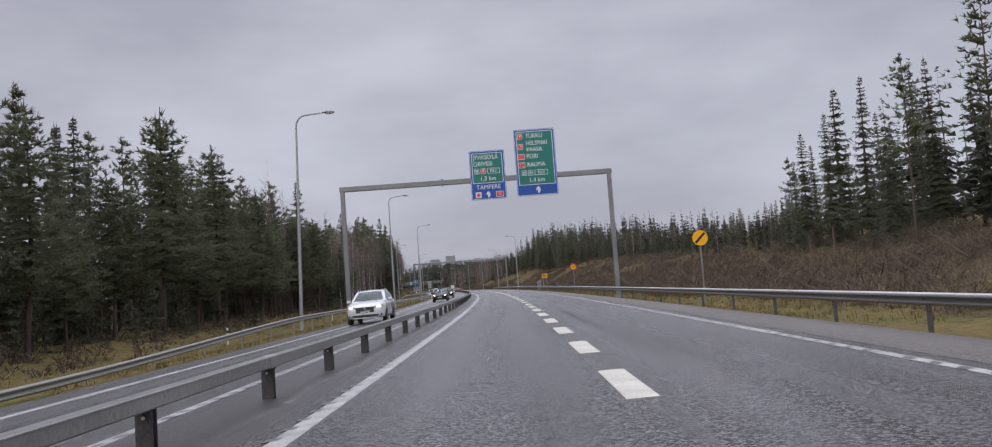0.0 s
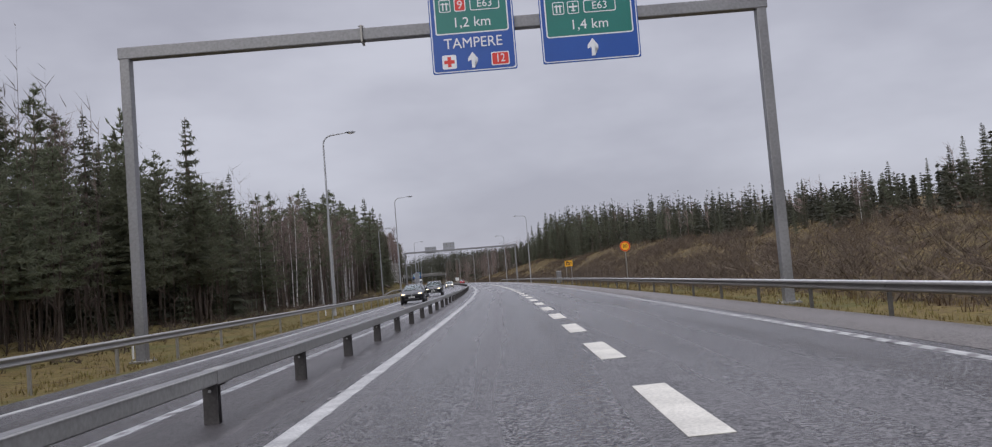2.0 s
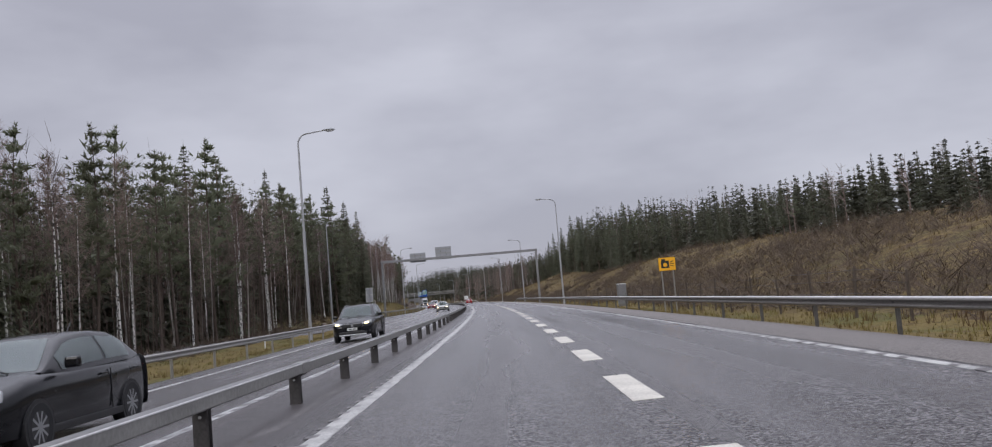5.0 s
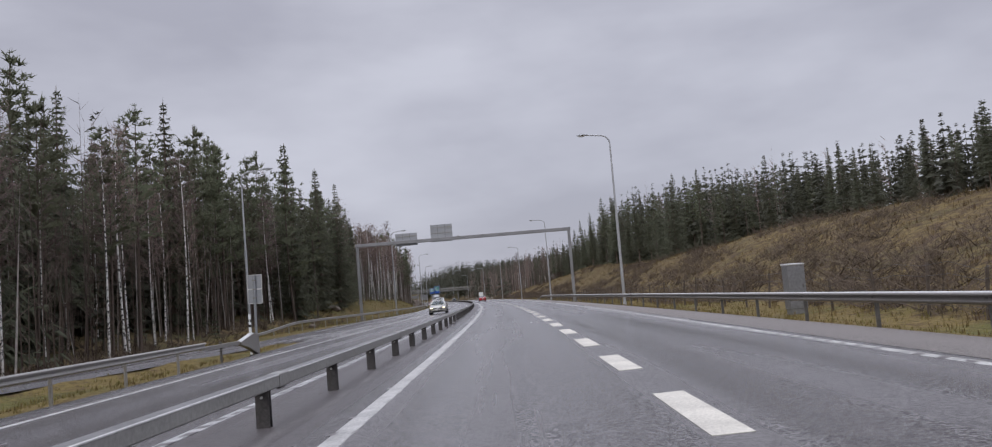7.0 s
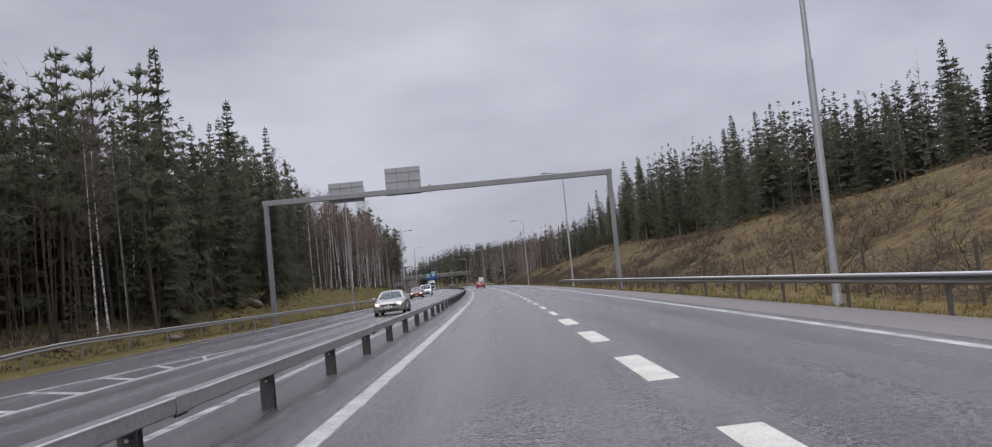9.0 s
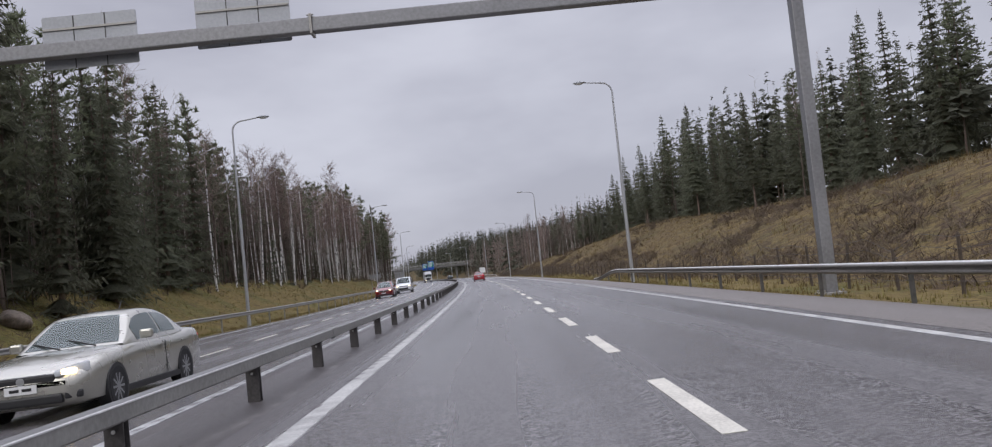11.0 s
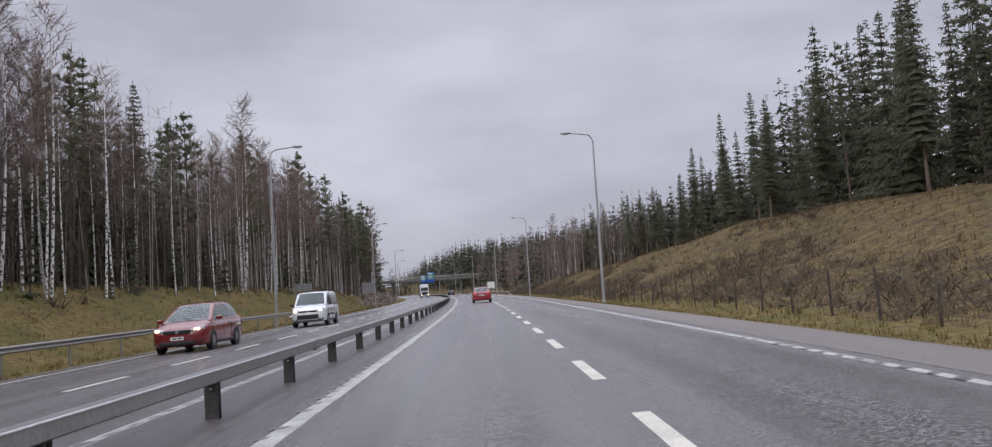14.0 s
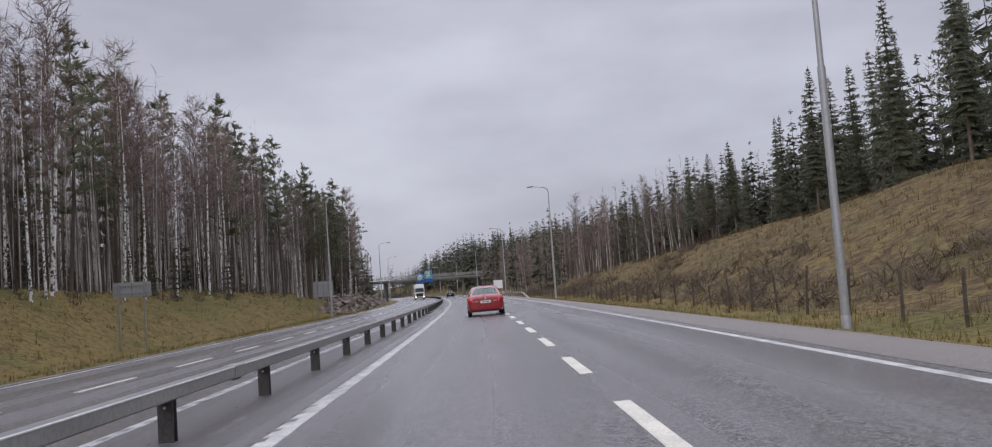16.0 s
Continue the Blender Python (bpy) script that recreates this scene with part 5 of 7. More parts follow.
def vehicle(name, m, label, category, L, W, H, hood, belt, tail, ws0, ws1, rr, rb, wheels, r, paintwork, lights_on=True, tail_on=False, van=False, suv=False):
    """Lengths from the nose: ws0 and ws1 the windscreen's foot and head, rr and rb the rear window's head and foot. hood, belt, tail: heights."""
    car = thing(name, m, label, category, "cars on the road" if category == "car" else "")
    h = W / 2
    Y = lambda d: L / 2 - d
    low = 0.27 if suv else (0.25 if van else 0.20)
    nose = hood - 0.20
    st = [(Y(0.0), h * 0.66, low + 0.20, nose - 0.16, 0.06), (Y(0.05), h * 0.78, low + 0.07, nose - 0.08, 0.08), (Y(0.16), h * 0.89, low + 0.01, nose + 0.0, 0.10),
          (Y(0.42), h * 0.97, low, nose + 0.09, 0.12), (Y(ws0 * 0.62), h * 0.995, low, hood - 0.03, 0.13), (Y(ws0), h, low, hood, 0.12), (Y(ws0 + 0.35), h, low, belt, 0.10)]
    st += [(Y(L * 0.55), h, low, belt + 0.01, 0.09), (Y(rb - 0.2), h * 0.995, low, belt + 0.02, 0.09), (Y(rb), h * 0.985, low, tail, 0.10), (Y(L - 0.25), h * 0.97, low + 0.02, tail - 0.005, 0.10),
           (Y(L - 0.10), h * 0.945, low + 0.05, tail - 0.03, 0.12), (Y(L - 0.02), h * 0.89, low + 0.10, tail - 0.10, 0.13), (Y(L), h * 0.82, low + 0.17, tail - 0.20, 0.10)]
    st = sorted(st, key=lambda q: -q[0])
    body = smooth_mesh(part("body", hull(st), paintwork, car), 50)
    # cabin: a lofted shell with an arched roof; the windows follow its surface
    tf, tb = h * (0.84 if van else 0.75 if suv else 0.70), h * (0.86 if van else 0.72 if suv else 0.66)
    span = rr - ws1
    top_line = ((ws0, hood - 0.03), (ws1, H - 0.045), (ws1 + 0.30 * span, H - 0.004), (ws1 + 0.62 * span, H), (rr, H - 0.045), (rb, tail - 0.03))
    belt_line = ((ws0, hood - 0.05), (ws0 + 0.5, belt - 0.05), (rb - 0.35, belt), (rb, tail - 0.05))
    side_line = ((ws0, h * 0.90), (ws0 + 0.6, h * 0.945), (rb - 0.6, h * 0.94), (rb, h * (0.94 if van else 0.90 if suv else 0.84)))
    roof_line = ((ws1, tf), ((ws1 + rr) / 2, tf * 1.015), (rr, tb))

    def shell(d, k):
        """A point of the cabin: d metres from the nose, k from 0 (left belt) over the roof to 1 (right belt)."""
        zt = sum(lerp(min(max(d + o, ws0), rb), top_line) for o in (-0.14, -0.07, 0.0, 0.07, 0.14)) / 5
        zb, wb = lerp(d, belt_line), lerp(d, side_line)
        zt = max(zt, zb + 0.02)
        q = min(1.0, (zt - zb) / (H - belt))
        wt = wb + (lerp(d, roof_line) - wb) * q
        m = min(k, 1 - k)
        sg = -1 if k < 0.5 else 1
        if m < 0.28:
            f = m / 0.28
            x, z = wb + (wt - wb) * f + 0.025 * q * math.sin(math.pi * f), zb + (zt - 0.085 * q - zb) * f
        elif m < 0.36:
            f = (m - 0.28) / 0.08 * math.pi / 2
            x, z = wt - 0.11 * q * (1 - math.cos(f)), zt - 0.085 * q + 0.06 * q * math.sin(f)
        else:
            f = (0.5 - m) / 0.14
            x, z = (wt - 0.11 * q) * f, zt - 0.025 * q * f * f
        return Vector((sg * x, Y(d), z))

    def sheet(d0, d1, k0, k1, off, nd, nk):
        """Points of a patch of the shell, off metres proud of it."""
        rows = []
        for i in range(nd + 1):
            d = d0 + (d1 - d0) * i / nd
            row = []
            for j in range(nk + 1):
                k = k0 + (k1 - k0) * j / nk
                nrm = (shell(d + 0.01, k) - shell(d - 0.01, k)).cross(shell(d, min(k + 0.004, 1)) - shell(d, max(k - 0.004, 0)))
                row.append(shell(d, k) + nrm.normalized() * off)
            rows.append(row)
        return rows

    def window(name, d0, d1, k0, k1, nd=7, nk=5):
        for nm, mat, o0, o1 in ((name + "_recess", CABIN, 0.001, 0.003), (name, CAR_GLASS, 0.005, 0.008)):
            bm = bmesh.new()
            lo = [[bm.verts.new(p) for p in r] for r in sheet(d0, d1, k0, k1, o0, nd, nk)]
            hi = [[bm.verts.new(p) for p in r] for r in sheet(d0, d1, k0, k1, o1, nd, nk)]
            for g in (lo, hi):
                for i in range(nd):
                    for j in range(nk):
                        bm.faces.new((g[i][j], g[i + 1][j], g[i + 1][j + 1], g[i][j + 1]))
            rim = [(i, 0) for i in range(nd)] + [(nd, j) for j in range(nk)] + [(i, nk) for i in range(nd, 0, -1)] + [(0, j) for j in range(nk, 0, -1)]
            for a, b in zip(rim, rim[1:] + rim[:1]):
                bm.faces.new((lo[a[0]][a[1]], lo[b[0]][b[1]], hi[b[0]][b[1]], hi[a[0]][a[1]]))
            bmesh.ops.recalc_face_normals(bm, faces=bm.faces)
            ob = smooth_mesh(part(nm, bm, mat, car), 40)
            if mat is CAR_GLASS:
                ob.visible_shadow = False

    cab = bmesh.new()
    rows = [[cab.verts.new(shell(ws0 + (rb - ws0) * i / 26, k / 24)) for k in range(25)] for i in range(27)]
    for a, b in zip(rows[:-1], rows[1:]):
        for k in range(24):
            cab.faces.new((a[k], b[k], b[k + 1], a[k + 1]))
    cab.faces.new([r[0] for r in rows] + [r[24] for r in rows[::-1]])
    bmesh.ops.recalc_face_normals(cab, faces=cab.faces)
    smooth_mesh(part("cabin", cab, paintwork, car), 50)
    ym = Y((ws1 + rr) / 2)
    mid = (ws1 + rr) / 2 + 0.05
    window("windscreen", ws0 + 0.07, ws1 - 0.04, 0.372, 0.628)
    if not van:
        window("rear_window", rr + 0.07, rb - 0.06, 0.375, 0.625)
    for a, b in ((0.045, 0.262), (0.738, 0.955)):
        window("front_side_window", ws0 + 0.46, (ws1 + 0.75) if van else mid - 0.045, a, b)
        if not van:
            window("rear_side_window", mid + 0.045, rr + (rb - rr) * (0.30 if suv else 0.18), a, b)
    # sides: doors, handles, mirrors, arches, sills
    for sx in (-1, 1):
        yd = ym - 0.05
        part("door_gap", box((sx * (h * 0.998), yd, (belt + low) / 2 + 0.02), (0.012, 0.012, (belt - low) * 0.72)), BLACK, body)
        for yy in (yd + 0.22, yd - 0.85):
            part("door_handle", box((sx * (h + 0.005), yy, belt - 0.14), (0.03, 0.20, 0.03), 0.008), paintwork, body)
        part("sill", box((sx * h * 0.975, 0, low + 0.06), (0.05, L * 0.52, 0.10), 0.015), PLASTIC_BLACK, body)
        mir = part("mirror", box((sx * (h + 0.10), Y(ws0 + 0.42), belt + 0.08), (0.20, 0.10, 0.14), 0.035), paintwork if not van else PLASTIC_BLACK, car)
        part("mirror_glass", box((sx * (h + 0.11), Y(ws0 + 0.42) - 0.052, belt + 0.08), (0.15, 0.006, 0.10), 0.01), CLEAR_LAMP, mir)
        for yw in wheels:
            bm = bmesh.new()
            add_tube(bm, [(sx * (h - 0.16), Y(yw), r), (sx * (h + 0.004), Y(yw), r)], r * 1.07, 28)
            part("wheel_arch", bm, PLASTIC_BLACK, body)
            wheel(car, sx * (h - 0.095), Y(yw), r, sx)
    # front
    gh = 0.30 if suv else (0.12 if van else 0.17)
    part("grille", box((0, Y(0.05), nose - 0.06 - gh / 2), (W * 0.50, 0.10, gh), 0.03), PLASTIC_BLACK, car)
    part("grille_trim", box((0, Y(0.0) + 0.004, nose - 0.055), (W * 0.40, 0.012, 0.014), 0.003), RIM, car)
    part("lower_intake", box((0, Y(0.03), low + (0.30 if van else 0.13)), (W * 0.60, 0.12, 0.24 if van else 0.13), 0.03), PLASTIC_BLACK, car)
    if van:
        part("front_bumper_strip", box((0, Y(0.04), low + 0.08), (W * 0.80, 0.14, 0.08), 0.03), PLASTIC_BLACK, car)
    part("badge", tube([(0, Y(0.0) - 0.01, nose - 0.12), (0, Y(0.0) + 0.012, nose - 0.12)], 0.055, 16), RIM, car)
    for sx in (-1, 1):
        rot = Matrix.Rotation(radians(-sx * 24), 3, "Z")
        lens = box((0, 0, 0), (h * 0.50, 0.22, 0.15), 0.045)
        for v in lens.verts:
            out = (sx * v.co.x / (h * 0.5) + 0.5)
            v.co.z = v.co.z * (0.55 + 0.45 * out) + 0.06 * out
            v.co.y -= 0.10 * out * out
        bmesh.ops.rotate(lens, cent=(0, 0, 0), matrix=rot, verts=list(lens.verts))
        bmesh.ops.translate(lens, vec=(sx * h * 0.70, Y(0.15), nose - 0.07), verts=list(lens.verts))
        lamp = smooth_mesh(part("headlight", lens, CLEAR_LAMP, car))
        bulb = box((sx * h * 0.70, Y(0.055), nose - 0.05), (0.20, 0.06, 0.075), 0.025, rot)
        part("lamp_bulb", bulb, HEADLIGHT if lights_on else CLEAR_LAMP, lamp)
        part("fog_recess", box((sx * h * 0.72, Y(0.10), low + 0.16), (h * 0.26, 0.10, 0.11), 0.03, rot), PLASTIC_BLACK, car)
    plate_f = part("number_plate", box((0, Y(-0.015), low + 0.29), (0.44, 0.012, 0.115), 0.004), PLATE_WHITE, car)
    for k in range(2):
        part("plate_bar", box((-0.085 + 0.17 * k, Y(-0.022), low + 0.29), (0.13, 0.004, 0.04)), BLACK, plate_f)
    # rear
    ry = -L / 2
    part("rear_bumper_trim", box((0, ry + 0.09, low + 0.10), (W * 0.66, 0.10, 0.07), 0.03), PLASTIC_BLACK, car)
    plate_r = part("number_plate", box((0, ry - 0.012, tail - 0.33), (0.50, 0.012, 0.12), 0.004), PLATE_WHITE, car)
    for k in range(2):
        part("plate_bar", box((-0.09 + 0.19 * k, ry - 0.02, tail - 0.33), (0.14, 0.004, 0.04)), BLACK, plate_r)
    part("plate_recess", box((0, ry + 0.004, tail - 0.33), (0.72, 0.03, 0.19), 0.02), paintwork, car)
    part("badge", tube([(0, ry + 0.03, tail - 0.16), (0, ry - 0.005, tail - 0.16)], 0.055, 16), RIM, car)
    part("boot_seam", box((0, ry + 0.012, tail - 0.47), (W * 0.66, 0.01, 0.010)), BLACK, car)
    for sx in (-1, 1):
        rot = Matrix.Rotation(radians(sx * 26), 3, "Z")
        tl = part("tail_light", box((sx * h * 0.79, ry + 0.10, tail - 0.22), (h * 0.27, 0.15, 0.17), 0.05, rot), TAILLIGHT if tail_on else SIGN_RED, car)
        part("reversing_lens", box((sx * h * 0.74, ry + 0.028, tail - 0.30), (h * 0.14, 0.03, 0.05), 0.012, rot), CLEAR_LAMP, tl)
        part("script_bar", box((sx * h * 0.50, ry + 0.002, tail - 0.30), (0.20, 0.008, 0.035), 0.002), RIM, car)
    part("rear_reflector_strip", box((0, ry + 0.01, low + 0.23), (W * 0.50, 0.012, 0.02)), BLACK, car)
    if not van:
        part("aerial", tube([(0, Y(rr) + 0.12, H - 0.02), (0, Y(rr) - 0.05, H + 0.14)], [0.012, 0.005], 6), PLASTIC_BLACK, car)
    for x0 in (-0.42, 0.12):
        part("wiper", tube([(x0, Y(ws0 - 0.05), hood + 0.015), (x0 + 0.52, Y(ws0 + 0.22), hood + 0.13)], 0.012, 6), PLASTIC_BLACK, car)
    if van:
        for sx in (-1, 1):
            for yy, ln in ((Y(2.3), 1.5), (Y(1.5), 0.6)):
                part("side_moulding", box((sx * (h + 0.004), yy, 0.62), (0.03, ln, 0.11), 0.012), PLASTIC_BLACK, body)
            part("sliding_door_rail", box((sx * (h * 0.985), Y(3.9), 1.18), (0.03, 1.5, 0.03), 0.006), PLASTIC_BLACK, body)
    if suv:
        part("skid_plate", box((0, Y(0.02), low + 0.045), (W * 0.66, 0.12, 0.05), 0.02), RIM, car)
        for sx in (-1, 1):
            part("roof_rail", tube([shell(ws1 + 0.15 + (rr - ws1 - 0.3) * i / 6, 0.5 + sx * 0.165) + Vector((0, 0, 0.004 if i in (0, 6) else 0.035)) for i in range(7)], 0.016, 6), RIM, car)
    return car


def on_lane(s, u, oncoming):
    z = road_z(u) + 0.004
    return road_pose(s, u, z, 180 if oncoming else 0) @ pose(0, 0, 0, 0, math.degrees(math.atan(FALL)) * (1 if oncoming else -1), 0)


vehicle("car", on_lane(357.7, 2.55, False), "red sedan with lit tail lights driving ahead on the wet lane", "car", 4.55, 1.78, 1.46, 0.93, 0.94, 1.02, 1.30, 2.05, 3.25, 3.95, (0.90, 3.48), 0.325, RED_PAINT, False, True)
vehicle("suv", on_lane(45.6, -4.65, True), "white SUV with lit headlights on the opposite carriageway", "car", 4.69, 1.92, 1.66, 1.09, 1.07, 1.14, 1.42, 2.30, 4.05, 4.60, (0.92, 3.79), 0.36, WHITE_PAINT, suv=True)
vehicle("hatchback", on_lane(106.6, -4.45, True), "black hatchback with lit headlights on the opposite carriageway", "car", 4.26, 1.80, 1.46, 0.97, 0.96, 1.02, 1.16, 2.02, 3.60, 4.17, (0.88, 3.50), 0.32, BLACK_PAINT)
vehicle("suv", on_lane(136.0, -4.5, True), "dark grey SUV with bright headlights on the opposite carriageway", "car", 4.5, 1.84, 1.62, 1.04, 1.03, 1.06, 1.35, 2.1, 4.05, 4.42, (0.90, 3.55), 0.35, BLACK_PAINT, suv=True)
vehicle("sedan", on_lane(226.0, -4.4, True), "champagne silver sedan with lit headlights, oncoming", "car", 4.8, 1.82, 1.45, 0.92, 0.93, 1.0, 1.45, 2.2, 3.45, 4.15, (0.92, 3.74), 0.325, SILVER_PAINT)
vehicle("minivan", on_lane(304.0, -8.15, True), "dark red minivan with lit headlights on the opposite carriageway", "car", 4.77, 1.88, 1.66, 1.02, 1.0, 1.08, 0.98, 2.12, 4.12, 4.66, (0.95, 3.80), 0.335, DARK_RED_PAINT)
vehicle("van", on_lane(324.0, -7.6, True), "white panel van with lit headlights on the opposite carriageway", "van", 4.97, 1.98, 1.97, 1.15, 1.16, 1.20, 0.86, 1.75, 4.80, 4.95, (0.98, 3.91), 0.34, WHITE_PAINT, van=True)
vehicle("car", on_lane(529.0, 2.6, False), "small dark car far ahead on the motorway", "car", 4.4, 1.80, 1.55, 0.96, 0.96, 1.0, 1.25, 2.0, 3.7, 4.25, (0.88, 3.50), 0.32, BLACK_PAINT, False, False)


def truck():
    t = thing("truck", on_lane(545.0, -4.6, True), "white articulated lorry with bright headlights, far off", "truck")
    cab = box((0, 5.6, 2.05), (2.5, 2.2, 3.0), 0.14)
    smooth_mesh(part("cab", cab, WHITE_PAINT, t))
    pane(t, ((1.12, 6.71, 1.95), (-1.12, 6.71, 1.95), (-1.08, 6.70, 2.95), (1.08, 6.70, 2.95)), "windscreen", 0.04)
    part("roof_deflector", box((0, 5.3, 3.7), (2.3, 1.6, 0.5), 0.15), WHITE_PAINT, t)
    part("grille", box((0, 6.71, 1.25), (1.7, 0.06, 0.8), 0.03), PLASTIC_BLACK, t)
    part("bumper", box((0, 6.68, 0.55), (2.45, 0.3, 0.5), 0.06), PLASTIC_GREY, t)
    for sx in (-1, 1):
        lm = part("headlight", box((sx * 0.95, 6.84, 0.72), (0.40, 0.06, 0.22), 0.03), CLEAR_LAMP, t)
        part("lamp_bulb", box((sx * 0.95, 6.87, 0.72), (0.26, 0.03, 0.15), 0.02), HEADLIGHT, lm)
        part("mirror", box((sx * 1.42, 6.5, 2.4), (0.16, 0.12, 0.7), 0.03), PLASTIC_BLACK, t)
        for y in (5.9, 2.9, -3.4, -4.7, -6.0):
            wheel(t, sx * 1.1, y, 0.5, sx)
    part("trailer", box((0, -1.6, 2.45), (2.55, 11.6, 2.8), 0.05), PLASTIC_GREY, t)
    part("chassis", box((0, -0.6, 0.85), (1.0, 12.8, 0.3), 0.03), DARK_STEEL, t)


truck()


# ---- woods ----
def tri(V, F, a, b, c):
    n = len(V)
    V += [a, b, c]
    F.append((n, n + 1, n + 2))


def skirt(V, F, rng, z, r, drop, n):
    """A ragged inner skirt of dead twigs that closes the heart of a crown."""
    a0 = rng.random() * 6.28
    for k in range(n):
        a, b = a0 + 6.283 * k / n, a0 + 6.283 * (k + 1.15) / n
        ra, rb = r * rng.uniform(0.7, 1.15), r * rng.uniform(0.7, 1.15)
        tri(V, F, Vector((0, 0, z + r * 0.25)), Vector((ra * math.cos(a), ra * math.sin(a), z - drop * rng.uniform(0.6, 1.2))), Vector((rb * math.cos(b), rb * math.sin(b), z - drop * rng.uniform(0.6, 1.2))))


def spruce_crown(seed, h, low=0.04, dense=1.0, levels=32, fronds=7, sprays=7, heart=0.46):
    """Whorls of drooping boughs with upturned ends, each hung with many small sprays."""
    rng = random.Random(seed)
    V, F = [], []
    spread = h * rng.uniform(0.145, 0.18)
    for i in range(levels):
        t = 1 - (1 - (i + rng.random() * 0.7) / levels) ** 1.3
        z0 = h * (low + (0.985 - low) * t)
        reach = spread * (1 - t) ** 0.86 * rng.uniform(0.78, 1.15) + 0.13
        if t < 0.93:
            skirt(V, F, rng, z0, reach * heart, reach * 0.22, 5)
        n = max(4, round(fronds * dense * (1 - 0.42 * t)))
        a0 = rng.random() * 6.28
        for k in range(n):
            a = a0 + 6.283 * k / n + rng.uniform(-0.35, 0.35)
            r = reach * rng.uniform(0.55, 1.18)
            d, sd = Vector((math.cos(a), math.sin(a), 0)), Vector((-math.sin(a), math.cos(a), 0))
            droop = r * rng.uniform(0.22, 0.5) * (1 - 0.8 * t)
            z = z0 + rng.uniform(-0.5, 0.5) * (1 - t) ** 0.45 * h * 0.03
            p = [Vector((0, 0, z)), d * r * 0.55 + Vector((0, 0, z - droop * 0.6)), d * r + Vector((0, 0, z - droop * 0.75 + r * 0.12))]
            w = 0.035 + 0.02 * r
            tri(V, F, p[0], p[1] + sd * w, p[1] - sd * w)
            tri(V, F, p[1] + sd * w, p[2], p[1] - sd * w)
            many = max(4, round(sprays * (0.45 + 0.55 * min(1.0, r / 1.6))))
            for k2 in range(many):
                q = 0.20 + 0.78 * (k2 + rng.uniform(0.0, 0.8)) / many
                c = p[0].lerp(p[1], q / 0.55) if q < 0.55 else p[1].lerp(p[2], (q - 0.55) / 0.45)
                for sg in (-1, 1):
                    ln = min(0.62, r * (0.42 - 0.2 * q) + 0.13) * rng.uniform(0.55, 1.35)
                    tip = c + d * ln * rng.uniform(0.15, 0.75) + sd * sg * ln * rng.uniform(0.35, 0.95) - Vector((0, 0, ln * rng.uniform(0.05, 1.0)))
                    e = 0.035 + 0.045 * rng.random()
                    tri(V, F, c - d * e, tip, c + d * e + Vector((0, 0, 0.03)))
            tri(V, F, p[2] - sd * 0.05, p[2] + d * 0.16 + Vector((0, 0, 0.10)), p[2] + sd * 0.05)
    tri(V, F, Vector((0.04, 0, h * 0.955)), Vector((0, 0, h * 1.02)), Vector((-0.04, 0.03, h * 0.955)))
    return V, F


def tuft_of(V, F, rng, c, up, n, long, wide):
    for _ in range(n):
        v = (up + Vector((rng.gauss(0, 0.62), rng.gauss(0, 0.62), rng.gauss(0, 0.5)))).normalized()
        side = v.orthogonal()
        side.rotate(Matrix.Rotation(rng.uniform(0, 6.28), 3, v))
        side = side.normalized() * wide * rng.uniform(0.7, 1.3)
        tri(V, F, c - side, c + v * long * rng.uniform(0.65, 1.3), c + side)


def pine_crown(seed, h, start=0.5, boughs=42, clumps=6, wide=0.16):
    """A high crown: whorls of rising boughs that end in tufts of needles, open towards the top."""
    rng = random.Random(seed)
    V, F = [], []
    for i in range(boughs):
        t = (i // 4 * 4 + rng.random() * 1.8) / boughs
        z = h * (start + (0.965 - start) * t)
        a = rng.random() * 6.283
        r = h * wide * (1 - t) ** 0.72 * min(1.0, 0.62 + 2.2 * t) * rng.uniform(0.55, 1.25) + 0.18
        d, sd = Vector((math.cos(a), math.sin(a), 0)), Vector((-math.sin(a), math.cos(a), 0))
        rise = rng.uniform(0.05, 0.40) + 0.35 * t
        o, e = Vector((0, 0, z)), d * r + Vector((0, 0, z + r * rise))
        tri(V, F, o - sd * 0.03, e, o + sd * 0.03)
        if t < 0.8:
            m = o.lerp(e, 0.55)
            tri(V, F, o, m + sd * 0.30 * r ** 0.5, m - sd * 0.30 * r ** 0.5 + Vector((0, 0, 0.1)))
        for k in range(clumps):
            q = 0.28 + 0.75 * (k + rng.random()) / clumps
            spread = 0.10 + 0.16 * r * (1.1 - abs(q - 0.6))
            c = o.lerp(e, min(q, 1.0)) + Vector((rng.gauss(0, spread), rng.gauss(0, spread), rng.gauss(0.03, 0.09)))
            tuft_of(V, F, rng, c, Vector((d.x * 0.6, d.y * 0.6, 0.55)), 6, 0.41, 0.060)
    for k in range(10):
        c = Vector((rng.gauss(0, 0.05), rng.gauss(0, 0.05), h * rng.uniform(0.92, 1.0)))
        tuft_of(V, F, rng, c, Vector((0, 0, 0.9)), 5, 0.30, 0.032)
    return V, F


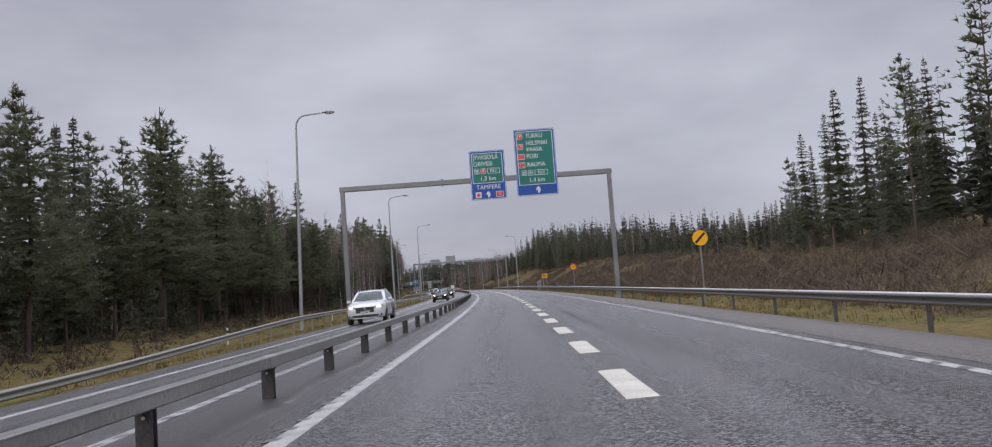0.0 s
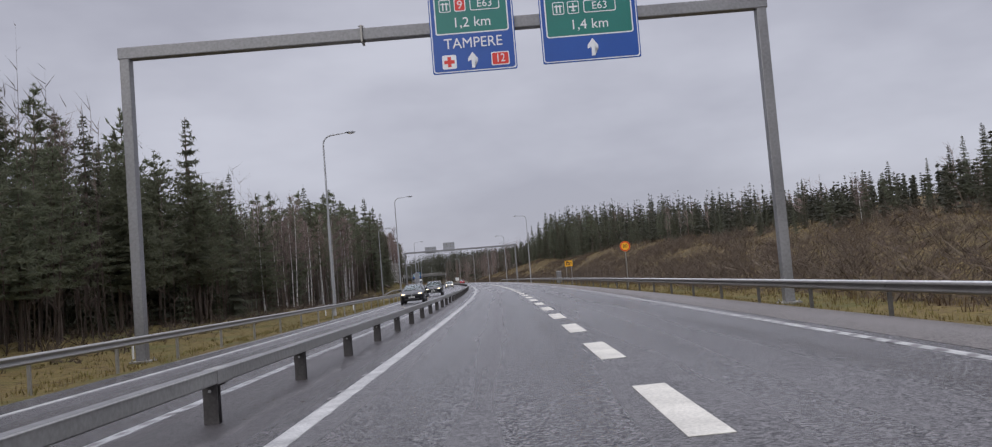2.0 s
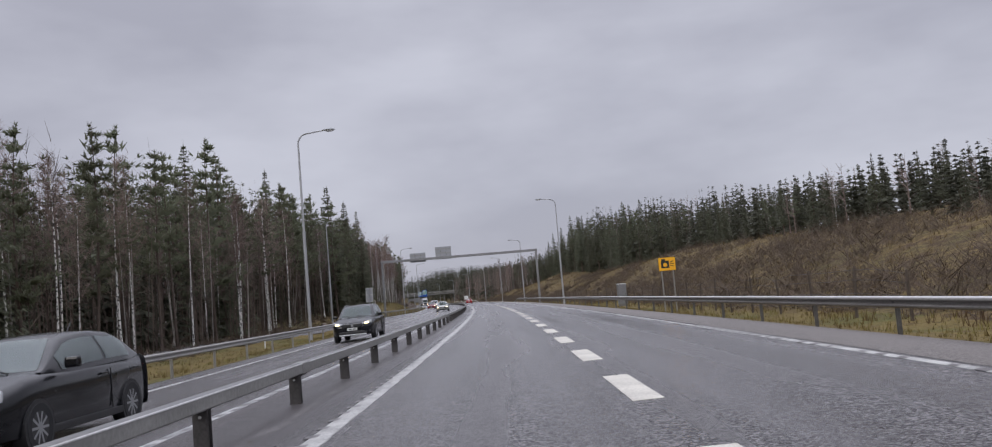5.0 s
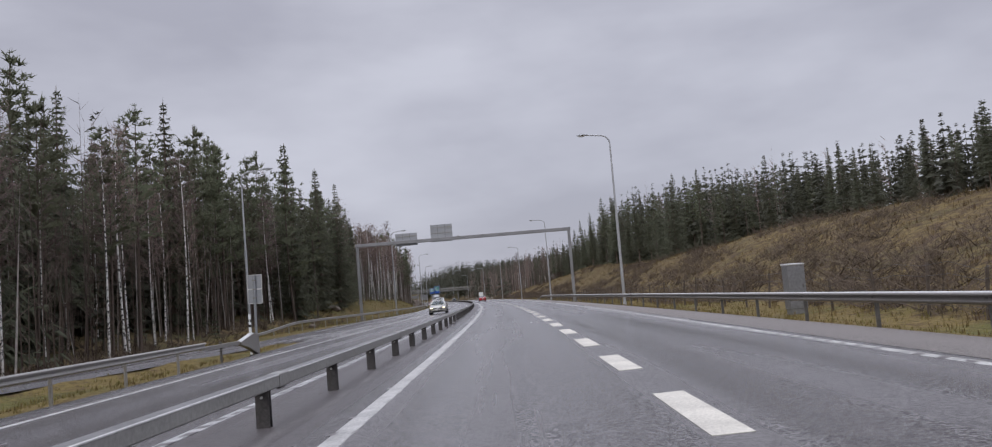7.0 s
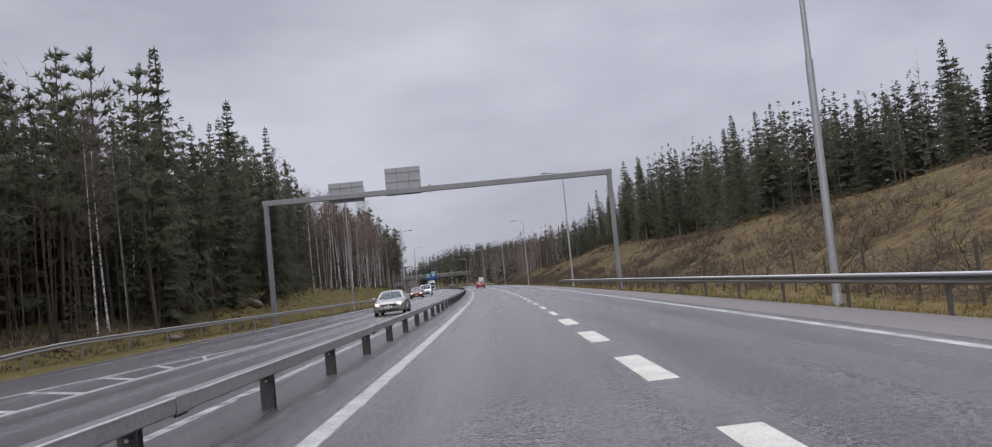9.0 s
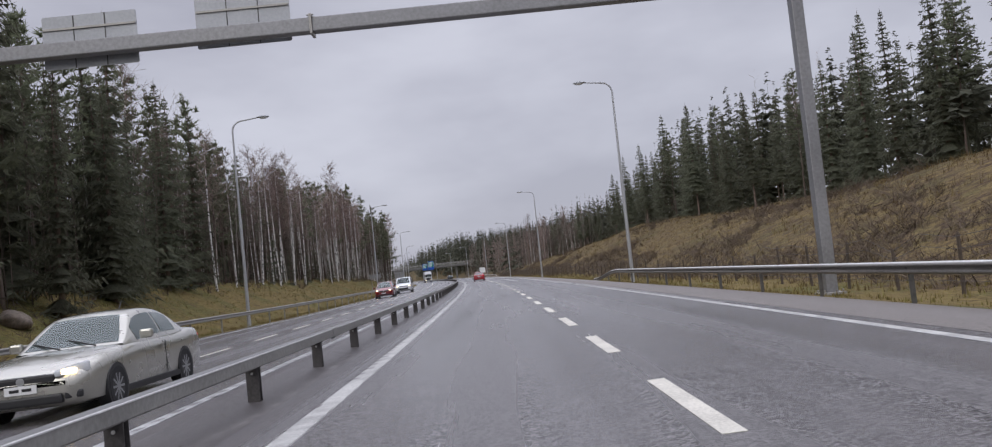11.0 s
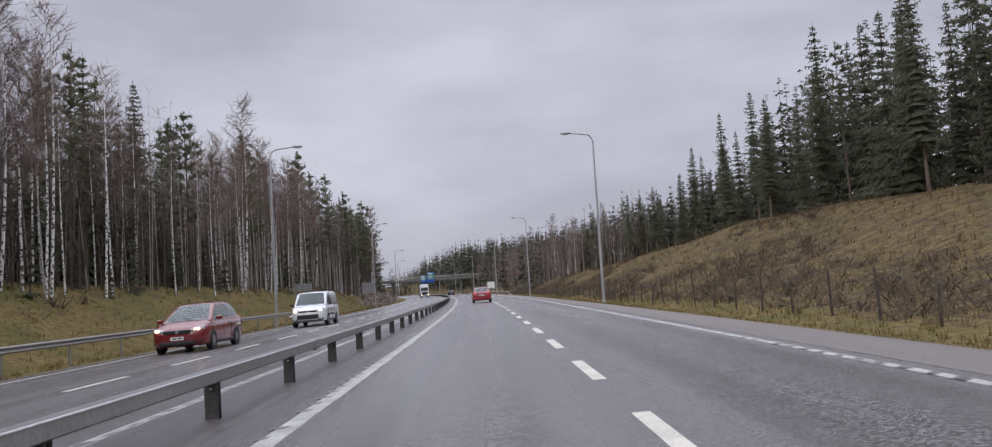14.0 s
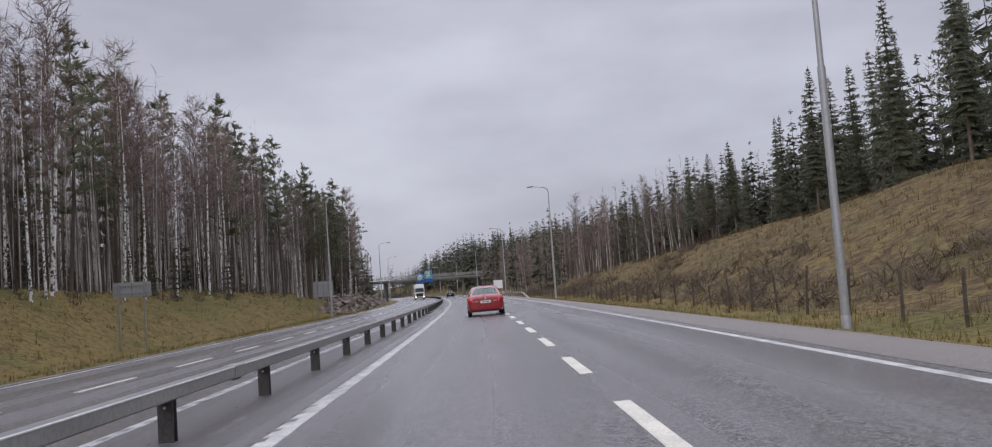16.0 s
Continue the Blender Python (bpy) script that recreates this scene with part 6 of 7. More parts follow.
def layered_pine_crown(seed, h, start=0.27, wide=0.25):
    """A young pine in the open: wide level tiers of boughs down to the ground, paler tufts along their upper sides."""
    rng = random.Random(seed)
    V, F = [], []
    tiers = round(h * 1.75)
    for i in range(tiers):
        t = (i + rng.uniform(-0.15, 0.15)) / tiers
        z = h * (start + (0.95 - start) * max(t, 0))
        n = rng.randint(5, 7)
        a0 = rng.random() * 6.28
        reach = h * wide * (1 - max(t, 0)) ** 0.8 * min(1.0, 0.75 + 1.6 * max(t, 0)) + 0.25
        skirt(V, F, rng, z, reach * 0.42, 0.12, 5)
        for k in range(n):
            a = a0 + 6.283 * k / n + rng.uniform(-0.35, 0.35)
            r = reach * rng.uniform(0.6, 1.15)
            d, sd = Vector((math.cos(a), math.sin(a), 0)), Vector((-math.sin(a), math.cos(a), 0))
            o, e = Vector((0, 0, z)), d * r + Vector((0, 0, z + r * rng.uniform(-0.04, 0.16) + 0.25 * t))
            m = o.lerp(e, 0.6)
            tri(V, F, o, m + sd * 0.10, m - sd * 0.10)
            tri(V, F, m + sd * 0.10, e, m - sd * 0.10)
            many = max(3, round(3.2 * r + 1.5))
            for k2 in range(many):
                q = 0.25 + 0.78 * (k2 + rng.random()) / many
                fan = 0.34 * r * (1.05 - q) + 0.08
                for sg in (-1, 1):
                    c = o.lerp(e, min(q, 1.0)) + sd * sg * fan * rng.random() + d * rng.gauss(0, 0.08) + Vector((0, 0, rng.gauss(0.0, 0.05)))
                    tuft_of(V, F, rng, c, Vector((d.x * 0.75 + sd.x * sg * 0.4, d.y * 0.75 + sd.y * sg * 0.4, 0.30)), 6, 0.23, 0.030)
    tuft_of(V, F, rng, Vector((0, 0, h * 0.96)), Vector((0, 0, 1)), 9, 0.4, 0.035)
    return V, F


def birch_crown(seed, h, start=0.36, boughs=56):
    """Bare fine branching: thin boughs and a haze of twigs."""
    rng = random.Random(seed)
    V, F = [], []
    for i in range(boughs):
        t = (i + rng.random()) / boughs
        z = h * (start + (0.98 - start) * t)
        a = rng.random() * 6.283
        r = h * 0.105 * (1 - t) ** 0.65 * rng.uniform(0.5, 1.2) + 0.35
        d = Vector((math.cos(a), math.sin(a), 0))
        o = Vector((0, 0, z))
        e = o + d * r + Vector((0, 0, r * rng.uniform(0.8, 1.5)))
        sd = Vector((-d.y, d.x, 0)) * 0.024
        tri(V, F, o - sd, e, o + sd)
        tri(V, F, o - Vector((0, 0, 0.03)), e, o + Vector((0, 0, 0.03)))
        for _ in range(13):
            c = o.lerp(e, rng.uniform(0.2, 1.0))
            v = Vector((d.x * 0.4 + rng.gauss(0, 0.5), d.y * 0.4 + rng.gauss(0, 0.5), rng.gauss(0.4, 0.45)))
            tip = c + v * rng.uniform(0.35, 0.9)
            w = v.orthogonal().normalized() * 0.016
            tri(V, F, c - w, tip, c + w)
            c2 = c.lerp(tip, 0.5)
            tri(V, F, c2 - w, c2 + Vector((rng.gauss(0, 0.3), rng.gauss(0, 0.3), rng.gauss(0.1, 0.35))), c2 + w)
    return V, F


def trunk_mesh(seed, h, r, bend=0.15, sides=7):
    rng = random.Random(seed)
    ox, oy = rng.uniform(-bend, bend), rng.uniform(-bend, bend)
    pts = [(0, 0, -0.4), (0, 0, 0.25)] + [(ox * math.sin(3.1 * k / 6), oy * math.sin(2.2 * k / 6), h * k / 6) for k in range(1, 7)]
    radii = [r * 1.35, r * 1.1] + [r * (1 - 0.14 * k) for k in range(1, 6)] + [0.015]
    return tube(pts, radii, sides)


def tree_kind(name, seed, h, crown, needles, bark, r, label, bend=0.1):
    t = thing(name, Matrix(), label, "tree", name.replace("_", " ") + "s of the roadside woods")
    smooth_mesh(part("trunk", trunk_mesh(seed, h, r, bend), bark, t))
    V, F = crown
    from_lists("crown", V, F, needles, t)
    t["height"] = h
    return t


SPRUCES = [tree_kind("spruce", 20 + i, h, spruce_crown(20 + i, h), SPRUCE_NEEDLE, SPRUCE_BARK, 0.17, "dense dark green spruce in the roadside woods") for i, h in enumerate((17.0, 15.0, 18.5, 13.0))]
NEAR_SPRUCES = [tree_kind("spruce", 30 + i, h, spruce_crown(30 + i, h, levels=36, sprays=11), SPRUCE_NEEDLE, SPRUCE_BARK, 0.17, "dense dark green spruce in the roadside woods") for i, h in enumerate((15.0, 17.0))]
THIN_SPRUCES = [tree_kind("slim_spruce", 40 + i, h, spruce_crown(40 + i, h, low=0.22, dense=0.85, levels=30), SPRUCE_NEEDLE, SPRUCE_BARK, 0.15, "slender dark spruce with a bare lower trunk") for i, h in enumerate((16.0, 18.0))]
PINES = [tree_kind("pine", 60 + i, h, pine_crown(60 + i, h, st - 0.13), PINE_NEEDLE, PINE_BARK, 0.115, "tall slim pine with a high grey-green crown", 0.25) for i, (h, st) in enumerate(((15.0, 0.50), (16.5, 0.56), (14.0, 0.40), (17.5, 0.60)))]
YOUNG_PINES = [tree_kind("pine", 70 + i, h, layered_pine_crown(70 + i, h), PINE_NEEDLE, PINE_BARK, 0.11, "young bushy pine with level tiers at the edge of the woods", 0.2) for i, h in enumerate((9.0, 10.5, 8.0))]
SAPLINGS = [tree_kind("spruce_sapling", 50 + i, h, spruce_crown(50 + i, h, levels=9), SPRUCE_NEEDLE, SPRUCE_BARK, 0.06, "small dark spruce sapling under the taller trees") for i, h in enumerate((3.2, 4.4))]
BIRCHES = [tree_kind("birch", 80 + i, h, birch_crown(80 + i, h), TWIG, BIRCH_BARK, 0.092, "leafless birch with a white trunk and fine twigs", 0.35) for i, h in enumerate((15.5, 17.0, 14.0, 18.0))]
WHITE_BIRCHES = [tree_kind("birch", 90 + i, h, birch_crown(90 + i, h, 0.50, 44), TWIG, BIRCH_BARK, 0.105, "tall leafless birch with a stout white trunk marked with black", 0.3) for i, h in enumerate((15.5, 17.5))]
KINDS = dict(white=WHITE_BIRCHES, spruce=SPRUCES, near=NEAR_SPRUCES, thin=THIN_SPRUCES, pine=PINES, young=YOUNG_PINES, sapling=SAPLINGS, birch=BIRCHES)
USED = set()


def plant(kind, s, u, scale, rng, tilt=1.5, height=None):
    proto = rng.choice(KINDS[kind])
    if height:
        scale = height / proto["height"]
    p = on_road(s, u, terrain(s, u) - 0.1)
    m = pose(p.x, p.y, p.z, rng.uniform(-tilt, tilt), rng.uniform(-tilt, tilt), rng.uniform(0, 360)) @ Matrix.Diagonal((scale, scale, scale, 1))
    if proto.name not in USED:
        USED.add(proto.name)
        proto.matrix_basis = m
        return proto
    return copy_thing(proto, m)


def pick(rng, weights):
    x = rng.random() * sum(w for _, w in weights)
    for k, w in weights:
        x -= w
        if x <= 0:
            return k
    return weights[-1][0]


LEFT_MIX = (
    (14, 84, (("spruce", 6), ("young", 2.5), ("pine", 1.6))),
    (84, 118, (("spruce", 2.5), ("young", 2.5), ("pine", 4.0), ("birch", 0.6))),
    (118, 160, (("birch", 2.6), ("pine", 5.5), ("spruce", 1.2), ("young", 0.6))),
    (160, 205, (("birch", 5.4), ("pine", 5.6), ("spruce", 1.0), ("thin", 0.8))),
    (205, 230, (("birch", 2.8), ("pine", 6.0), ("spruce", 1.2))),
    (230, 272, (("spruce", 5), ("young", 0.8), ("pine", 3.5), ("birch", 1.2))),
    (272, 345, (("birch", 5.0), ("pine", 5.6), ("thin", 0.3))),
    (345, 425, (("birch", 9.0), ("pine", 2.2), ("thin", 0.1))),
    (425, 520, (("spruce", 0.6), ("pine", 3), ("birch", 5))),
)


def left_front(s):
    return lerp(s, ((-30, -15.5), (60, -15.5), (110, -17.0), (175, -18.5), (192, -21.5), (215, -21.5), (240, -19.5), (262, -20.5), (420, -21.0), (460, -17.5), (520, -17.0)))


def left_top(s):
    """Height of the treetops on the left above the road."""
    return lerp(s, ((-30, 13), (46, 13.2), (62, 14.0), (70, 14.0), (80, 13.7), (90, 13.0), (98, 12.9), (110, 12.2), (118, 10.9), (128, 11.7), (140, 12.0), (160, 13.6), (175, 15.4), (198, 17.1), (208, 17.5), (230, 18.2), (242, 18.2), (254, 17.2), (270, 19.4), (283, 20.2), (295, 17.8), (335, 17.6), (354, 18.7), (378, 20.4), (400, 22.0), (424, 22.6), (440, 20.5), (470, 20.4), (545, 20.5)))


def left_height(s):
    return (left_top(s) - terrain(s, left_front(s) - 4)) / 15.5


def right_top(s):
    return lerp(s, ((36, 15.6), (66, 15.2), (75, 12.6), (87, 8.8), (102, 6.8), (130, 7.0), (145, 7.8), (160, 9.6), (180, 10.8), (197, 11.6), (215, 12.0), (230, 13.6), (240, 15.0), (258, 16.4), (275, 18.0), (290, 18.4), (316, 20.2), (335, 22.0), (350, 23.2), (360, 23.4), (370, 22.6), (380, 19.4), (395, 17.2), (415, 15.4), (428, 15.2), (441, 18.0), (470, 17.5)))


def woods():
    rng = random.Random(3)
    for s0, s1, mix in LEFT_MIX:
        s = s0
        while s < s1:
            for row in range(4 if s < 118 else 3):
                u = left_front(s) - row * 2.7 - rng.random() * 2.4
                kind = pick(rng, mix)
                if s < 84 and (row == 0 or row == 1 and rng.random() < 0.5):
                    kind = "young"
                elif s < 118 and row == 0 and rng.random() < 0.6:
                    kind = "young"
                if kind == "spruce" and s < 78:
                    kind = "near"
                full = (left_top(s) - terrain(s, u)) * rng.uniform(0.96, 1.20)
                if kind == "young":
                    full *= rng.uniform(0.56, 0.80)
                if kind == "birch":
                    full *= 0.92 if s < 272 else (1.18 if rng.random() < 0.18 else 0.98)
                plant(kind, s + rng.uniform(-1.4, 1.4), u, 1, rng, 1.5, full)
            s += lerp(s, ((0, 5.2), (80, 4.8), (92, 3.2), (125, 3.0), (140, 3.8), (262, 3.8), (300, 3.8), (420, 4.0)))
    # a tall dark spruce at the head of the bank
    for s, u, full in ((278.2, -21.0, 16.6), (269.5, -20.6, 14.4), (265.5, -20.8, 12.8), (275.4, -20.6, 13.6), (284.0, -21.0, 14.2), (264, -19.8, 11.6), (256, -19.2, 12.5)):
        plant("spruce", s, u, 1, rng, 1.5, full)
    # white birches along the front of the woods above the bank
    for s, full in ((303.5, 13.2), (308.1, 15.0), (309.4, 15.6), (317.4, 14.6), (318.1, 18.6), (320.6, 12.0), (324.8, 16.6), (327.0, 14.4), (337.6, 13.8), (346.8, 14.2), (358.4, 16.6), (360.5, 15.0), (370.2, 17.0), (374.6, 17.8), (381.0, 16.5), (389.7, 17.6), (398.0, 18.4), (292.0, 14.6), (284.0, 15.2)):
        plant("white", s, left_front(s) + rng.uniform(0.1, 0.9), 1, rng, 1.2, full)
    for s in (111.2, 123.2, 124.2, 134.2, 135.8, 140.6, 143.6, 153.6, 167.0, 182.0, 186.5, 199.0):
        plant("white", s, left_front(s) + rng.uniform(-0.6, 0.3), 1, rng, 1.6, (left_top(s) - terrain(s, -18)) * rng.uniform(0.85, 1.0))
    # dark young spruces under the taller trees
    for _ in range(125):
        s = rng.choice((rng.uniform(84, 430), rng.uniform(265, 400)))
        plant("sapling", s, left_front(s) + rng.uniform(-7, 0.6), rng.uniform(0.5, 1.3), rng)
    for _ in range(46):
        s = rng.uniform(16, 84)
        plant("sapling", s, left_front(s) + rng.uniform(-6.0, 0.4), rng.uniform(0.6, 1.3), rng)
    # slope side
    s = 36
    while s < 470:
        front = lerp(s, ((-20, 27.0), (80, 26.5), (140, 29), (220, 31.5), (300, 32.0), (400, 31), (440, 25), (475, 18), (520, 15)))
        for row in range(2):
            u = front + row * 3.6 + rng.random() * 3.0
            kind = pick(rng, (("spruce", 5), ("thin", 3), ("pine", 1.6), ("birch", 0.8)) if s < 418 else (("birch", 5), ("spruce", 2.2), ("pine", 1.6)))
            plant(kind, s + rng.uniform(-1.8, 1.8), u, 1, rng, 1.5, max(3.0, (right_top(s) - terrain(s, u)) * rng.uniform(0.72, 1.13)))
        s += lerp(s, ((0, 3.9), (300, 3.9), (400, 4.2), (520, 7.5)))


woods()


def cheap_tree(V, F, rng, base, h, bare, levels):
    """A far tree for the depth of the woods: ragged whorls or a bare stem."""
    w = 0.08 if bare else 0.11
    for a in (0, 1.57):
        d = Vector((math.cos(a), math.sin(a), 0)) * w
        tri(V, F, base - d, base + Vector((0, 0, h * 0.97)), base + d)
    if bare:
        for _ in range(3 * levels):
            t = rng.uniform(0.3, 1.0)
            o = base + Vector((0, 0, h * t))
            v = Vector((rng.gauss(0, 0.55), rng.gauss(0, 0.55), rng.uniform(0.3, 1.1))) * (1.5 - t)
            tri(V, F, o - Vector((0.02, 0.02, 0)), o + v * 1.6, o + Vector((0.02, 0, 0.04)))
        return
    lo = rng.uniform(0.05, 0.3)
    for i in range(levels):
        t = (i + rng.random() * 0.8) / levels
        z = h * (lo + (0.99 - lo) * t)
        r = h * 0.155 * (1 - t) ** 0.85 * rng.uniform(0.75, 1.2) + 0.14
        a0 = rng.random() * 6.28
        for k in range(6):
            a = a0 + 1.047 * k + rng.uniform(-0.35, 0.35)
            q = r * rng.uniform(0.55, 1.2)
            d, sd = Vector((math.cos(a), math.sin(a), 0)), Vector((-math.sin(a), math.cos(a), 0))
            zz = z + rng.uniform(-0.02, 0.02) * h
            c = base + d * q * 0.55 + Vector((0, 0, zz - q * 0.15))
            wd = 0.12 + q * 0.2
            tri(V, F, base + Vector((0, 0, zz)), c + sd * wd - Vector((0, 0, 0.1)), c - sd * wd - Vector((0, 0, q * 0.25)))
            tri(V, F, c + sd * wd * 1.2 - Vector((0, 0, q * 0.2)), base + d * q + Vector((0, 0, zz - q * rng.uniform(0.2, 0.5))), c - sd * wd)


def far_woods():
    rng = random.Random(17)
    sets = {False: ([], []), True: ([], [])}

    def put(s, u, h, bare, levels=15):
        if s > 600 and -16 < u < lerp(s, ((600, -2), (700, 2), (800, 18), (900, 26), (1000, 20), (1200, 16))):
            h = rng.uniform(2.5, 5.5)
        V, F = sets[bare]
        cheap_tree(V, F, rng, on_road(s, u, terrain(s, u) - 0.2), h, bare, levels)

    for _ in range(1500):
        s = rng.choice((rng.uniform(-30, 540), rng.uniform(110, 430)))
        if s < 84 and rng.random() < 0.5:
            continue
        put(s, left_front(s) - (11.5 if s < 118 else 8.6) - 23 * rng.random() ** 1.4, rng.uniform(11.2, 15.2) * left_height(s), rng.random() < (0.86 if s > 345 else 0.45 if s > 272 else (0.14 if s > 110 else 0.1)), 11)
    # low dark spruces among the trunks
    for _ in range(380):
        s = rng.uniform(15, 430)
        put(s, left_front(s) - (6.0 if s < 84 else 1.5) - rng.random() * 10, rng.uniform(2.5, 7.5), False, 11)
    # the close depth of the woods before the slip road
    for _ in range(420):
        s = rng.uniform(84, 262)
        put(s, left_front(s) - 5.0 - rng.random() * 12, rng.uniform(0.55, 1.02) * (left_top(s) + 0.5), rng.random() < 0.10, 11)
    for _ in range(210):
        s = rng.uniform(262, 362)
        put(s, left_front(s) - 3.0 - rng.random() * 9, rng.uniform(3.5, 9.0), False, 10)
    for s0 in (-55, -35):
        for _ in range(45):
            s = rng.uniform(s0, s0 + 30)
            put(s, -16 - rng.random() * 20, rng.uniform(11, 15), False, 10)
            put(s + 20, 27 + rng.random() * 20, rng.uniform(8, 12), False, 10)
    for _ in range(800):
        s = rng.uniform(30, 520)
        put(s, lerp(s, ((80, 33.0), (140, 36.0), (400, 38.5), (470, 30.0), (520, 26.0))) + 32 * rng.random() ** 1.5, max(3.5, (right_top(s) + 0.8 - terrain(s, 36)) * rng.uniform(0.75, 1.1)), rng.random() < (0.08 if s < 425 else 0.45), 11)
    # dark conifers on the shoulder of the hill behind the bare slope wood
    for _ in range(280):
        s = rng.uniform(85, 270)
        u = lerp(s, ((80, 27.5), (140, 30.0), (220, 32.5), (300, 33.0))) + rng.random() * 10
        put(s, u, max(3.0, (right_top(s) - terrain(s, u)) * rng.uniform(0.62, 1.08)), rng.random() < 0.1, 11)
    for _ in range(330):
        s = rng.uniform(385, 600)
        u = lerp(s, ((385, 36), (440, 31), (500, 26), (600, 24))) + 24 * rng.random() ** 1.3
        put(s, u, max(6.0, (lerp(s, ((385, 17.6), (430, 15.6), (500, 16.2), (540, 17.6), (600, 20.5))) - terrain(s, u)) * rng.uniform(0.82, 1.05)), False, 11)
    for _ in range(120):
        s = rng.uniform(440, 600)
        put(s, rng.uniform(17, 40), rng.uniform(8, 13), True, 16)
    # the wooded hill that the road bends round
    for _ in range(1500):
        s = rng.uniform(455, 1000)
        u = (17 if s < 800 else -5) + 60 * rng.random() ** 1.5
        line_z = lerp(s, ((455, 16.5), (500, 16.5), (540, 18.0), (580, 20.5), (650, 23.0), (720, 25.0), (800, 23.5), (900, 19.5), (1000, 16.0)))
        bare = rng.random() < (0.75 if u < 32 else 0.15) if s < 600 else rng.random() < 0.10
        put(s, u, max(7.0, (line_z - terrain(s, u)) * (rng.uniform(0.55, 0.78) if bare else rng.uniform(0.80, 1.04))), bare, 11 if s < 650 else 8)
    for _ in range(420):
        s = rng.uniform(460, 600)
        u = rng.uniform(-65, -17.5)
        put(s, u, rng.uniform(11, 17), rng.random() < 0.6, 13)
    for _ in range(220):
        s = rng.uniform(815, 1200)
        put(s, rng.uniform(5, 220), rng.uniform(13, 20), False, 7)
    tagged(from_lists("far_woods", *sets[False], FAR_NEEDLE), "deep dark conifer woods behind the roadside trees", "woods", kind="stuff")
    tagged(from_lists("far_birches", *sets[True], TWIG), "bare grey-brown birch stems deep in the woods", "woods", kind="stuff")


FAR_NEEDLE = material("far_conifer_needles", (0.093, 0.095, 0.070), 0.8, vary=0.35, scale=0.15, fine=1.2, spec=0.15, thin=0.35)
THICKET = material("bare_thicket_stems", (0.138, 0.110, 0.092), 0.9, vary=0.35, scale=0.2, fine=1.5, spec=0.12, island=True)
PALE_STEM = material("pale_young_birch_stems", (0.40, 0.37, 0.34), 0.8, vary=0.3, scale=0.4, fine=3.0, spec=0.12, island=True)
far_woods()


def thicket():
    """Thin stems and twigs that fill the woods between the larger trees."""
    rng = random.Random(41)
    V, F, PV, PF = [], [], [], []
    for _ in range(3600):
        s = rng.uniform(70, 465) if rng.random() < 0.85 else rng.uniform(265, 430)
        u = left_front(s) - 0.5 - 22 * rng.random() ** 1.5
        h = (rng.uniform(5, 15) if s < 335 else rng.uniform(8, 16.5)) * left_height(s)
        pale = rng.random() < (0.45 if s > 335 else 0.22 if s > 262 else 0.12 if s > 110 else 0.0)
        v, f = (PV, PF) if pale else (V, F)
        o = on_road(s, u, terrain(s, u) - 0.2)
        w = rng.uniform(0.03, 0.055) * (1.2 if pale else 1.0)
        top = o + Vector((rng.gauss(0, 0.35), rng.gauss(0, 0.35), h))
        for a in (0, 1.57):
            d = Vector((math.cos(a), math.sin(a), 0)) * w
            tri(v, f, o - d, top, o + d)
        for _ in range(22):
            t = rng.uniform(0.15, 1.0)
            c = o.lerp(top, t)
            g = Vector((rng.gauss(0, 0.5), rng.gauss(0, 0.5), rng.uniform(0.2, 1.0))) * rng.uniform(0.5, 1.5)
            sd = g.orthogonal().normalized() * rng.uniform(0.010, 0.022)
            tri(V, F, c - sd, c + g, c + sd)
    for _ in range(900):
        s = rng.uniform(410, 600)
        u = lerp(s, ((410, 29), (440, 24), (475, 18), (600, 15))) + 18 * rng.random() ** 1.3
        o = on_road(s, u, terrain(s, u) - 0.2)
        top = o + Vector((rng.gauss(0, 0.4), rng.gauss(0, 0.4), rng.uniform(4, 10)))
        pale = rng.random() < 0.3
        v, f = (PV, PF) if pale else (V, F)
        w = rng.uniform(0.04, 0.07)
        for a in (0, 1.57):
            d = Vector((math.cos(a), math.sin(a), 0)) * w
            tri(v, f, o - d, top, o + d)
        for _ in range(20):
            c = o.lerp(top, rng.uniform(0.2, 1.0))
            g = Vector((rng.gauss(0, 0.5), rng.gauss(0, 0.5), rng.uniform(0.2, 1.0))) * rng.uniform(0.6, 1.8)
            sd = g.orthogonal().normalized() * rng.uniform(0.018, 0.035)
            tri(V, F, c - sd, c + g, c + sd)
    tagged(from_lists("thicket", V, F, THICKET), "brown thicket of thin bare stems and twigs", "undergrowth", kind="stuff")
    tagged(from_lists("young_birches", PV, PF, PALE_STEM), "pale thin stems of young birches in the thicket", "undergrowth", kind="stuff")


thicket()


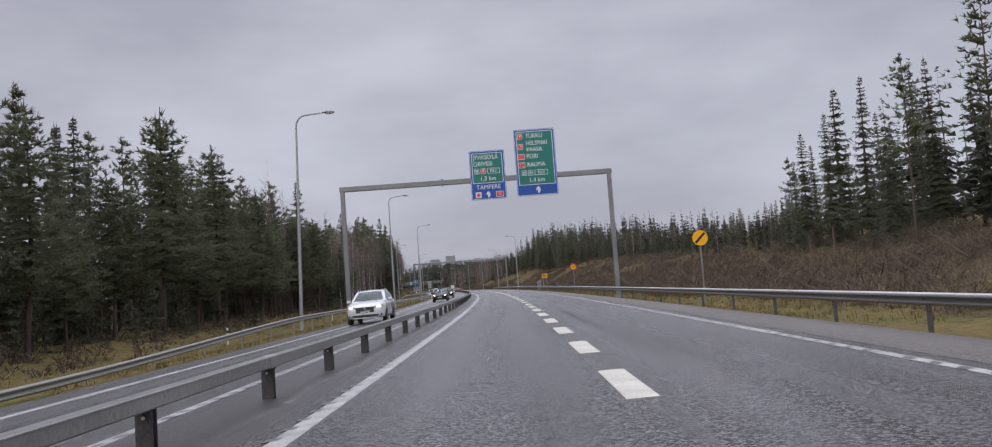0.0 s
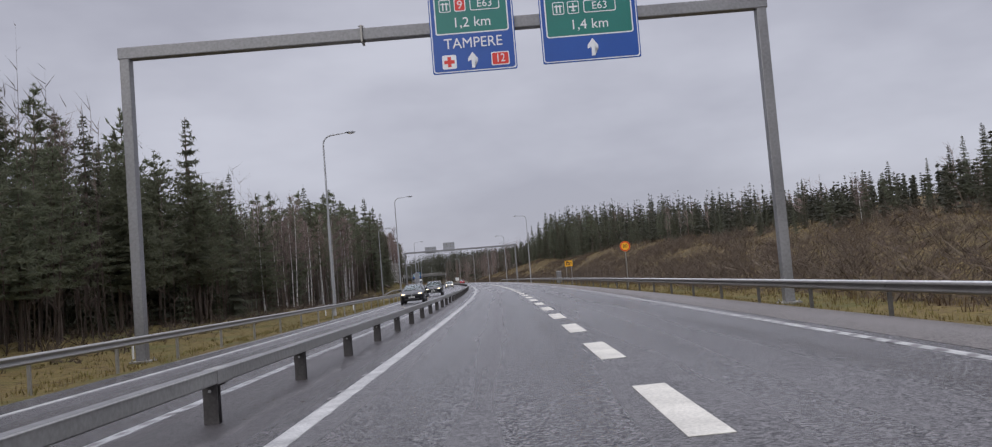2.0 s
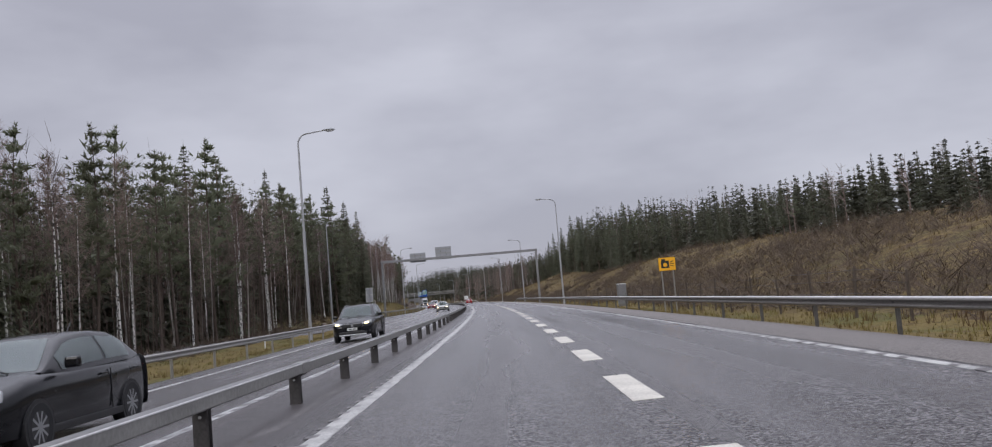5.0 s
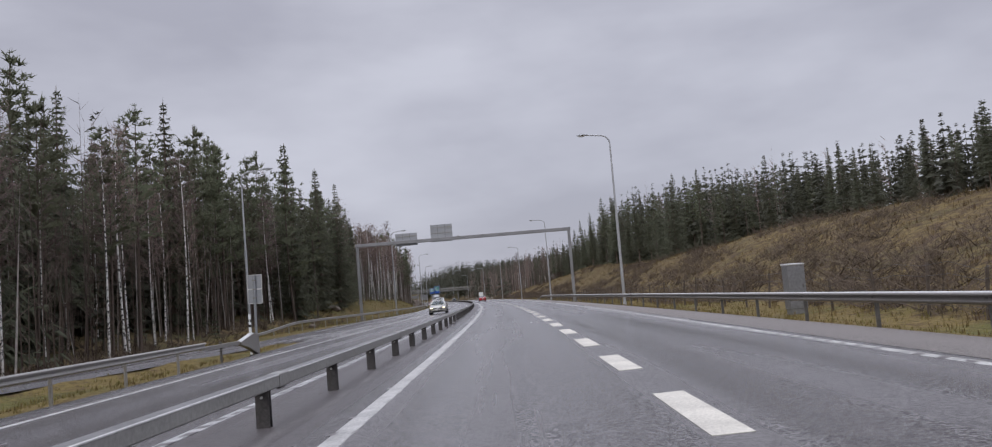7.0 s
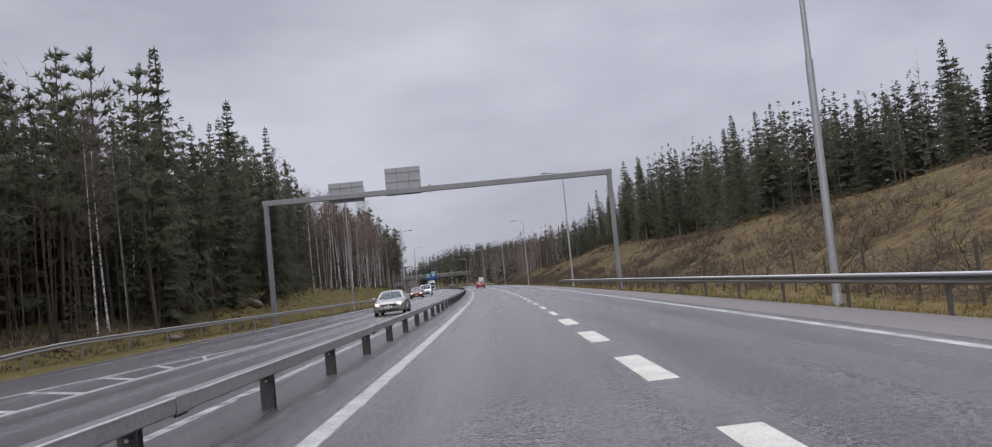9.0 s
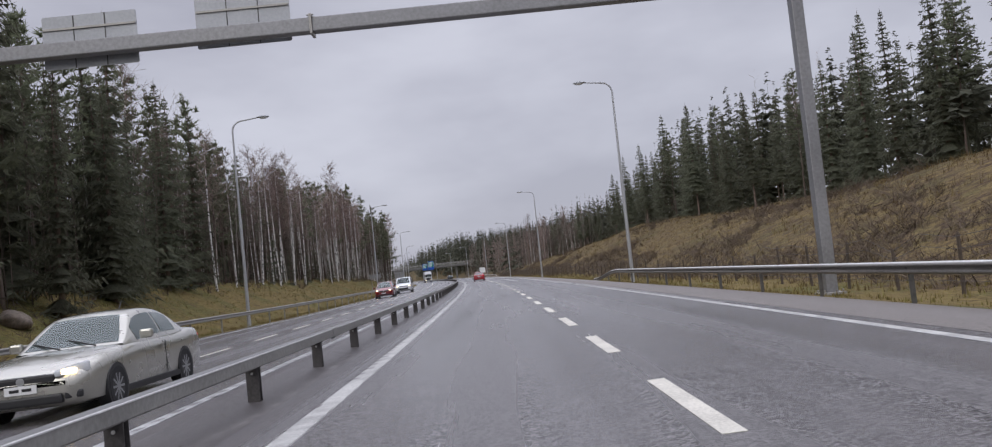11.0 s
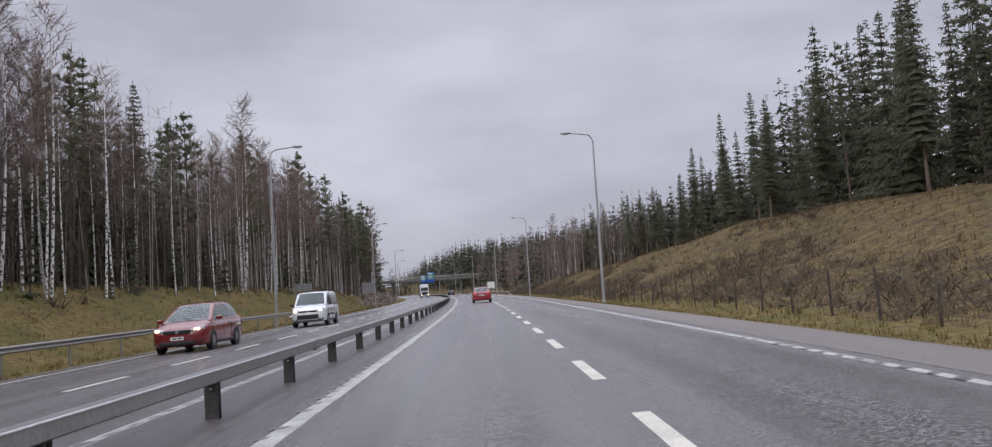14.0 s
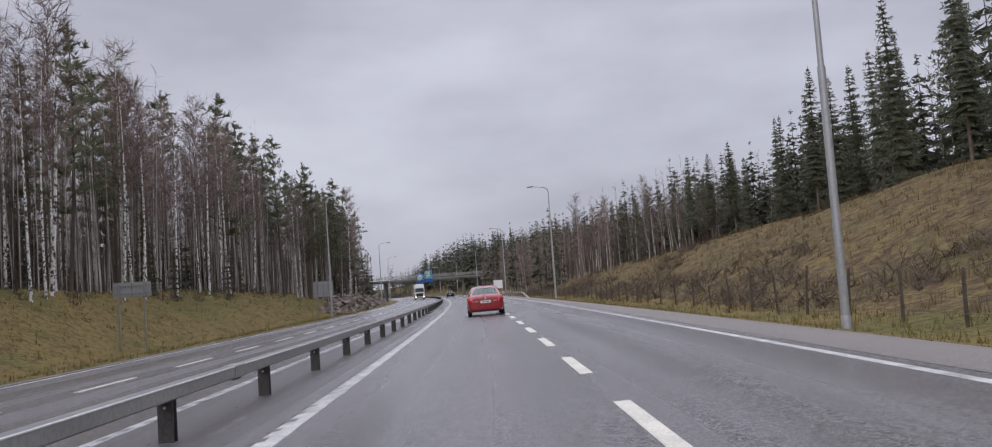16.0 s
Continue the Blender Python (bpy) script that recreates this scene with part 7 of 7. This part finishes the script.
# ---- undergrowth, shrubs and grass ----
def shrubs():
    rng = random.Random(29)
    V, F = [], []

    def bush(s, u, size, n):
        o = on_road(s, u, terrain(s, u) - 0.05)
        for _ in range(n):
            v = Vector((rng.gauss(0, 0.5), rng.gauss(0, 0.5), rng.uniform(0.35, 1.0))) * size * rng.uniform(0.5, 1.1)
            w = v.orthogonal().normalized() * rng.uniform(0.013, 0.030)
            b = o + Vector((rng.gauss(0, 0.18), rng.gauss(0, 0.18), 0)) * size
            tri(V, F, b - w, b + v, b + w)
            c = b + v * rng.uniform(0.4, 0.8)
            tri(V, F, c - w, c + Vector((rng.gauss(0, 0.3), rng.gauss(0, 0.3), rng.uniform(0.1, 0.5))) * size, c + w)

    for _ in range(6600):
        s = rng.uniform(20, 470)
        u = 13.2 + 19 * rng.random() ** 1.15
        if noise.noise(Vector((s * 0.07, u * 0.16, 9.0))) > lerp(u, ((13, -0.28), (18, -0.16), (22, 0.04), (28, 0.14), (33, 0.25))) + 0.10 * smooth(300, 350, s) - 0.22 * (1 - smooth(170, 235, s)):
            bush(s, u, rng.uniform(0.4, 1.5) * lerp(s, ((40, 1.6), (150, 1.4), (200, 1.0), (300, 0.9))), 14)
    for _ in range(420):
        s = rng.uniform(-10, 430)
        bush(s, left_front(s) + rng.uniform(-9, 1.5), rng.uniform(0.5, 1.6), 14)
    # heath and brushwood along the foot of the woods
    for _ in range(1250):
        s = rng.uniform(10, 262)
        bush(s, left_front(s) + rng.uniform(-3.0, 3.2), rng.uniform(0.25, 0.75), 8)
    tagged(from_lists("shrubs", V, F, SHRUB), "leafless brown shrubs and saplings on the slopes", "shrubs", kind="stuff")


shrubs()


def grass():
    rng = random.Random(31)
    V, F = [], []

    def tuft(s, u, size, n=6):
        nonlocal V, F
        o = on_road(s, u, terrain(s, u) - 0.03)
        for _ in range(n):
            a = rng.random() * 6.283
            lean = rng.uniform(0.1, 0.7)
            b = o + Vector((rng.gauss(0, 0.09), rng.gauss(0, 0.09), 0))
            w = Vector((-math.sin(a), math.cos(a), 0)) * rng.uniform(0.010, 0.022)
            tip = b + Vector((math.cos(a) * lean, math.sin(a) * lean, 1.0)) * size * rng.uniform(0.6, 1.2)
            tri(V, F, b - w, tip, b + w)

    for _ in range(4800):
        s = rng.uniform(5, 260)
        tuft(s, left_edge(s) - 0.5 - abs(rng.gauss(0, 4.2)), rng.uniform(0.06, 0.20))
    for _ in range(7500):
        s = rng.uniform(225, 440)
        tuft(s, left_edge(s) - 0.5 - rng.random() * 12, rng.uniform(0.08, 0.26))
    for _ in range(7000):
        s = 20 + 430 * rng.random()
        u = 8.55 + 5.2 * rng.random() ** 1.2
        tuft(s, u, rng.uniform(0.05, 0.12) + 0.16 * smooth(9.0, 11.5, u) * rng.random())
    tagged(from_lists("grass", V, F, GRASS), "rough wet yellow-green autumn grass on verges and banks", "grass", kind="stuff")
    V, F = [], []
    for _ in range(10000):
        s = 20 + 430 * rng.random()
        u = 12.0 + 21 * rng.random()
        tuft(s, u, rng.uniform(0.15, 0.50))
    tagged(from_lists("slope_grass", V, F, SLOPE_GRASS), "withered brown grass and heather on the slope", "grass", kind="stuff")


grass()
